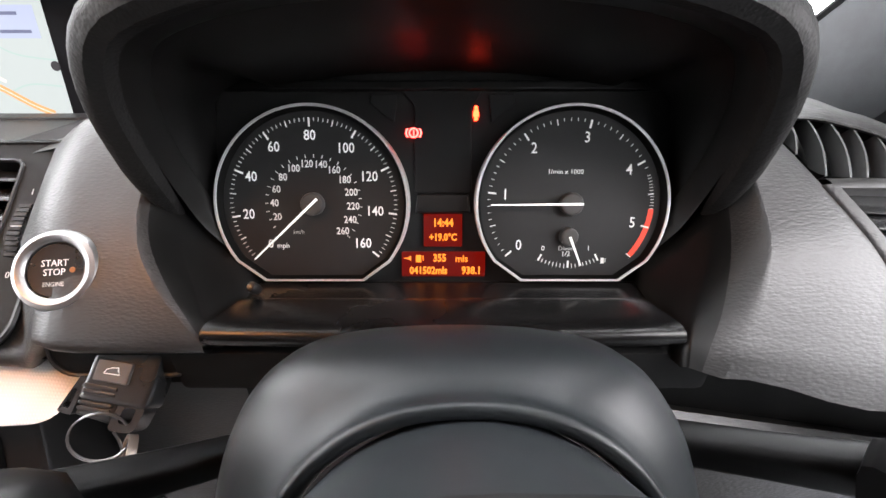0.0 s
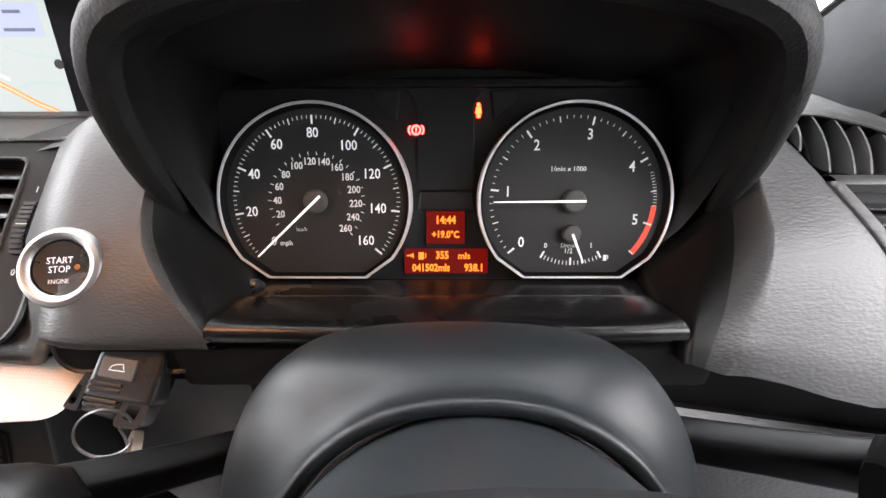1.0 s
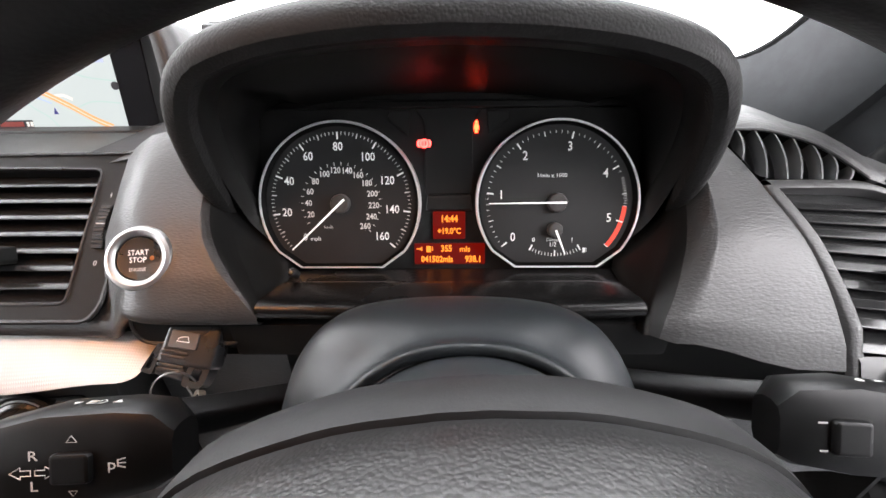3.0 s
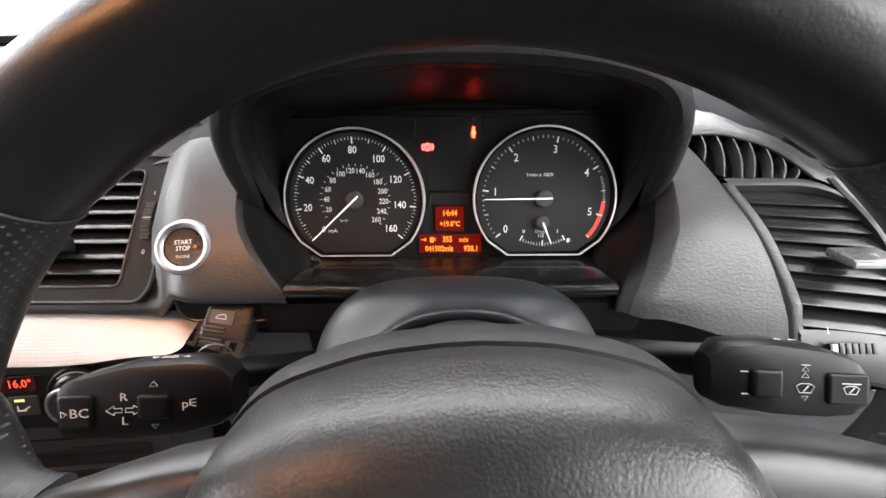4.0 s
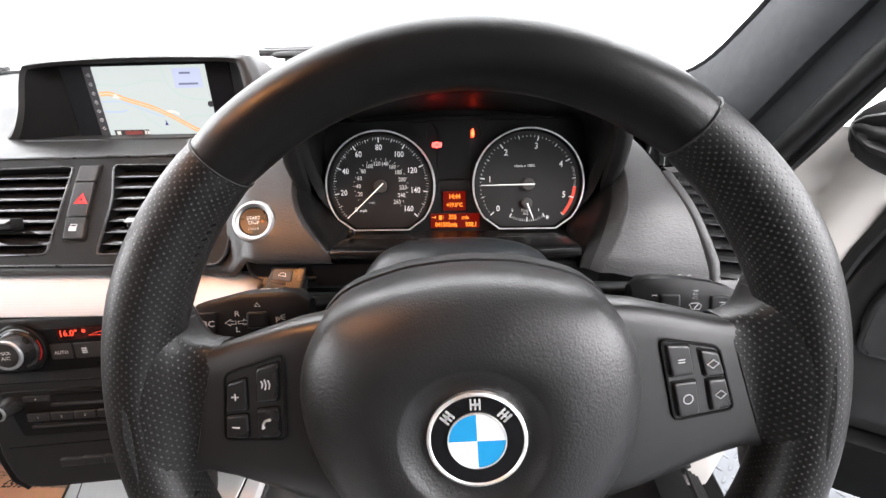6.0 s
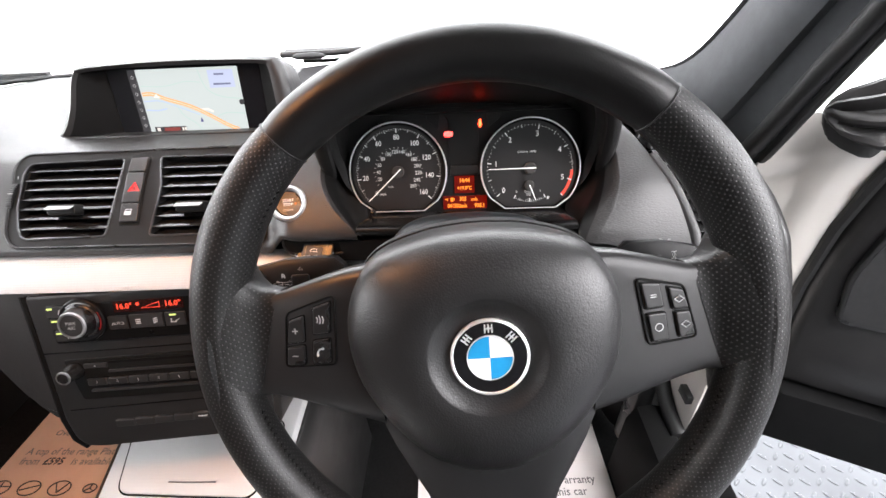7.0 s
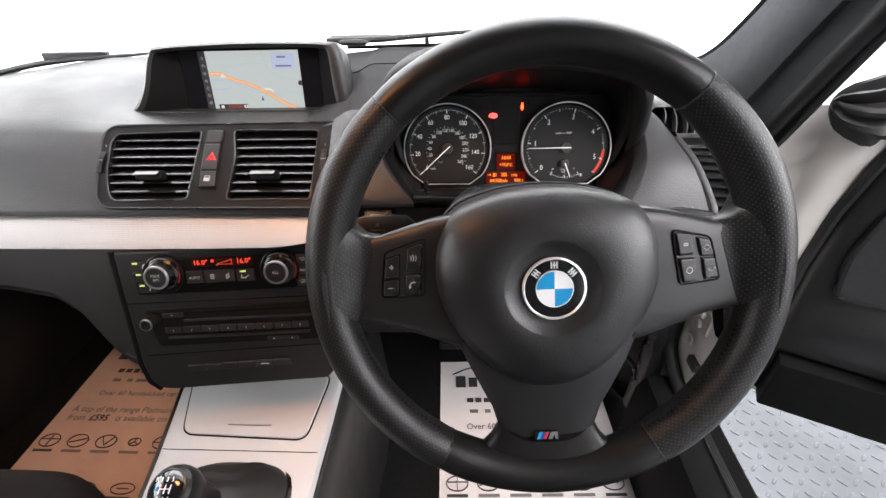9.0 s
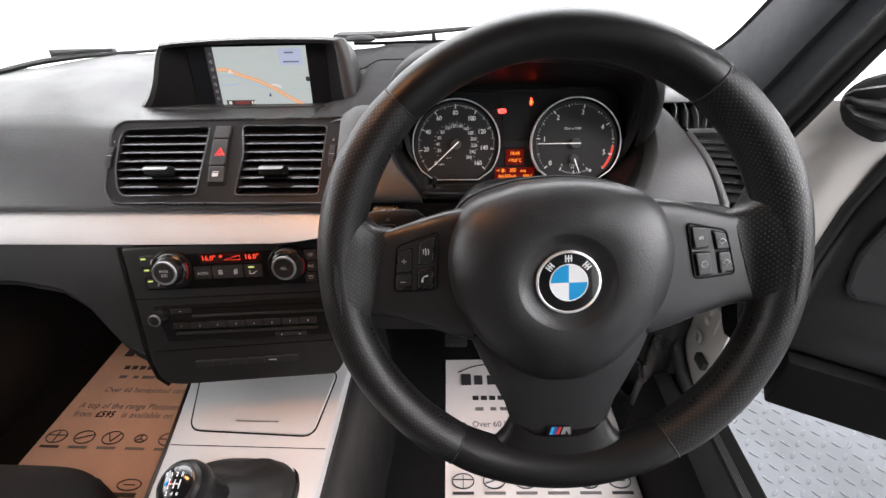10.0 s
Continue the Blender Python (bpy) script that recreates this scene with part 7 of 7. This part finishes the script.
# ---- passenger's seat ----
seat = thing("passenger_seat", (-0.75, -0.4, 0.2), "dark cloth passenger seat", "seat")
rows = []
for y, z0, z1 in ((0.045, 0.36, 0.405), (0.038, 0.32, 0.428), (0.028, 0.30, 0.440), (0.01, 0.29, 0.450), (-0.04, 0.285, 0.456), (-0.1, 0.28, 0.46), (-0.3, 0.28, 0.45), (-0.5, 0.28, 0.43)):
    rows.append([(-0.765 + 0.235 * along([(0.045, 0.30), (0.035, 0.48), (0.01, 0.66), (-0.04, 0.80), (-0.1, 0.88), (-0.3, 0.95), (-0.5, 0.95)], y) * math.copysign(abs(math.cos(a)) ** 0.45, math.cos(a)), y, (z0 + z1) / 2 + (z1 - z0) / 2 * math.copysign(abs(math.sin(a)) ** 0.5, math.sin(a))) for a in (2 * math.pi * k / 28 for k in range(28))])
part("seat_cushion", loft(rows, closed=True, cap=True), CLOTH, seat)
rows = [[(-0.755 + w * math.copysign(abs(math.cos(a)) ** 0.5, math.cos(a)), y + 0.06 * math.sin(a), z) for a in (2 * math.pi * k / 24 for k in range(24))] for y, z, w in ((-0.46, 0.40, 0.22), (-0.52, 0.6, 0.24), (-0.60, 0.9, 0.23), (-0.64, 1.0, 0.17))]
part("seat_backrest", loft(rows, closed=True, cap=True), CLOTH, seat)
part("seat_base", box(-0.94, -0.57, -0.5, -0.03, 0.196, 0.30, 0.01), DARK, seat, "dark seat base")

# ---- driver's outer vent and side defroster ----
outer_v = thing("driver_vent", (0.26, 0.18, 0.83), "black outer air vent with horizontal slats", "air vent")


def surf(x, y, lift=0.0):
    return (x, y - lift * 0.65, dash_z(0.2, max(y, 0.1365)) + 1.6 * min(y - 0.1365, 0) + lift * 0.75 - 1.8 * max(x - 0.23, 0) ** 2)


far_x = curve([(0.26, 0.238), (0.235, 0.254), (0.20, 0.280), (0.19, 0.289), (0.175, 0.300), (0.15, 0.313), (0.125, 0.318)])
ys = [0.2025 - 0.0045 * k for k in range(19)]
rows = [[surf(vent_x(y) + d, y, l) for d, l in ((-0.002, -0.001), (0.0, 0.0006), (0.0015, 0.0014), (0.0070, 0.0012), (0.0082, 0.0002), (0.0088, -0.02))] for y in ys]
part("vent_rim", loft(rows), GRAIN, outer_v, "dark grey curved rim")
rows = [[surf(vent_x(y) + 0.007 + (far_x(y) - vent_x(y) - 0.012) * t, y, -0.028) for t in (0, 0.25, 0.5, 0.75, 1.0)] for y in ys]
part("duct", loft(rows), DARK, outer_v, "matt black duct")


def across(y0, y1, n=9):
    """Even steps from the rim to the outer edge."""
    return [(y0, vent_x(y0) + 0.004 + (far_x(y1) - vent_x(y0) - 0.006) * k / (n - 1)) for k in range(n)]


rows = [[surf(x, y - 0.006 * max((k - 5) / 3, 0) ** 2, l) for k, (y, x) in enumerate(across(y, y))] for y, l in ((0.2065, -0.003), (0.2055, 0.0008), (0.2035, 0.0015), (0.2010, 0.0012), (0.2000, -0.0004), (0.1995, -0.02))]
part("vent_top", loft(rows), PLASTIC, outer_v, "dark grey top edge")
rows = [[surf(x, y, l) for y, x in across(y, y)] for y, l in ((0.1330, -0.02), (0.1325, 0.001), (0.1305, 0.0025), (0.1195, 0.003), (0.1155, 0.0), (0.1155, -0.02))]
part("vent_foot", loft(rows), PLASTIC, outer_v, "dark grey lower edge")
ys = [0.207 - 0.005 * k for k in range(19)]
rows = [[surf(far_x(y) + d, y, l) for d, l in ((-0.009, -0.02), (-0.008, 0.002), (-0.005, 0.0035), (0.002, 0.003), (0.010, 0.000), (0.016, -0.010), (0.018, -0.07))] for y in ys]
part("vent_end", loft(rows), PLASTIC, outer_v, "dark grey outer edge")
for k in range(9):
    y = 0.1367 + 0.0073 * k
    x0, x1 = vent_x(y) + 0.0075, far_x(y) - 0.006
    sec = [(-0.0135, -0.0010), (0.0052, -0.0010), (0.0064, -0.0002), (0.0064, 0.0006), (0.0052, 0.0010), (-0.0135, 0.0010)]
    t = radians(-13)
    rows = []
    for x in [x0 + (x1 - x0) * j / 6 for j in range(7)]:
        c = Vector(surf(x0, y, -0.004)).lerp(Vector(surf(x1, y, -0.004)), (x - x0) / (x1 - x0))
        rows.append([(x, c[1] - (p * math.cos(t) - q * math.sin(t)), c[2] + (p * math.sin(t) + q * math.cos(t))) for p, q in sec])
    part("slat", loft(rows, closed=True, cap=True), SLATBLACK, outer_v)
lvm = pose(*surf(0.268, 0.163, 0.004), -12, 0, 0)
part("lever", box(-0.016, 0.016, -0.018, 0.004, -0.0025, 0.0035, 0.0015), LEVER, outer_v, "satin grey lever", lvm)
part("lever_edge", box(-0.0155, 0.0155, -0.0195, -0.0165, -0.0022, 0.0022, 0.0008), SATINMETAL, outer_v, "satin metal lever edge", lvm)
fmx = pose(*surf(0.262, 0.1265, 0.004), -40, 0, 0)
wheel_t = part("thumb_wheel", box(-0.0145, 0.0145, -0.0036, 0.0, -0.003, 0.003, 0.0005), DARK, outer_v, "ribbed black thumb wheel", fmx)
for k in range(-3, 4):
    part("wheel_rib", box(-0.0016 + 0.0042 * k, 0.0016 + 0.0042 * k, -0.0048, -0.0030, -0.0035, 0.0035, 0.0005), SATIN, wheel_t, "", fmx)
part("wheel_mark", box(-0.0145, -0.0115, -0.0050, -0.003, -0.003, 0.003), GREYPRINT, wheel_t, "", fmx)
lettering("0", 0.0055, pose(*surf(0.292, 0.132, 0.0045), 42, 0, 0), GREYPRINT, outer_v)
lettering("I", 0.0055, pose(*surf(0.247, 0.132, 0.0045), 42, 0, 0), GREYPRINT, outer_v)

defr = thing("side_defroster", (0.21, 0.22, 0.90), "black defroster grille with upright fins on the dash", "air vent")
upper_c = resample([(0.176, 0.2390, 0), (0.200, 0.2390, 0), (0.215, 0.2345, 0), (0.232, 0.2270, 0), (0.257, 0.2070, 0)], 25)
lower_c = resample([(vent_x(0.2345) + 0.001, 0.2345, 0), (vent_x(0.217) + 0.001, 0.217, 0), (vent_x(0.209) + 0.001, 0.209, 0), (0.200, 0.2062, 0), (0.230, 0.2058, 0), (0.257, 0.2052, 0)], 25)
part("grille_back", loft([[surf(a.x, a.y, -0.011), surf(b.x, b.y, -0.011)] for a, b in zip(lower_c, upper_c)]), DARK, defr, "matt black duct")
for edge in (upper_c, lower_c):
    part("grille_wall", loft([[surf(p.x, p.y, 0.0006), surf(p.x, p.y, -0.012)] for p in edge]), DARK, defr, "dark inner wall")
part("grille_frame", tube([surf(p.x, p.y, 0.0008) for p in upper_c], 0.0013, 8), PLASTIC, defr, "dark grey edge")
for k in (3, 6, 9, 12, 15, 18, 21):
    b = upper_c[k]
    xa = b.x - 0.003
    a = min(lower_c, key=lambda p: abs(p.x - xa))
    rows = []
    for i in range(7):
        t = i / 6
        x, y = a.x + (b.x - a.x) * t + 0.0022 * math.sin(math.pi * t), a.y + (b.y - a.y) * t
        rows.append([surf(x - 0.0006, y, 0.0004), surf(x + 0.0006, y, 0.0004), surf(x + 0.0006, y, -0.010), surf(x - 0.0006, y, -0.010)])
    part("fin", loft(rows, closed=True, cap=True), FIN, defr)
rows = []
for x, y in [(0.150, 0.300), (0.160, 0.262), (0.168, 0.246)] + [(p.x, p.y) for p in upper_c[::3]] + [(0.266, 0.2045), (0.276, 0.2015), (0.286, 0.197)]:
    w = 1 - 0.70 * smooth((x - 0.190) / 0.03)
    rows.append([surf(x, y, 0.0006), surf(x + 0.001, y + 0.003, 0.0012), surf(x + 0.004 * w, y + 0.004 + 0.010 * w, 0.0006), surf(x + 0.010 * w + 0.004, y + 0.008 + 0.030 * w, -0.004), surf(x + 0.010, y + 0.014 + 0.050 * w, -0.02)])
part("grille_surround", loft(rows), GRAIN, defr, "dark grey surround")
rows = [[(x, y, z - 0.33 * (x - 0.25)) for x in (0.20, 0.24, 0.28, 0.31, 0.335)] for y, z in ((0.50, 0.91), (0.34, 0.895), (0.30, 0.890), (0.27, 0.880), (0.255, 0.86), (0.25, 0.80), (0.25, 0.62))]
part("dash_end", loft(rows), PLASTIC, dash, "grained end of the dash")

# ---- key in its slot ----
slot = thing("key_slot", (-0.163, 0.16, 0.835), "black key slot under the dash edge", "slot")
slm = pose(-0.1610, 0.1545, 0.8385, 76, 0, 0)
part("slot_mouth", prism(rrect(0.068, 0.024, 0.010, 5), -0.004, 0.0004, 0.0006), DARK, slot, "matt black recess", slm)
part("slot_lip", tube([(x, y, 0.0004) for x, y in rrect(0.070, 0.026, 0.011, 5)], 0.0013, 8, True), PLASTIC, slot, "rounded lip", slm)
fob = thing("car_key", (-0.165, 0.145, 0.815), "black key fob with a silver button, pushed into its slot", "key")
fm = pose(-0.1645, 0.1470, 0.8310, 42, 0, 0) @ pose(0.003, -0.002, 0, 0, 0, -9)
part("fob_body", prism(rounded([(-0.0150, -0.0125), (0.0195, -0.0125), (0.0205, 0.0), (0.0195, 0.028), (-0.0130, 0.028), (-0.0145, 0.0)], 0.003), -0.013, 0.0, 0.002), SATIN, fob, "", fm)
part("fob_lug", frame_plate(rounded([(-0.0235, -0.0190), (-0.0160, -0.0200), (-0.0135, -0.0020), (-0.0175, -0.0010)], 0.0016), [rounded([(-0.0215, -0.0165), (-0.0180, -0.0172), (-0.0168, -0.0080), (-0.0188, -0.0072)], 0.001)], -0.008, -0.001, 0.001), SATIN, fob, "small black lug", fm)
part("fob_lug", frame_plate(rounded([(0.0030, -0.0240), (0.0165, -0.0235), (0.0195, -0.0100), (0.0060, -0.0090)], 0.004), [rounded([(0.0075, -0.0200), (0.0138, -0.0198), (0.0150, -0.0125), (0.0088, -0.0122)], 0.002)], -0.011, -0.001, 0.001), SATIN, fob, "black ring lug", fm)
bt = part("boot_button", prism(rrect(0.0180, 0.0105, 0.001, 3), -0.001, 0.0014, 0.0006), KEYSILVER, fob, "silver button", fm @ pose(-0.001, 0.0030, 0))
part("button_print", tube([(a, b, 0.0016) for a, b in ((-0.004, -0.0012), (-0.003, 0.0008), (-0.0005, 0.0018), (0.0025, 0.0022), (0.0030, 0.0006), (0.0040, -0.0010))], 0.0003, 4, True), PRINT, bt, "", fm @ pose(-0.001, 0.0030, 0))
for k in range(5):
    part("fob_rib", prism(rrect(0.0170, 0.0020, 0.0006, 2), -0.003, 0.0010 - 0.0006 * k, 0.0005), SATIN, fob, "", fm @ pose(-0.0050 - 0.0004 * k, -0.0050 - 0.0027 * k, 0))
part("fob_end", prism(rounded([(-0.0160, -0.0195), (0.0035, -0.0215), (0.0045, -0.0110), (-0.0140, -0.0110)], 0.002), -0.012, -0.0022, 0.0015), SATIN, fob, "sloping black end", fm)
keyring = thing("key_ring", (-0.165, 0.12, 0.80), "steel split ring with a metal tag on the key", "key ring")
rr = pose(-0.1640, 0.1262, 0.8110, 70, 0, 20)
for z in (0.0, 0.0012):
    part("split_ring", tube([(0.0125 * math.cos(a), 0.0125 * math.sin(a), z) for a in (2 * math.pi * k / 32 for k in range(32))], 0.00045, 6, True), LEVER, keyring, "", rr)
tgm = pose(-0.1515, 0.1199, 0.8015, 0, 0, 0) @ pose(0, 0, 0, 42, 0, 0) @ pose(0, 0, 0, 0, -50, -8)
part("tag", ring([(0.0100, -0.0020), (0.0118, -0.0020), (0.0118, 0.0020), (0.0100, 0.0020)], 32), BRASS, keyring, "worn metal tag", tgm)
part("tag_face", prism(disc_pts(0.0100, 28), -0.0012, 0.0008, 0.0003), KEYSILVER, keyring, "engraved tag face", tgm)
part("tag_link", tube([(-0.1545, 0.1250, 0.8165), (-0.1525, 0.1235, 0.8125), (-0.1515, 0.1215, 0.8085)], 0.0006, 6), SATINMETAL, keyring)
